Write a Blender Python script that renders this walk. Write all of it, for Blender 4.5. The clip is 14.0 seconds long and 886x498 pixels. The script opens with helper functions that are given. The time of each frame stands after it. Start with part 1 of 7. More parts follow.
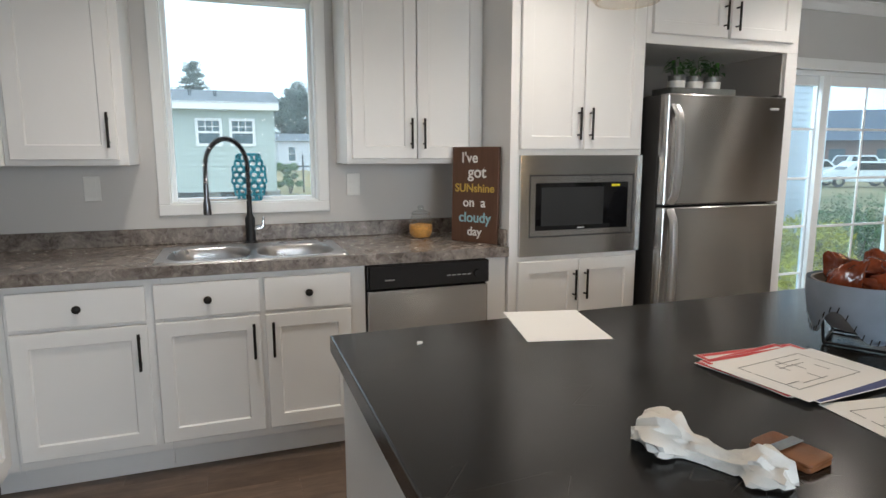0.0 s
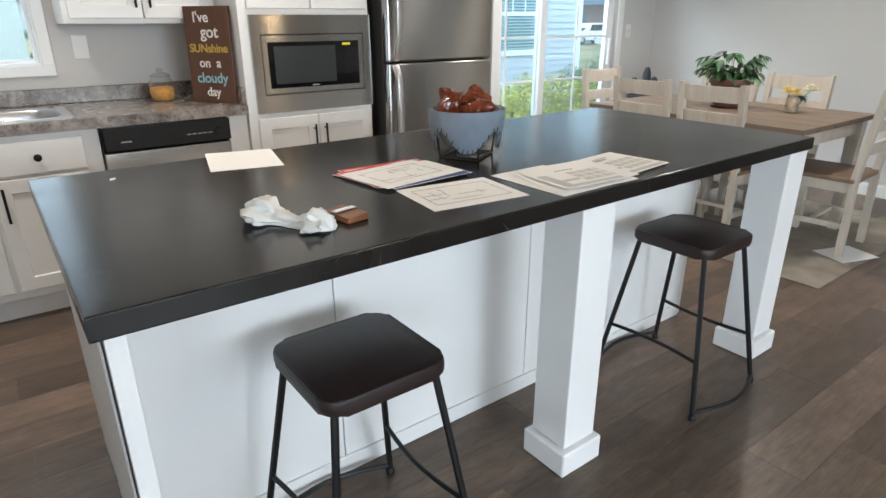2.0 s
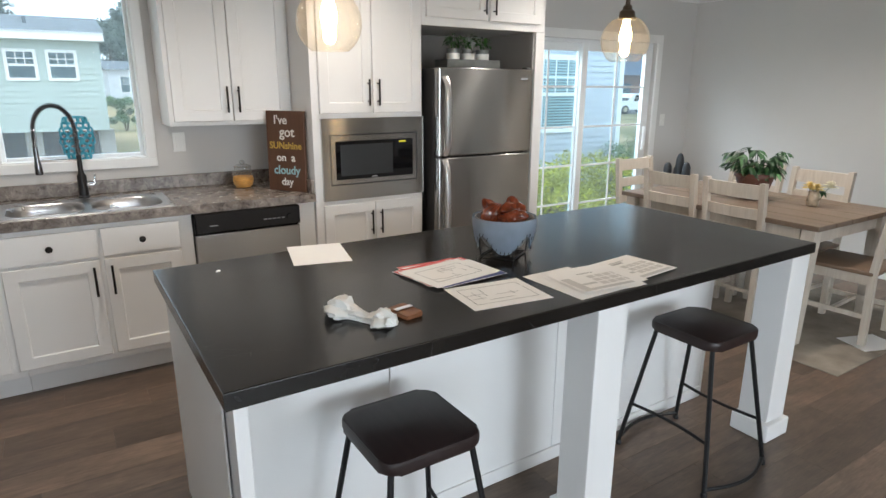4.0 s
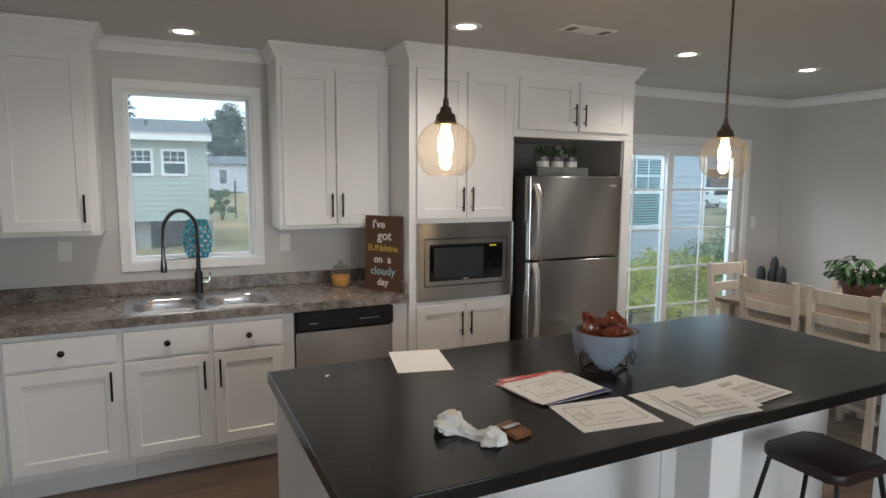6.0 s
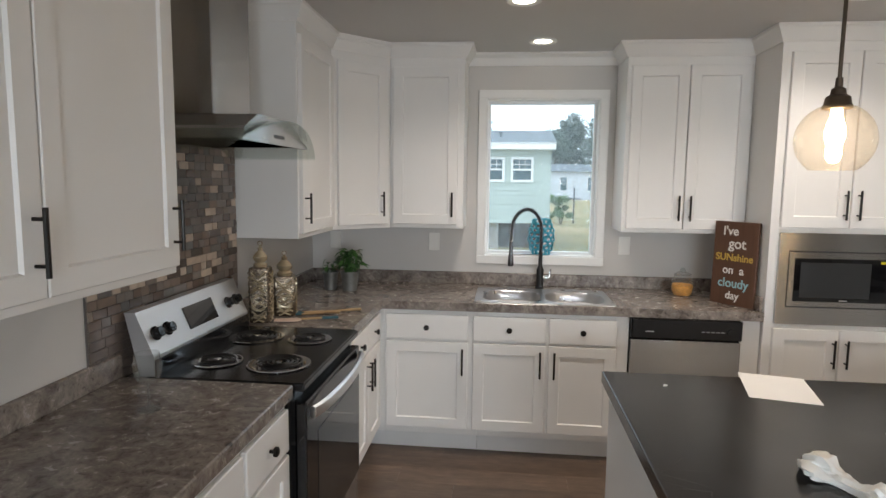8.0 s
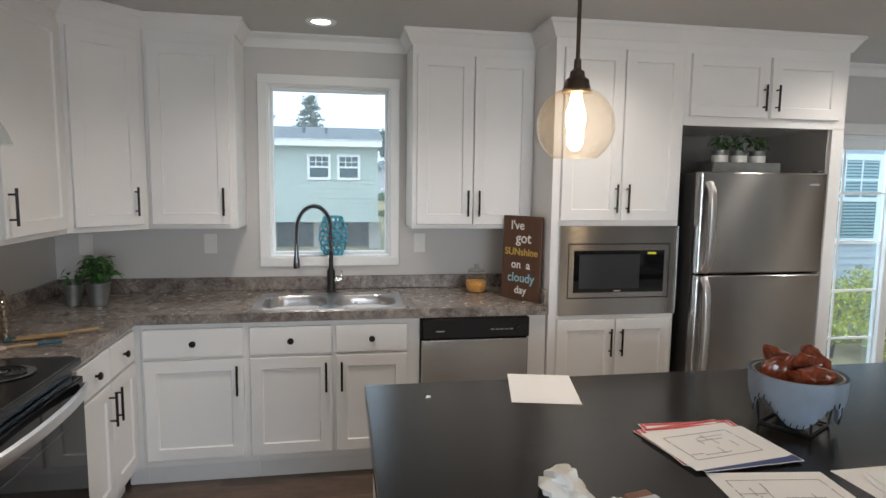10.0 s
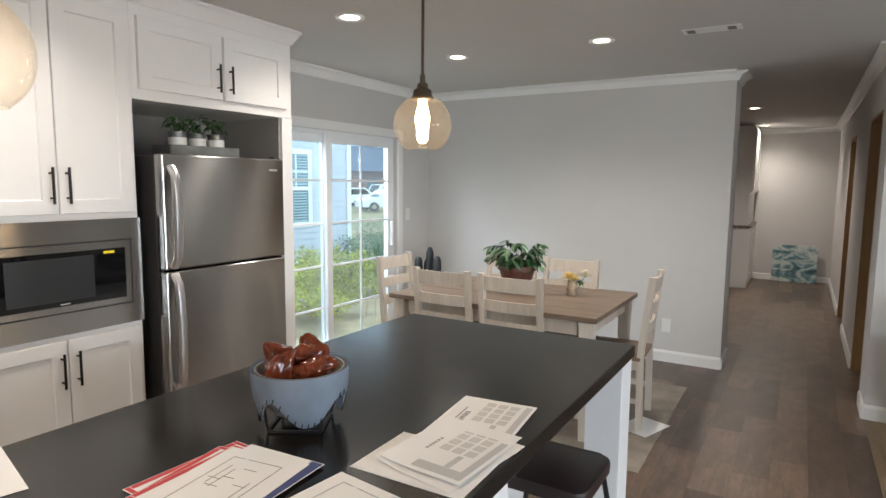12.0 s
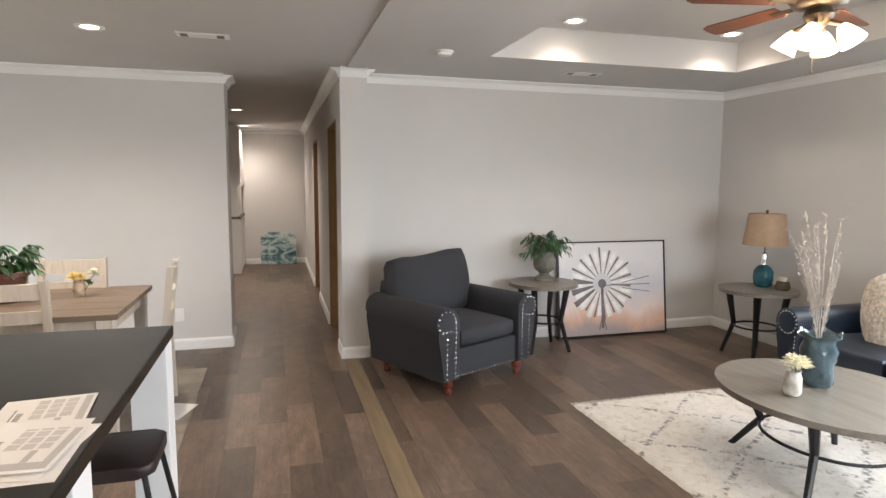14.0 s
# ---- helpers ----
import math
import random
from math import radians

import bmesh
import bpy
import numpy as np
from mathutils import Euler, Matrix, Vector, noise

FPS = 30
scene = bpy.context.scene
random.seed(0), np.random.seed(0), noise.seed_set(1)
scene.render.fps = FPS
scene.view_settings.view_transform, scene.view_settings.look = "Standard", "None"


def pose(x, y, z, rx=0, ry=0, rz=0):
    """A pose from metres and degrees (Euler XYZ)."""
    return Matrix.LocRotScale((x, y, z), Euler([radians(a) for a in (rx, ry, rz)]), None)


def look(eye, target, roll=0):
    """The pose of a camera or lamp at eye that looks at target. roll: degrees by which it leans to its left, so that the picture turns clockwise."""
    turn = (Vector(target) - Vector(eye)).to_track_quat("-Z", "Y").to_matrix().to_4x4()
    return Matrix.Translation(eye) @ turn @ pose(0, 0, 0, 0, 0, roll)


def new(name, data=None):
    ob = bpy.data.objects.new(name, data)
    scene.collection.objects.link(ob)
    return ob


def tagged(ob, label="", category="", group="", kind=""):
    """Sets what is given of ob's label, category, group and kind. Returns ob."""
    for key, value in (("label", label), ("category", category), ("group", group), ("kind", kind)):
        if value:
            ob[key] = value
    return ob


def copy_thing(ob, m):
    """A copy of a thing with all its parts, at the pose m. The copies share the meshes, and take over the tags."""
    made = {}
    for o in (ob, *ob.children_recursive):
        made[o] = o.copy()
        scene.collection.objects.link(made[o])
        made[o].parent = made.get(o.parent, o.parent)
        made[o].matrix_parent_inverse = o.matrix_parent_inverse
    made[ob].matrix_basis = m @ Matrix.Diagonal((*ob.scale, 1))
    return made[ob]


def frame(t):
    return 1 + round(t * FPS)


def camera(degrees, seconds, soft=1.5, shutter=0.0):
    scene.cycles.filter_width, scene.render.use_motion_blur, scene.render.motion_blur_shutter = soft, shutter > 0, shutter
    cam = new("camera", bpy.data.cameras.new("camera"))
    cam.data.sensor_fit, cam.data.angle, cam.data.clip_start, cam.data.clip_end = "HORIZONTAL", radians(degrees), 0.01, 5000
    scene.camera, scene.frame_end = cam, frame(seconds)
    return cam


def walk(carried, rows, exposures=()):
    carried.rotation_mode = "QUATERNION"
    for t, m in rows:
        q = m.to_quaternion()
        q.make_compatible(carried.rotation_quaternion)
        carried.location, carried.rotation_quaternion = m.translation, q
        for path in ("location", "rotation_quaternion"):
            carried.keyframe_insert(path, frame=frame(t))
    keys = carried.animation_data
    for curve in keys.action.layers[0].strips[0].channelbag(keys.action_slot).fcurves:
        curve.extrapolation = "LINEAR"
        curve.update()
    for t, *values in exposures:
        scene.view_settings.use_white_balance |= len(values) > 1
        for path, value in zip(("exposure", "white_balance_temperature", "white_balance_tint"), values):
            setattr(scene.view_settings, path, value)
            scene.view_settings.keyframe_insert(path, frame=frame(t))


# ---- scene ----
cam = camera(73.1, 14.0)
PATH = [
    (0, (0.346, -3.29, 1.356), (1.002, -1.427, 1.047), -0.1),
    (0.5, (0.331, -3.436, 1.328), (1.192, -1.681, 0.903), 0.1),
    (1, (0.33, -3.572, 1.319), (1.315, -1.954, 0.676), 0.0),
    (1.5, (0.433, -3.708, 1.329), (1.524, -2.191, 0.614), -0.4),
    (2, (0.515, -3.847, 1.33), (1.631, -2.351, 0.613), -0.2),
    (2.2, (0.514, -3.893, 1.345), (1.625, -2.393, 0.626), -0.1),
    (4.3, (0.323, -4.099, 1.577), (1.349, -2.443, 1.122), 0.2),
    (4.5, (0.322, -4.086, 1.599), (1.339, -2.412, 1.195), 0.2),
    (5, (0.316, -4.06, 1.651), (1.304, -2.351, 1.332), 0.3),
    (5.5, (0.281, -4.063, 1.651), (1.233, -2.324, 1.391), 0.3),
    (6, (0.212, -4.081, 1.641), (1.069, -2.289, 1.405), 0.4),
    (6.5, (0.159, -4.09, 1.631), (0.815, -2.213, 1.411), 0.5),
    (7, (0.109, -4.1, 1.619), (0.499, -2.15, 1.4), 0.6),
    (7.2, (0.101, -4.101, 1.613), (0.381, -2.133, 1.393), 0.7),
    (8.3, (0.235, -4.005, 1.602), (-0.03, -2.03, 1.38), 0.7),
    (9.3, (0.43, -3.865, 1.593), (0.405, -1.878, 1.373), 0.7),
    (9.5, (0.467, -3.842, 1.587), (0.481, -1.855, 1.365), 0.8),
    (10, (0.486, -3.764, 1.58), (0.822, -1.804, 1.361), 0.7),
    (10.5, (0.475, -3.674, 1.573), (1.326, -1.877, 1.357), 0.7),
    (11, (0.528, -3.6, 1.554), (1.754, -2.034, 1.342), 0.4),
    (11.5, (0.62, -3.495, 1.54), (2.116, -2.185, 1.323), 0.5),
    (12, (0.656, -3.403, 1.535), (2.36, -2.379, 1.314), 0.5),
    (12.5, (0.629, -3.313, 1.535), (2.525, -2.716, 1.316), 0.5),
    (13, (0.586, -3.299, 1.525), (2.565, -3.114, 1.308), 0.4),
    (13.5, (0.455, -3.319, 1.514), (2.435, -3.491, 1.296), 0.4),
    (14, (0.327, -3.302, 1.512), (2.242, -3.838, 1.29), 0.3),
]
EXPOSURES = [(0.0, -0.08, 6300, 10), (0.5, -0.02, 6200, 9), (1.0, 0.32, 6200, 9), (2.0, 0.30, 6200, 9), (4.5, -0.04, 6350, 11), (6.0, -0.46, 6500, 12), (7.0, -0.08, 6500, 12), (9.5, 0.0, 6550, 12), (10.0, -0.18, 6300, 12), (10.5, -0.48, 6150, 11), (11.0, -0.24, 6200, 12), (12.0, 0.20, 6400, 12), (12.5, 0.18, 6150, 11), (13.0, 0.28, 6350, 12), (14.0, 0.62, 6800, 15)]
walk(cam, [(t, look(eye, target, roll)) for t, eye, target, roll in PATH], EXPOSURES)

# ---------------------------------------------------------------- light
world = bpy.data.worlds.new("sky")
scene.world = world
world.use_nodes = True
_n = world.node_tree.nodes
_sky = _n.new("ShaderNodeTexSky")
_sky.sky_type, _sky.sun_disc = "NISHITA", False
_sky.sun_elevation, _sky.sun_rotation = radians(48), radians(200)
_sky.air_density, _sky.dust_density = 1.2, 4.0
_mix = _n.new("ShaderNodeMixRGB")
_mix.inputs[0].default_value = 0.75
_mix.inputs[2].default_value = (27.0, 29.0, 31.5, 1)      # an overcast veil over the sky
world.node_tree.links.new(_sky.outputs[0], _mix.inputs[1])
world.node_tree.links.new(_mix.outputs[0], _n["Background"].inputs[0])
_n["Background"].inputs[1].default_value = 0.095

sun = new("sun", bpy.data.lights.new("sun", "SUN"))
sun.data.energy, sun.data.angle, sun.data.color = 1.1, radians(14), (1.0, 0.96, 0.9)
sun.matrix_world = look((0, 0, 30), (6, 16, 0))


XWW = -1.155


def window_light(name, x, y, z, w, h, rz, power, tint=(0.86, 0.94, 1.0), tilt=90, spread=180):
    """A daylight-tinted area lamp, in a window's opening or near one."""
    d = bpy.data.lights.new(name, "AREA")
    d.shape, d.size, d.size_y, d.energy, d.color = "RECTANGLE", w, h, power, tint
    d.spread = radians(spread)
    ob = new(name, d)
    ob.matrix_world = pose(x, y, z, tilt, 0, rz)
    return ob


window_light("daylight_south_window", 1.4, -7.80, 1.45, 1.7, 1.35, 0, 66, tilt=66, spread=135)
window_light("daylight_south_window_b", 3.0, -7.80, 1.45, 0.8, 1.35, 0, 15, tilt=66, spread=135)
# added lamp in an invented west window, brightens the east walls
window_light("added_west_daylight", XWW, -6.0, 1.45, 1.6, 1.35, -90, 54, tilt=66, spread=145)
# added fill, outside above the door and out of view, for the dining wall
window_light("fill_above_patio_door", 4.55, 0.75, 2.75, 1.8, 1.0, 180, 185, (0.80, 0.92, 1.0), tilt=48)


def lamp_point(name, x, y, z, power, radius, tint):
    d = bpy.data.lights.new(name, "POINT")
    d.energy, d.shadow_soft_size, d.color = power, radius, tint
    ob = new(name, d)
    ob.location = (x, y, z)
    return ob


def lamp_down(name, x, y, z, power, tint=(1.0, 0.90, 0.79), cone=105):
    d = bpy.data.lights.new(name, "SPOT")
    d.energy, d.spot_size, d.spot_blend, d.shadow_soft_size, d.color = power, radians(cone), 1.0, 0.05, tint
    ob = new(name, d)
    ob.location = (x, y, z)
    return ob


WARM = (1.0, 0.78, 0.52)
RECESSED = [(0.386, -0.36), (1.73, -1.17), (3.32, -1.19), (4.52, -1.19), (4.52, -2.24), (0.25, -1.17), (8.70, -2.84), (11.07, -2.82)]
PENDANTS = [(1.093, -2.253), (2.424, -2.253)]

# ---------------------------------------------------------------- materials


def material(name, base=(0.5, 0.5, 0.5), rough=0.5, metal=0.0):
    m = bpy.data.materials.new(name)
    m.use_nodes = True
    b = m.node_tree.nodes["Principled BSDF"]
    b.inputs["Base Color"].default_value = (*base, 1)
    b.inputs["Roughness"].default_value = rough
    b.inputs["Metallic"].default_value = metal
    return m


def nd(m, kind, **values):
    n = m.node_tree.nodes.new(kind)
    for k, v in values.items():
        n.inputs[k].default_value = v
    return n


def bsdf(m):
    return m.node_tree.nodes["Principled BSDF"]


def wire(m, a, b):
    m.node_tree.links.new(a, b)


def coords(m, scale=(1, 1, 1), generated="Object"):
    c = m.node_tree.nodes.new("ShaderNodeTexCoord")
    p = m.node_tree.nodes.new("ShaderNodeMapping")
    p.inputs["Scale"].default_value = scale
    wire(m, c.outputs[generated], p.inputs["Vector"])
    return p.outputs["Vector"]


def noise_tex(m, vec, scale, detail=4.0, rough=0.55, distortion=0.0):
    n = nd(m, "ShaderNodeTexNoise", Scale=scale, Detail=detail, Roughness=rough, Distortion=distortion)
    wire(m, vec, n.inputs["Vector"])
    return n.outputs["Fac"]


def ramp(m, fac, stops):
    r = m.node_tree.nodes.new("ShaderNodeValToRGB")
    e = r.color_ramp.elements
    e[0].position, e[0].color = stops[0][0], (*stops[0][1], 1)
    e[1].position, e[1].color = stops[-1][0], (*stops[-1][1], 1)
    for p, c in stops[1:-1]:
        k = e.new(p)
        k.color = (*c, 1)
    wire(m, fac, r.inputs["Fac"])
    return r.outputs["Color"]


def mixc(m, fac, a, b, mode="MIX"):
    n = m.node_tree.nodes.new("ShaderNodeMixRGB")
    n.blend_type = mode
    for sock, v in zip(n.inputs, (fac, a, b)):
        if hasattr(v, "is_linked"):
            wire(m, v, sock)
        else:
            sock.default_value = v if isinstance(v, (int, float)) else (*v, 1)
    return n.outputs[0]


def bump(m, height, strength=0.2, distance=0.002):
    n = nd(m, "ShaderNodeBump", Strength=strength, Distance=distance)
    wire(m, height, n.inputs["Height"])
    wire(m, n.outputs["Normal"], bsdf(m).inputs["Normal"])


def mottled(name, base, rough=0.5, metal=0.0, vary=0.06, scale=3.0, fine=60.0, relief=0.08, distance=0.0008):
    """A painted or moulded surface with slight unevenness at two scales."""
    m = material(name, base, rough, metal)
    v = coords(m)
    a = noise_tex(m, v, scale, 3)
    b = noise_tex(m, v, fine, 3)
    lo = tuple(c * (1 - vary) for c in base)
    hi = tuple(min(1, c * (1 + vary)) for c in base)
    col = ramp(m, a, [(0.3, lo), (0.7, hi)])
    wire(m, col, bsdf(m).inputs["Base Color"])
    r = ramp(m, a, [(0.3, (max(0, rough - 0.06),) * 3), (0.7, (min(1, rough + 0.06),) * 3)])
    wire(m, r, bsdf(m).inputs["Roughness"])
    bump(m, b, relief, distance)
    return m


def grained(name, dark, light, rough=0.45, along=0, scale=18.0, vary=0.25, stretch=0.08):
    """Wood with grain along one local axis, each piece a little different."""
    m = material(name, light, rough)
    s = [1.0, 1.0, 1.0]
    s[along] = stretch
    v = coords(m, s)
    info = m.node_tree.nodes.new("ShaderNodeObjectInfo")
    add = m.node_tree.nodes.new("ShaderNodeVectorMath")
    add.operation = "MULTIPLY_ADD"
    wire(m, info.outputs["Random"], add.inputs[0])
    add.inputs[1].default_value = (37, 19, 53)
    wire(m, v, add.inputs[2])
    g = noise_tex(m, add.outputs[0], scale, 6, 0.65, 0.6)
    f = noise_tex(m, add.outputs[0], scale * 6, 3)
    col = ramp(m, g, [(0.28, dark), (0.72, light)])
    col = mixc(m, 0.25, col, ramp(m, f, [(0.35, dark), (0.65, light)]))
    k = ramp(m, info.outputs["Random"], [(0, (1 - vary,) * 3), (1, (1.0,) * 3)])
    col = mixc(m, 1.0, col, k, "MULTIPLY")
    wire(m, col, bsdf(m).inputs["Base Color"])
    bump(m, f, 0.15, 0.0006)
    return m


def brushed(name, base=(0.53, 0.52, 0.505), rough=0.22):
    """Steel brushed level, so that lamps smear into upright streaks."""
    m = material(name, base, rough, 1.0)
    fine = noise_tex(m, coords(m, (2.0, 2.0, 260.0)), 6.0, 2)
    wire(m, ramp(m, fine, [(0.3, tuple(c * 0.93 for c in base)), (0.7, base)]), bsdf(m).inputs["Base Color"])
    bsdf(m).inputs["Anisotropic"].default_value = 1.0
    up = nd(m, "ShaderNodeCombineXYZ", Z=1.0)
    wire(m, up.outputs[0], bsdf(m).inputs["Tangent"])
    return m


def clear(name, tint=(1, 1, 1), rough=0.0, ior=1.45):
    m = material(name, tint, rough)
    bsdf(m).inputs["Transmission Weight"].default_value = 1.0
    bsdf(m).inputs["IOR"].default_value = ior
    return m


def pane_glass(name, tint=(0.97, 0.99, 0.98)):
    """A thin pane: clear, with a weak gloss."""
    m = bpy.data.materials.new(name)
    m.use_nodes = True
    t = m.node_tree
    t.nodes.remove(t.nodes["Principled BSDF"])
    tr, gl, mx = (t.nodes.new(k) for k in ("ShaderNodeBsdfTransparent", "ShaderNodeBsdfGlossy", "ShaderNodeMixShader"))
    tr.inputs[0].default_value = (*tint, 1)
    gl.inputs["Roughness"].default_value = 0.02
    lw = t.nodes.new("ShaderNodeLayerWeight")
    lw.inputs[0].default_value = 0.12
    t.links.new(lw.outputs["Facing"], mx.inputs[0])
    t.links.new(tr.outputs[0], mx.inputs[1])
    t.links.new(gl.outputs[0], mx.inputs[2])
    t.links.new(mx.outputs[0], t.nodes["Material Output"].inputs[0])
    return m


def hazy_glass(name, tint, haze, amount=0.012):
    """Clear glass with a faint translucent haze that takes the light of bulb or sky."""
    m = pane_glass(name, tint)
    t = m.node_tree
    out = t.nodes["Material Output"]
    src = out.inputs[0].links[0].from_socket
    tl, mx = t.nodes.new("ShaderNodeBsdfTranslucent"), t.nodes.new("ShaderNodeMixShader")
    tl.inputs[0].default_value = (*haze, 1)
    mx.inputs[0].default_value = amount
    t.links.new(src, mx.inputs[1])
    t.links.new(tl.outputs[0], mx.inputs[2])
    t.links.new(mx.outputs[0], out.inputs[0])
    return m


def glowing(name, colour, strength):
    m = material(name, colour, 0.4)
    bsdf(m).inputs["Emission Color"].default_value = (*colour, 1)
    bsdf(m).inputs["Emission Strength"].default_value = strength
    return m


def stone_laminate():
    """Grey-brown laminate worktop with cloudy veins and dark flecks."""
    m = material("worktop_laminate", (0.3, 0.27, 0.25), 0.32)
    v = coords(m)
    a = noise_tex(m, v, 5.0, 8, 0.65, 1.4)
    b = noise_tex(m, v, 26.0, 6, 0.7, 0.8)
    d = noise_tex(m, v, 60.0, 3, 0.6)
    c1 = ramp(m, a, [(0.30, (0.04, 0.033, 0.029)), (0.46, (0.16, 0.132, 0.114)), (0.58, (0.33, 0.288, 0.255)), (0.72, (0.13, 0.106, 0.092))])
    c2 = ramp(m, b, [(0.34, (0.02, 0.017, 0.016)), (0.44, (0.16, 0.134, 0.118)), (0.66, (0.38, 0.335, 0.30))])
    c = mixc(m, 0.5, c1, c2)
    flecks = ramp(m, d, [(0.30, (0.35, 0.33, 0.32)), (0.40, (1, 1, 1))])
    c = mixc(m, 0.8, c, flecks, "MULTIPLY")
    wire(m, c, bsdf(m).inputs["Base Color"])
    wire(m, ramp(m, b, [(0.3, (0.17,) * 3), (0.7, (0.30,) * 3)]), bsdf(m).inputs["Roughness"])
    return m


def island_laminate():
    """Black-brown leathery laminate, scuffed."""
    m = material("island_laminate", (0.02, 0.018, 0.017), 0.3)
    v = coords(m)
    a = noise_tex(m, v, 3.0, 5, 0.6, 0.5)
    b = noise_tex(m, v, 140.0, 3)
    c = ramp(m, a, [(0.3, (0.009, 0.008, 0.0072)), (0.7, (0.017, 0.015, 0.0135))])
    w = nd(m, "ShaderNodeTexVoronoi", Scale=5.0)
    w.feature = "DISTANCE_TO_EDGE"
    v2 = coords(m, (1.0, 2.4, 1.0))
    wire(m, v2, w.inputs["Vector"])
    line = ramp(m, w.outputs["Distance"], [(0.0, (1, 1, 1)), (0.006, (0, 0, 0))])
    keep = ramp(m, noise_tex(m, v, 6.0, 2), [(0.56, (0, 0, 0)), (0.66, (1, 1, 1))])
    f = mixc(m, 1.0, line, keep, "MULTIPLY")
    c = mixc(m, mixc(m, 1.0, f, (0.26, 0.26, 0.26), "MULTIPLY"), c, (0.3, 0.29, 0.28))
    wire(m, c, bsdf(m).inputs["Base Color"])
    wire(m, ramp(m, a, [(0.3, (0.17,) * 3), (0.7, (0.26,) * 3)]), bsdf(m).inputs["Roughness"])
    bsdf(m).inputs["Specular IOR Level"].default_value = 0.36
    bump(m, b, 0.05, 0.0006)
    return m


M_WALL = mottled("wall_paint", (0.60, 0.587, 0.572), 0.75, vary=0.025, scale=1.2, fine=160, relief=0.12)
M_CEIL = mottled("ceiling_paint", (0.58, 0.567, 0.556), 0.85, vary=0.02, scale=1.5, fine=90, relief=0.3, distance=0.001)
M_TRIM = mottled("trim_paint", (0.82, 0.82, 0.81), 0.4, vary=0.02)
M_CAB = mottled("cabinet_paint", (0.79, 0.782, 0.77), 0.38, vary=0.025, scale=2.0, fine=120)
M_TOE = mottled("toe_kick_paint", (0.74, 0.74, 0.74), 0.5, vary=0.04)
M_TOP = stone_laminate()
M_ISL = island_laminate()
M_BRONZE = mottled("dark_bronze", (0.018, 0.016, 0.015), 0.38, 0.6, fine=200)
M_BLACK = mottled("black_metal", (0.012, 0.012, 0.013), 0.42, 0.3, fine=200)
M_STEEL = brushed("brushed_steel")
M_STEELV = brushed("brushed_steel_upright")
M_CHROME = material("chrome", (0.8, 0.8, 0.82), 0.08, 1.0)
M_PLASTIC = mottled("black_plastic", (0.008, 0.008, 0.009), 0.16, fine=200, relief=0.02)
M_BGLASS = material("black_glass", (0.006, 0.006, 0.007), 0.04)
# bluish veil and tint in the panes imitate the haze outdoors
M_PANE = hazy_glass("veiled_window_glass", (0.90, 0.965, 0.985), (0.80, 0.93, 1.0), 0.075)
M_PATIO = hazy_glass("veiled_patio_glass", (0.80, 0.92, 0.97), (0.78, 0.92, 1.0), 0.018)
M_VINYL = mottled("white_vinyl", (0.84, 0.86, 0.87), 0.35, vary=0.02)
M_PLATE = mottled("outlet_plastic", (0.78, 0.77, 0.74), 0.35, vary=0.01)

# ---------------------------------------------------------------- building helpers


def mesh_ob(name, bm, mat, parent=None, label="", smooth=False):
    me = bpy.data.meshes.new(name)
    bmesh.ops.recalc_face_normals(bm, faces=bm.faces)
    bm.to_mesh(me)
    bm.free()
    for mm in (mat if isinstance(mat, (list, tuple)) else [mat]):
        me.materials.append(mm)
    if smooth:
        for p in me.polygons:
            p.use_smooth = True
        me.set_sharp_from_angle(angle=radians(40))
    ob = new(name, me)
    if parent:
        ob.parent = parent
    if label:
        ob["label"] = label
    return ob


def part(name, bm, mat, parent, label="", smooth=False):
    return mesh_ob(name, bm, mat, parent, label, smooth)


def thing(name, m, label, category, group=""):
    e = new(name)
    e.empty_display_size = 0.05
    e.matrix_world = m
    return tagged(e, label, category, group)


def box(x0, x1, y0, y1, z0, z1, bevel=0.0, bm=None, seg=1, mi=0):
    b = bmesh.new()
    bmesh.ops.create_cube(b, size=1)
    for v in b.verts:
        v.co = Vector((x0 + (v.co.x + 0.5) * (x1 - x0), y0 + (v.co.y + 0.5) * (y1 - y0), z0 + (v.co.z + 0.5) * (z1 - z0)))
    if bevel:
        bmesh.ops.bevel(b, geom=list(b.edges), offset=bevel, segments=seg, profile=0.5, affect="EDGES")
    for f in b.faces:
        f.material_index = mi
    return joined(bm, b) if bm is not None else b


def joined(bm, other, m=None):
    """Adds a bmesh into another and frees it."""
    if m is not None:
        bmesh.ops.transform(other, matrix=m, verts=other.verts)
    tmp = bpy.data.meshes.new("tmp")
    other.to_mesh(tmp)
    other.free()
    bm.from_mesh(tmp)
    bpy.data.meshes.remove(tmp)
    return bm


def turned(profile, seg=24, bm=None, m=None, cap=True):
    """A body of revolution round z from (radius, height) pairs."""
    b = bmesh.new()
    rings = []
    for r, z in profile:
        rings.append([b.verts.new((r * math.cos(2 * math.pi * k / seg), r * math.sin(2 * math.pi * k / seg), z)) for k in range(seg)])
    for a, c in zip(rings, rings[1:]):
        for k in range(seg):
            b.faces.new((a[k], a[(k + 1) % seg], c[(k + 1) % seg], c[k]))
    if cap:
        if profile[0][0] > 1e-4:
            b.faces.new(rings[0][::-1])
        if profile[-1][0] > 1e-4:
            b.faces.new(rings[-1])
    bmesh.ops.remove_doubles(b, verts=b.verts, dist=1e-5)
    if m is not None:
        bmesh.ops.transform(b, matrix=m, verts=b.verts)
    return joined(bm, b) if bm is not None else b


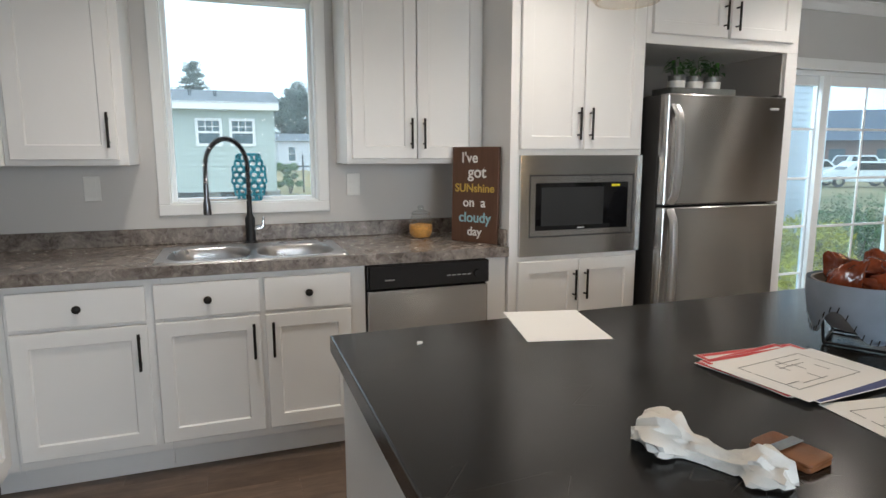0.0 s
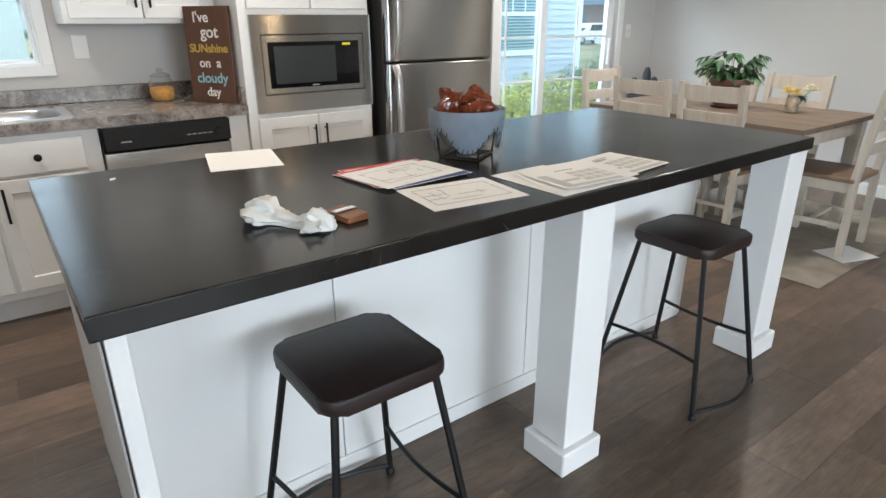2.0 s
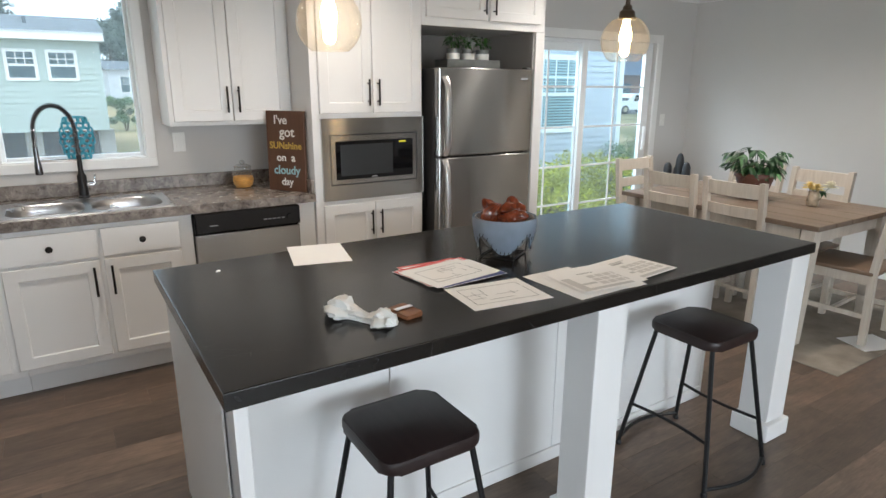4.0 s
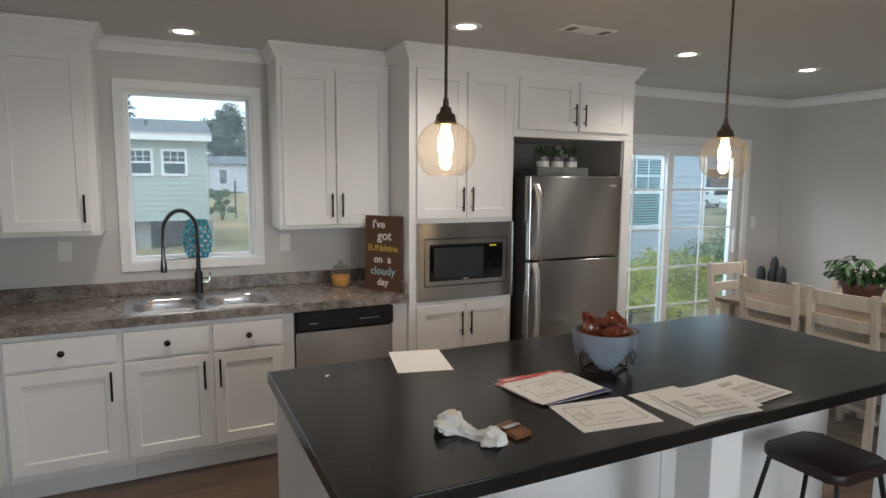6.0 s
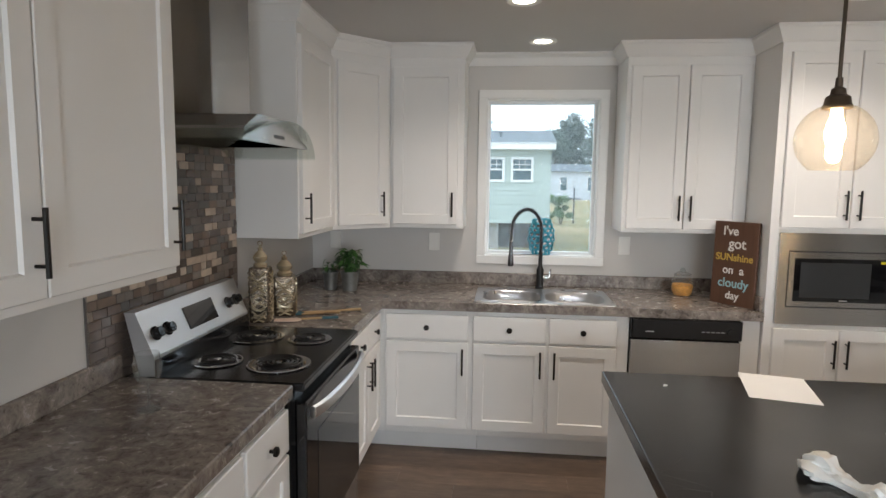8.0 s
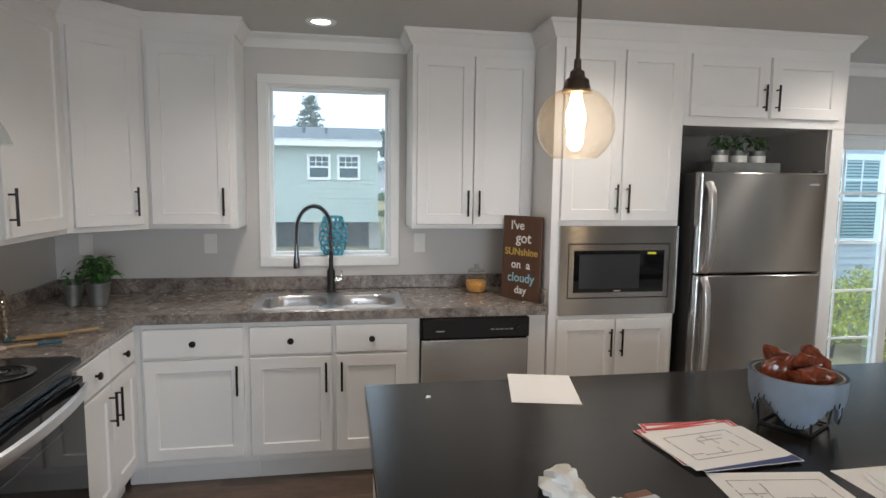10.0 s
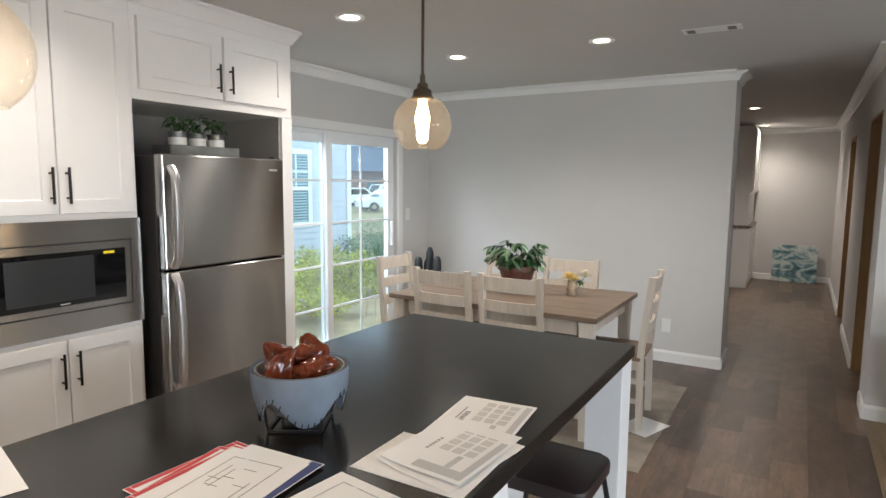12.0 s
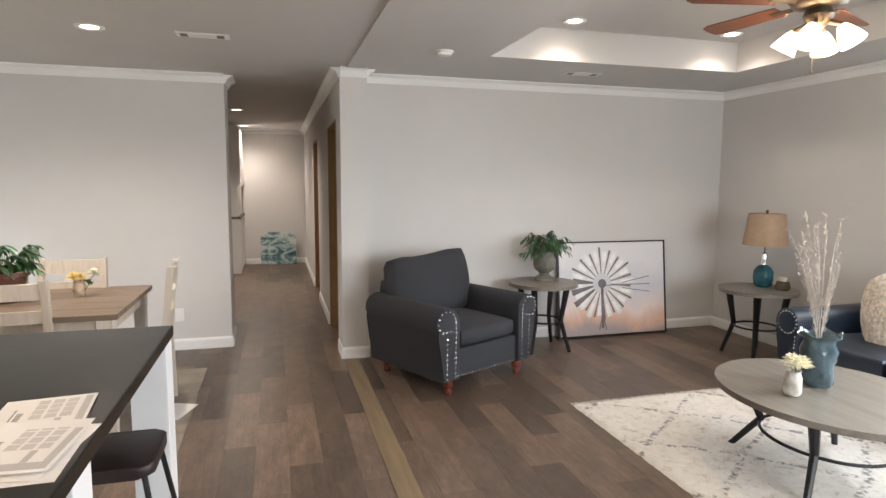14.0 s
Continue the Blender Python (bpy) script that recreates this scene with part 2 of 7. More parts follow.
def tube(points, r, seg=8, bm=None, closed=False):
    """A round bar along points; r may be one radius or one for each point."""
    b = bmesh.new()
    pts = [Vector(p) for p in points]
    n = len(pts)
    rings = []
    side = None
    for i, p in enumerate(pts):
        if closed:
            d = (pts[(i + 1) % n] - pts[i - 1]).normalized()
        else:
            d = (pts[min(i + 1, n - 1)] - pts[max(i - 1, 0)]).normalized()
        if side is None:
            side = d.orthogonal().normalized()
        side = (side - d * side.dot(d)).normalized()
        up = d.cross(side)
        rr = r[i] if isinstance(r, (list, tuple)) else r
        rings.append([b.verts.new(p + rr * (math.cos(2 * math.pi * k / seg) * side + math.sin(2 * math.pi * k / seg) * up)) for k in range(seg)])
    pairs = list(zip(rings, rings[1:])) + ([(rings[-1], rings[0])] if closed else [])
    for a, c in pairs:
        for k in range(seg):
            b.faces.new((a[k], a[(k + 1) % seg], c[(k + 1) % seg], c[k]))
    if not closed:
        b.faces.new(rings[0][::-1])
        b.faces.new(rings[-1])
    return joined(bm, b) if bm is not None else b


def prism(outline, z0, z1, bm=None, bevel=0.0, m=None):
    """An outline of (x, y) pairs raised from z0 to z1."""
    b = bmesh.new()
    lo = [b.verts.new((x, y, z0)) for x, y in outline]
    hi = [b.verts.new((x, y, z1)) for x, y in outline]
    b.faces.new(lo[::-1])
    b.faces.new(hi)
    for k in range(len(lo)):
        b.faces.new((lo[k], lo[(k + 1) % len(lo)], hi[(k + 1) % len(lo)], hi[k]))
    if bevel:
        bmesh.ops.bevel(b, geom=[e for e in b.edges if abs(e.verts[0].co.z - e.verts[1].co.z) < 1e-6], offset=bevel, segments=2, profile=0.5, affect="EDGES")
    if m is not None:
        bmesh.ops.transform(b, matrix=m, verts=b.verts)
    return joined(bm, b) if bm is not None else b


def rounded_rect(w, d, r, seg=5):
    out = []
    for cx, cy, a0 in ((w / 2 - r, d / 2 - r, 0), (-w / 2 + r, d / 2 - r, 90), (-w / 2 + r, -d / 2 + r, 180), (w / 2 - r, -d / 2 + r, 270)):
        for k in range(seg + 1):
            a = radians(a0 + 90 * k / seg)
            out.append((cx + r * math.cos(a), cy + r * math.sin(a)))
    return out


def structure(name, bm, mat, label="", parent=None):
    ob = mesh_ob(name, bm, mat, parent)
    return ob if parent else tagged(ob, label, kind="structure")


def slab_with_holes(axis, lo, hi, holes, at, thick, z0, z1):
    """A wall along x or y from lo to hi, with rectangular openings (a, b, z0, z1), from 'at' through its thickness."""
    bm = bmesh.new()
    cuts = sorted({lo, hi, *[h[0] for h in holes], *[h[1] for h in holes]})
    for a, b in zip(cuts, cuts[1:]):
        levels = [(z0, z1)]
        for h in holes:
            if h[0] <= a + 1e-6 and h[1] >= b - 1e-6:
                nxt = []
                for l, u in levels:
                    if h[2] > l:
                        nxt.append((l, min(u, h[2])))
                    if h[3] < u:
                        nxt.append((max(l, h[3]), u))
                levels = nxt
        for l, u in levels:
            if axis == "x":
                box(a, b, at, at + thick, l, u, bm=bm)
            else:
                box(at, at + thick, a, b, l, u, bm=bm)
    bmesh.ops.remove_doubles(bm, verts=bm.verts, dist=1e-5)
    inner = {}
    for f in bm.faces:
        inner.setdefault(tuple(round(c, 4) for c in f.calc_center_median()), []).append(f)
    bmesh.ops.delete(bm, geom=[f for fs in inner.values() if len(fs) > 1 for f in fs], context="FACES_ONLY")
    return bm


# ---------------------------------------------------------------- setting
H = 2.44
XW, XE, YS = -1.145, 6.013, -7.79
XL = 5.62            # the living room's end wall
YH0, YH1 = -2.89, -3.83
XEND = 11.75

structure("wall_north", slab_with_holes("x", XW - 0.14, XE + 0.14, [(0.055, 0.790, 1.115, 2.155), (3.66, 5.44, 0.03, 1.96)], 0.0, 0.16, -0.05, H + 0.35), M_WALL, "greige painted kitchen wall")
structure("wall_west", slab_with_holes("y", YS - 0.14, 0.0, [(-6.8, -5.2, 0.78, 2.12)], XW - 0.14, 0.14, -0.05, H + 0.35), M_WALL, "greige painted wall behind the stove")
structure("wall_east", slab_with_holes("y", YH0, 0.0, [], XE, 0.14, -0.05, H), M_WALL, "greige painted dining room wall")
structure("wall_living_east", slab_with_holes("y", YS, -4.05, [], XL, 0.12, -0.05, H + 0.35), M_WALL, "greige painted living room wall")
structure("wall_south", slab_with_holes("x", XW, XL + 0.12, [(0.55, 2.25, 0.75, 2.1), (2.6, 3.4, 0.75, 2.1)], YS - 0.14, 0.14, -0.05, H + 0.35), M_WALL, "greige painted living room wall with windows")
structure("wall_hall_north", slab_with_holes("x", XE + 0.14, 6.42, [], YH0, 0.12, -0.05, H), M_WALL, "greige painted hallway wall")
structure("wall_hall_south", slab_with_holes("x", 5.37, XEND, [(5.75, 6.60, -0.02, 2.06), (8.15, 9.0, -0.02, 2.06)], -4.05, 0.22, -0.05, H), M_WALL, "greige painted hallway wall with two doorways")
structure("wall_hall_end", slab_with_holes("y", -4.05, -0.9, [], XEND, 0.12, -0.05, H), M_WALL, "greige painted wall at the end of the hallway")
structure("wall_back_room", slab_with_holes("x", XE + 0.14, XEND, [], -0.9, 0.12, -0.05, H), M_WALL, "greige painted wall of the back room")
structure("wall_side_rooms", slab_with_holes("x", XL + 0.12, XEND, [], -5.2, 0.12, -0.05, H), M_WALL, "greige painted wall of the side rooms")

floor_bed = structure("floor", box(XW - 0.14, XEND + 0.12, YS - 0.14, 0.16, -0.12, -0.003), mottled("floor_joint", (0.05, 0.04, 0.033), 0.6), "dark wood-look plank floor")

TRAY = (0.9, 4.62, -7.05, -4.86)   # raised part of the living room ceiling


def ceiling_mesh():
    bm = bmesh.new()
    x0, x1, y0, y1 = TRAY
    for a, b, c, d in ((XW, XEND + 0.12, y1, 0.0), (XW, XEND + 0.12, YS, y0), (XW, x0, y0, y1), (x1, XEND + 0.12, y0, y1)):
        box(a, b, c, d, H, H + 0.05, bm=bm)
    t = 0.24
    box(x0 - 0.05, x1 + 0.05, y0 - 0.05, y1 + 0.05, H + t, H + t + 0.05, bm=bm)
    for a, b, c, d in ((x0 - 0.05, x0, y0, y1), (x1, x1 + 0.05, y0, y1), (x0, x1, y0 - 0.05, y0), (x0, x1, y1, y1 + 0.05)):
        box(a, b, c, d, H + 0.05, H + t, bm=bm)
    return bm


structure("ceiling", ceiling_mesh(), M_CEIL, "white textured ceiling with a raised tray")
structure("ceiling_batten", box(XW, 5.37, -4.04, -3.88, H - 0.014, H - 0.001, 0.004), M_CEIL, "flat white batten across the ceiling")


def crown(x0, y0, x1, y1, inward, name="crown_moulding", z=H, size=0.075):
    """Crown moulding from one wall point to another; inward is the unit normal into the room."""
    prof = [(0, 0), (0.0, -size), (0.012, -size), (0.018, -size * 0.82), (size * 0.45, -size * 0.38), (size * 0.82, -0.016), (size, -0.012), (size, 0)]
    bm = bmesh.new()
    ends = []
    for px, py in ((x0, y0), (x1, y1)):
        ends.append([bm.verts.new((px + inward[0] * d, py + inward[1] * d, z - 0.001 + h)) for d, h in prof])
    n = len(prof)
    for k in range(n):
        bm.faces.new((ends[0][k], ends[0][(k + 1) % n], ends[1][(k + 1) % n], ends[1][k]))
    bm.faces.new(ends[0])
    bm.faces.new(ends[1][::-1])
    return structure(name, bm, M_TRIM, "white crown moulding along the ceiling")


def baseboard(x0, y0, x1, y1, inward, h=0.10):
    bm = bmesh.new()
    prof = [(0, 0), (0.014, 0), (0.014, h - 0.02), (0.006, h), (0, h)]
    ends = [[bm.verts.new((px + inward[0] * d, py + inward[1] * d, 0.001 + z)) for d, z in prof] for px, py in ((x0, y0), (x1, y1))]
    n = len(prof)
    for k in range(n):
        bm.faces.new((ends[0][k], ends[0][(k + 1) % n], ends[1][(k + 1) % n], ends[1][k]))
    bm.faces.new(ends[0])
    bm.faces.new(ends[1][::-1])
    return structure("baseboard", bm, M_TRIM, "white painted baseboard")


crown(3.40, 0, XE, 0, (0, -1))
crown(-0.071, 0, 0.889, 0, (0, -1))
crown(XE, 0, XE, YH0 - 0.0, (-1, 0))
crown(XE, YH0, 6.42, YH0, (0, -1))
crown(5.37, YH1, XEND, YH1, (0, 1))
crown(5.37, -4.05, 5.37, YH1, (-1, 0))
crown(5.37, -4.05, XL, -4.05, (0, -1))
crown(XL, -4.05, XL, YS, (-1, 0))
crown(XW, YS, XL, YS, (0, 1))
crown(XEND, -0.9, XEND, YH1, (-1, 0))
baseboard(3.40, 0, 3.62, 0, (0, -1))
baseboard(5.50, 0, XE, 0, (0, -1))
baseboard(XE, 0, XE, YH0, (-1, 0))
baseboard(XE, YH0, 6.42, YH0, (0, -1))
baseboard(5.37, -4.05, 5.37, YH1, (-1, 0))
baseboard(5.37, -4.05, XL, -4.05, (0, -1))
baseboard(XL, -4.05, XL, YS, (-1, 0))
baseboard(XW, YS, XL, YS, (0, 1))
baseboard(5.37, YH1, 5.69, YH1, (0, 1))
baseboard(6.66, YH1, 8.09, YH1, (0, 1))
baseboard(9.06, YH1, XEND, YH1, (0, 1))
baseboard(XEND, -0.9, XEND, YH1, (-1, 0))

# ---------------------------------------------------------------- windows and doors


def casing(parent, x0, x1, z0, z1, w, depth=0.018, sill=True):
    """Flat casing round an opening in the plane y = 0, facing -y."""
    part("casing", box(x0 - w, x1 + w, -depth, 0.0, z1, z1 + w, 0.003), M_TRIM, parent)
    part("casing", box(x0 - w, x0, -depth, 0.0, z0, z1, 0.003), M_TRIM, parent)
    part("casing", box(x1, x1 + w, -depth, 0.0, z0, z1, 0.003), M_TRIM, parent)
    if sill:
        part("window_sill", box(x0 - w, x1 + w, -depth - 0.002, 0.0, z0 - w, z0, 0.003), M_TRIM, parent)


def sash(parent, x0, x1, z0, z1, y0, y1, w, name="window_frame", mat=M_VINYL):
    bm = bmesh.new()
    box(x0, x0 + w, y0, y1, z0, z1, 0.003, bm)
    box(x1 - w, x1, y0, y1, z0, z1, 0.003, bm)
    box(x0 + w, x1 - w, y0, y1, z0, z0 + w, 0.003, bm)
    box(x0 + w, x1 - w, y0, y1, z1 - w, z1, 0.003, bm)
    return part(name, bm, mat, parent)


def pane(parent, x0, x1, z0, z1, y, glass=M_PANE):
    p = part("pane", box(x0, x1, y, y + 0.005, z0, z1), glass, parent)
    p.visible_shadow = False
    return p


window = tagged(new("window_1"), "white-framed fixed window above the kitchen sink", kind="structure")
casing(window, 0.055, 0.790, 1.115, 2.155, 0.055)
sash(window, 0.055, 0.790, 1.115, 2.155, 0.095, 0.135, 0.024)
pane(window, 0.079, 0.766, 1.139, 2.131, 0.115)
part("jamb", slab_with_holes("x", 0.0551, 0.7899, [(0.061, 0.784, 1.121, 2.149)], 0.001, 0.093, 1.1151, 2.1549), M_TRIM, window)

door = tagged(new("door_1"), "white sliding glass patio door with grid bars", kind="structure")
casing(door, 3.66, 5.44, 0.03, 1.96, 0.075, sill=False)
sash(door, 3.66, 5.44, 0.03, 1.96, 0.04, 0.14, 0.03, "door_frame")
for a, b, y in ((3.69, 4.545, 0.10), (4.475, 5.41, 0.055)):
    leaf = sash(door, a, b, 0.06, 1.93, y - 0.018, y + 0.018, 0.07, "door_leaf")
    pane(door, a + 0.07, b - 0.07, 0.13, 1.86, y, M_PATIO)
    m = (a + b) / 2
    part("grid_bar", box(m - 0.009, m + 0.009, y - 0.008, y - 0.001, 0.13, 1.86), M_VINYL, leaf)
    for z in (0.45, 0.815, 1.18, 1.545):
        part("grid_bar", box(a + 0.07, b - 0.07, y - 0.0085, y - 0.0015, z - 0.009, z + 0.009), M_VINYL, leaf)
pull = bmesh.new()
box(5.365, 5.39, 0.005, 0.037, 0.92, 1.16, 0.006, pull)
part("door_handle", pull, M_VINYL, door, "white plastic pull handle")

# invented window, never in view; gives the west fill lamp its opening
w = tagged(new("window_4"), "unseen white-framed living room window", kind="structure")
w.matrix_world = pose(XW, 0, 0, 0, 0, 90)
sash(w, -6.8, -5.2, 0.78, 2.12, 0.05, 0.12, 0.05)
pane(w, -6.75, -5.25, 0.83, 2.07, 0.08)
for name, a, b in (("window_2", 0.55, 2.25), ("window_3", 2.6, 3.4)):
    w = tagged(new(name), "unseen white-framed living room window", kind="structure")
    sash(w, a, b, 0.75, 2.1, YS - 0.12, YS - 0.05, 0.05)
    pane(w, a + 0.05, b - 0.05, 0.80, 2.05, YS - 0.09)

# ---------------------------------------------------------------- kitchen cabinets


def shaker(x0, x1, z0, z1, y=0.0, rail=0.06, t=0.02, flat=False):
    """A framed door or drawer front; its face lies at y - t, its back at y."""
    bm = bmesh.new()
    if flat:
        box(x0, x1, y - t, y, z0, z1, 0.003, bm)
        return bm
    b = bmesh.new()
    ys = y - t
    o = [(x0, z0), (x1, z0), (x1, z1), (x0, z1)]
    i1 = [(x0 + rail, z0 + rail), (x1 - rail, z0 + rail), (x1 - rail, z1 - rail), (x0 + rail, z1 - rail)]
    e = 0.003
    oo = [(x0 + e, z0 + e), (x1 - e, z0 + e), (x1 - e, z1 - e), (x0 + e, z1 - e)]
    i2 = [(x0 + rail + 0.005, z0 + rail + 0.005), (x1 - rail - 0.005, z0 + rail + 0.005), (x1 - rail - 0.005, z1 - rail - 0.005), (x0 + rail + 0.005, z1 - rail - 0.005)]
    loops = [[b.verts.new((x, yy, z)) for x, z in pts] for pts, yy in ((o, y), (o, ys + e), (oo, ys), (i1, ys), (i2, ys + 0.009))]
    for p, q in zip(loops, loops[1:]):
        for k in range(4):
            b.faces.new((p[k], p[(k + 1) % 4], q[(k + 1) % 4], q[k]))
    b.faces.new(loops[0][::-1])
    b.faces.new(loops[-1])
    return joined(bm, b)


def bar_pull(x, z0, z1, y, flat=False):
    """A bar handle, upright from z0 to z1 on a face at y."""
    bm = bmesh.new()
    tube([(x, y - 0.03, z0), (x, y - 0.03, z1)], 0.006, 8, bm)
    for z in (z0 + 0.025, z1 - 0.025):
        tube([(x, y, z), (x, y - 0.03, z)], 0.0045, 6, bm)
    return bm


def knob(x, z, y):
    prof = [(0.006, 0), (0.006, 0.012), (0.016, 0.016), (0.0165, 0.024), (0.012, 0.028), (0, 0.029)]
    return turned(prof, 14, m=pose(x, y, z, 90))


HANDLE = "dark bronze bar handle"


def base_unit(m, w, fronts, label, height=0.865, depth=0.61, left_end=False):
    """A base cabinet. fronts: (kind, x0, x1, z0, z1, handle place)."""
    c = thing("base_cabinet", m, label, "cabinet", "kitchen base cabinets")
    body = part("body", box(0.0005, w - 0.0005, 0, depth, 0.115, height, 0.002), M_CAB, c)
    part("toe_kick", box(0.001, w - 0.001, 0.06, 0.075, 0.001, 0.115), M_TOE, c)
    for kind, x0, x1, z0, z1, h in fronts:
        if kind == "drawer":
            d = part("drawer_front", shaker(x0, x1, z0, z1, -0.001, flat=True), M_CAB, c)
            part("knob", knob((x0 + x1) / 2, (z0 + z1) / 2, -0.021), M_BRONZE, d, "round dark bronze knob", True)
        else:
            d = part("cabinet_door", shaker(x0, x1, z0, z1, -0.001), M_CAB, c)
            x = x0 + 0.03 if h == "l" else x1 - 0.03
            part("handle", bar_pull(x, z1 - 0.185, z1 - 0.03, -0.021), M_BRONZE, d, HANDLE, True)
    return c


def wall_unit(m, w, doors, label, z0=1.315, z1=2.36, depth=0.325):
    c = thing("wall_cabinet", m, label, "cabinet", "kitchen wall cabinets")
    part("body", box(0.0005, w - 0.0005, 0, depth, z0, z1, 0.002), M_CAB, c)
    for x0, x1, h in doors:
        d = part("cabinet_door", shaker(x0, x1, z0 + 0.025, z1 - 0.06, -0.001), M_CAB, c)
        x = x0 + 0.03 if h == "l" else x1 - 0.03
        part("handle", bar_pull(x, z0 + 0.075, z0 + 0.225, -0.021), M_BRONZE, d, HANDLE, True)
    return c


def _placed(bm, m, name):
    ob = structure(name, bm, M_CAB, "white crown moulding on top of the cabinets")
    ob.matrix_world = m
    return ob


YB = -0.645          # plane of the base cabinets' carcass fronts
base_unit(pose(-0.505, YB, 0), 0.555, [("drawer", 0.015, 0.495, 0.692, 0.838, ""), ("door", 0.015, 0.495, 0.155, 0.677, "r")], "white shaker base cabinet in the kitchen corner")
base_unit(pose(0.05, YB, 0), 0.85, [("drawer", -0.03 + 0.0, 0.385, 0.692, 0.838, ""), ("drawer", 0.405, 0.780, 0.692, 0.838, ""), ("door", -0.03, 0.385, 0.155, 0.677, "r"), ("door", 0.405, 0.780, 0.155, 0.677, "l")], "white shaker sink base cabinet with two doors")
# west run, beside the stove
XB = -0.545          # plane of the west cabinets' carcass fronts
base_unit(pose(XB, -1.362, 0, 0, 0, 90), 0.716, [("drawer", 0.05, 0.378, 0.692, 0.838, ""), ("drawer", 0.386, 0.700, 0.692, 0.838, ""), ("door", 0.05, 0.378, 0.155, 0.677, "r"), ("door", 0.386, 0.700, 0.155, 0.677, "l")], "white shaker base cabinet beside the stove", depth=0.59)
base_unit(pose(XB, -3.40, 0, 0, 0, 90), 1.252, [("drawer", 0.02, 0.44, 0.692, 0.838, ""), ("drawer", 0.46, 0.88, 0.692, 0.838, ""), ("drawer", 0.90, 1.232, 0.692, 0.838, ""), ("door", 0.02, 0.44, 0.155, 0.677, "r"), ("door", 0.46, 0.88, 0.155, 0.677, "l"), ("door", 0.90, 1.232, 0.155, 0.677, "l")], "white shaker base cabinet south of the stove", depth=0.59)
part("end_panel", box(0, 0.1, 0, 0.61, 0.001, 0.865), M_CAB, thing("filler_panel", pose(1.505, YB, 0), "white filler panel beside the dishwasher", "panel"))

filler = thing("corner_filler", pose(-0.525, YB, 0), "narrow white filler strip in the corner of the base cabinets", "panel")
part("strip", box(-0.0195, 0.0195, 0.0, 0.02, 0.115, 0.865), M_CAB, filler)
part("toe_kick", box(-0.075, 0.019, 0.062, 0.077, 0.001, 0.114), M_TOE, filler)

wall_unit(pose(-0.535, -0.325, 0), 0.463, [(0.022, 0.425, "r")], "white shaker wall cabinet beside the window")
wall_unit(pose(0.890, -0.325, 0), 0.720, [(0.025, 0.353, "r"), (0.359, 0.703, "l")], "white two-door shaker wall cabinet beside the window")
wall_unit(pose(XW + 0.325, -1.205, 0, 0, 0, 90), 0.592, [(0.015, 0.56, "l")], "white shaker wall cabinet beside the range hood")
wall_unit(pose(XW + 0.325, -3.40, 0, 0, 0, 90), 1.09, [(0.015, 0.54, "r"), (0.546, 1.075, "r")], "white shaker wall cabinet south of the range hood")

corner = thing("corner_cabinet", pose(0, 0, 0), "white diagonal corner wall cabinet with one shaker door", "cabinet", "kitchen wall cabinets")
part("body", prism([(XW + 0.001, -0.001), (-0.537, -0.001), (-0.537, -0.325), (XW + 0.325, -0.611), (XW + 0.001, -0.611)], 1.315, 2.36), M_CAB, corner)
L = math.hypot(-0.537 - XW - 0.325, 0.286)
ang = math.degrees(math.atan2(0.286, -0.537 - XW - 0.325))
dm = part("cabinet_door", shaker(0.03, L - 0.03, 1.34, 2.30, -0.001), M_CAB, corner)
dm.matrix_basis = pose(XW + 0.325, -0.611, 0, 0, 0, ang)
part("handle", bar_pull(L - 0.075, 1.39, 1.54, -0.021), M_BRONZE, dm, HANDLE, True)
_placed(prism([(XW + 0.001, -0.001), (-0.537, -0.001), (-0.52, -0.365), (XW + 0.365, -0.64), (XW + 0.001, -0.65)], 2.405, 2.437), Matrix(), "cabinet_crown")


def crown_run(x0, y0, x1, y1, inward, lap0=0.0, lap1=0.0):
    """Crown above cabinet fronts between two points, mitred by lap0 and lap1 at its ends."""
    prof = [(0, -0.085), (0.008, -0.085), (0.016, -0.068), (0.042, -0.024), (0.052, -0.016), (0.052, 0), (0, 0)]
    d = Vector((x1 - x0, y1 - y0, 0)).normalized()
    bm = bmesh.new()
    ends = []
    for px, py, lap in ((x0, y0, -lap0), (x1, y1, lap1)):
        ends.append([bm.verts.new((px + inward[0] * a + d.x * lap * a, py + inward[1] * a + d.y * lap * a, H - 0.002 + h)) for a, h in prof])
    n = len(prof)
    for k in range(n):
        bm.faces.new((ends[0][k], ends[0][(k + 1) % n], ends[1][(k + 1) % n], ends[1][k]))
    bm.faces.new(ends[0])
    bm.faces.new(ends[1][::-1])
    return _placed(bm, Matrix(), "cabinet_crown")


def soffit(x0, x1, y0, y1):
    _placed(box(x0, x1, y0, y1, 2.3605, H - 0.003), Matrix(), "cabinet_soffit")


soffit(-0.535, -0.072, -0.324, -0.001)
soffit(0.891, 1.609, -0.324, -0.001)
soffit(XW + 0.001, XW + 0.324, -1.204, -0.652)
soffit(XW + 0.001, XW + 0.324, -3.399, -2.311)
soffit(1.612, 3.38, -0.668, -0.001)
crown_run(-0.535, -0.325, -0.072, -0.325, (0, -1), 0, 1)
crown_run(-0.072, -0.325, -0.072, -0.075, (1, 0), 1, 0)
crown_run(0.890, -0.075, 0.890, -0.325, (-1, 0), 0, 1)
crown_run(0.890, -0.325, 1.61, -0.325, (0, -1), 1, 0)
crown_run(1.61, -0.325, 1.61, -0.67, (-1, 0), 0, 1)
crown_run(1.61, -0.67, 3.381, -0.67, (0, -1), 1, 1)
crown_run(3.381, -0.67, 3.381, -0.075, (1, 0), 1, 0)
crown_run(XW + 0.325, -1.205, XW + 0.325, -0.611, (1, 0), 1, 0)
crown_run(XW, -1.205, XW + 0.325, -1.205, (0, -1), 0, 1)
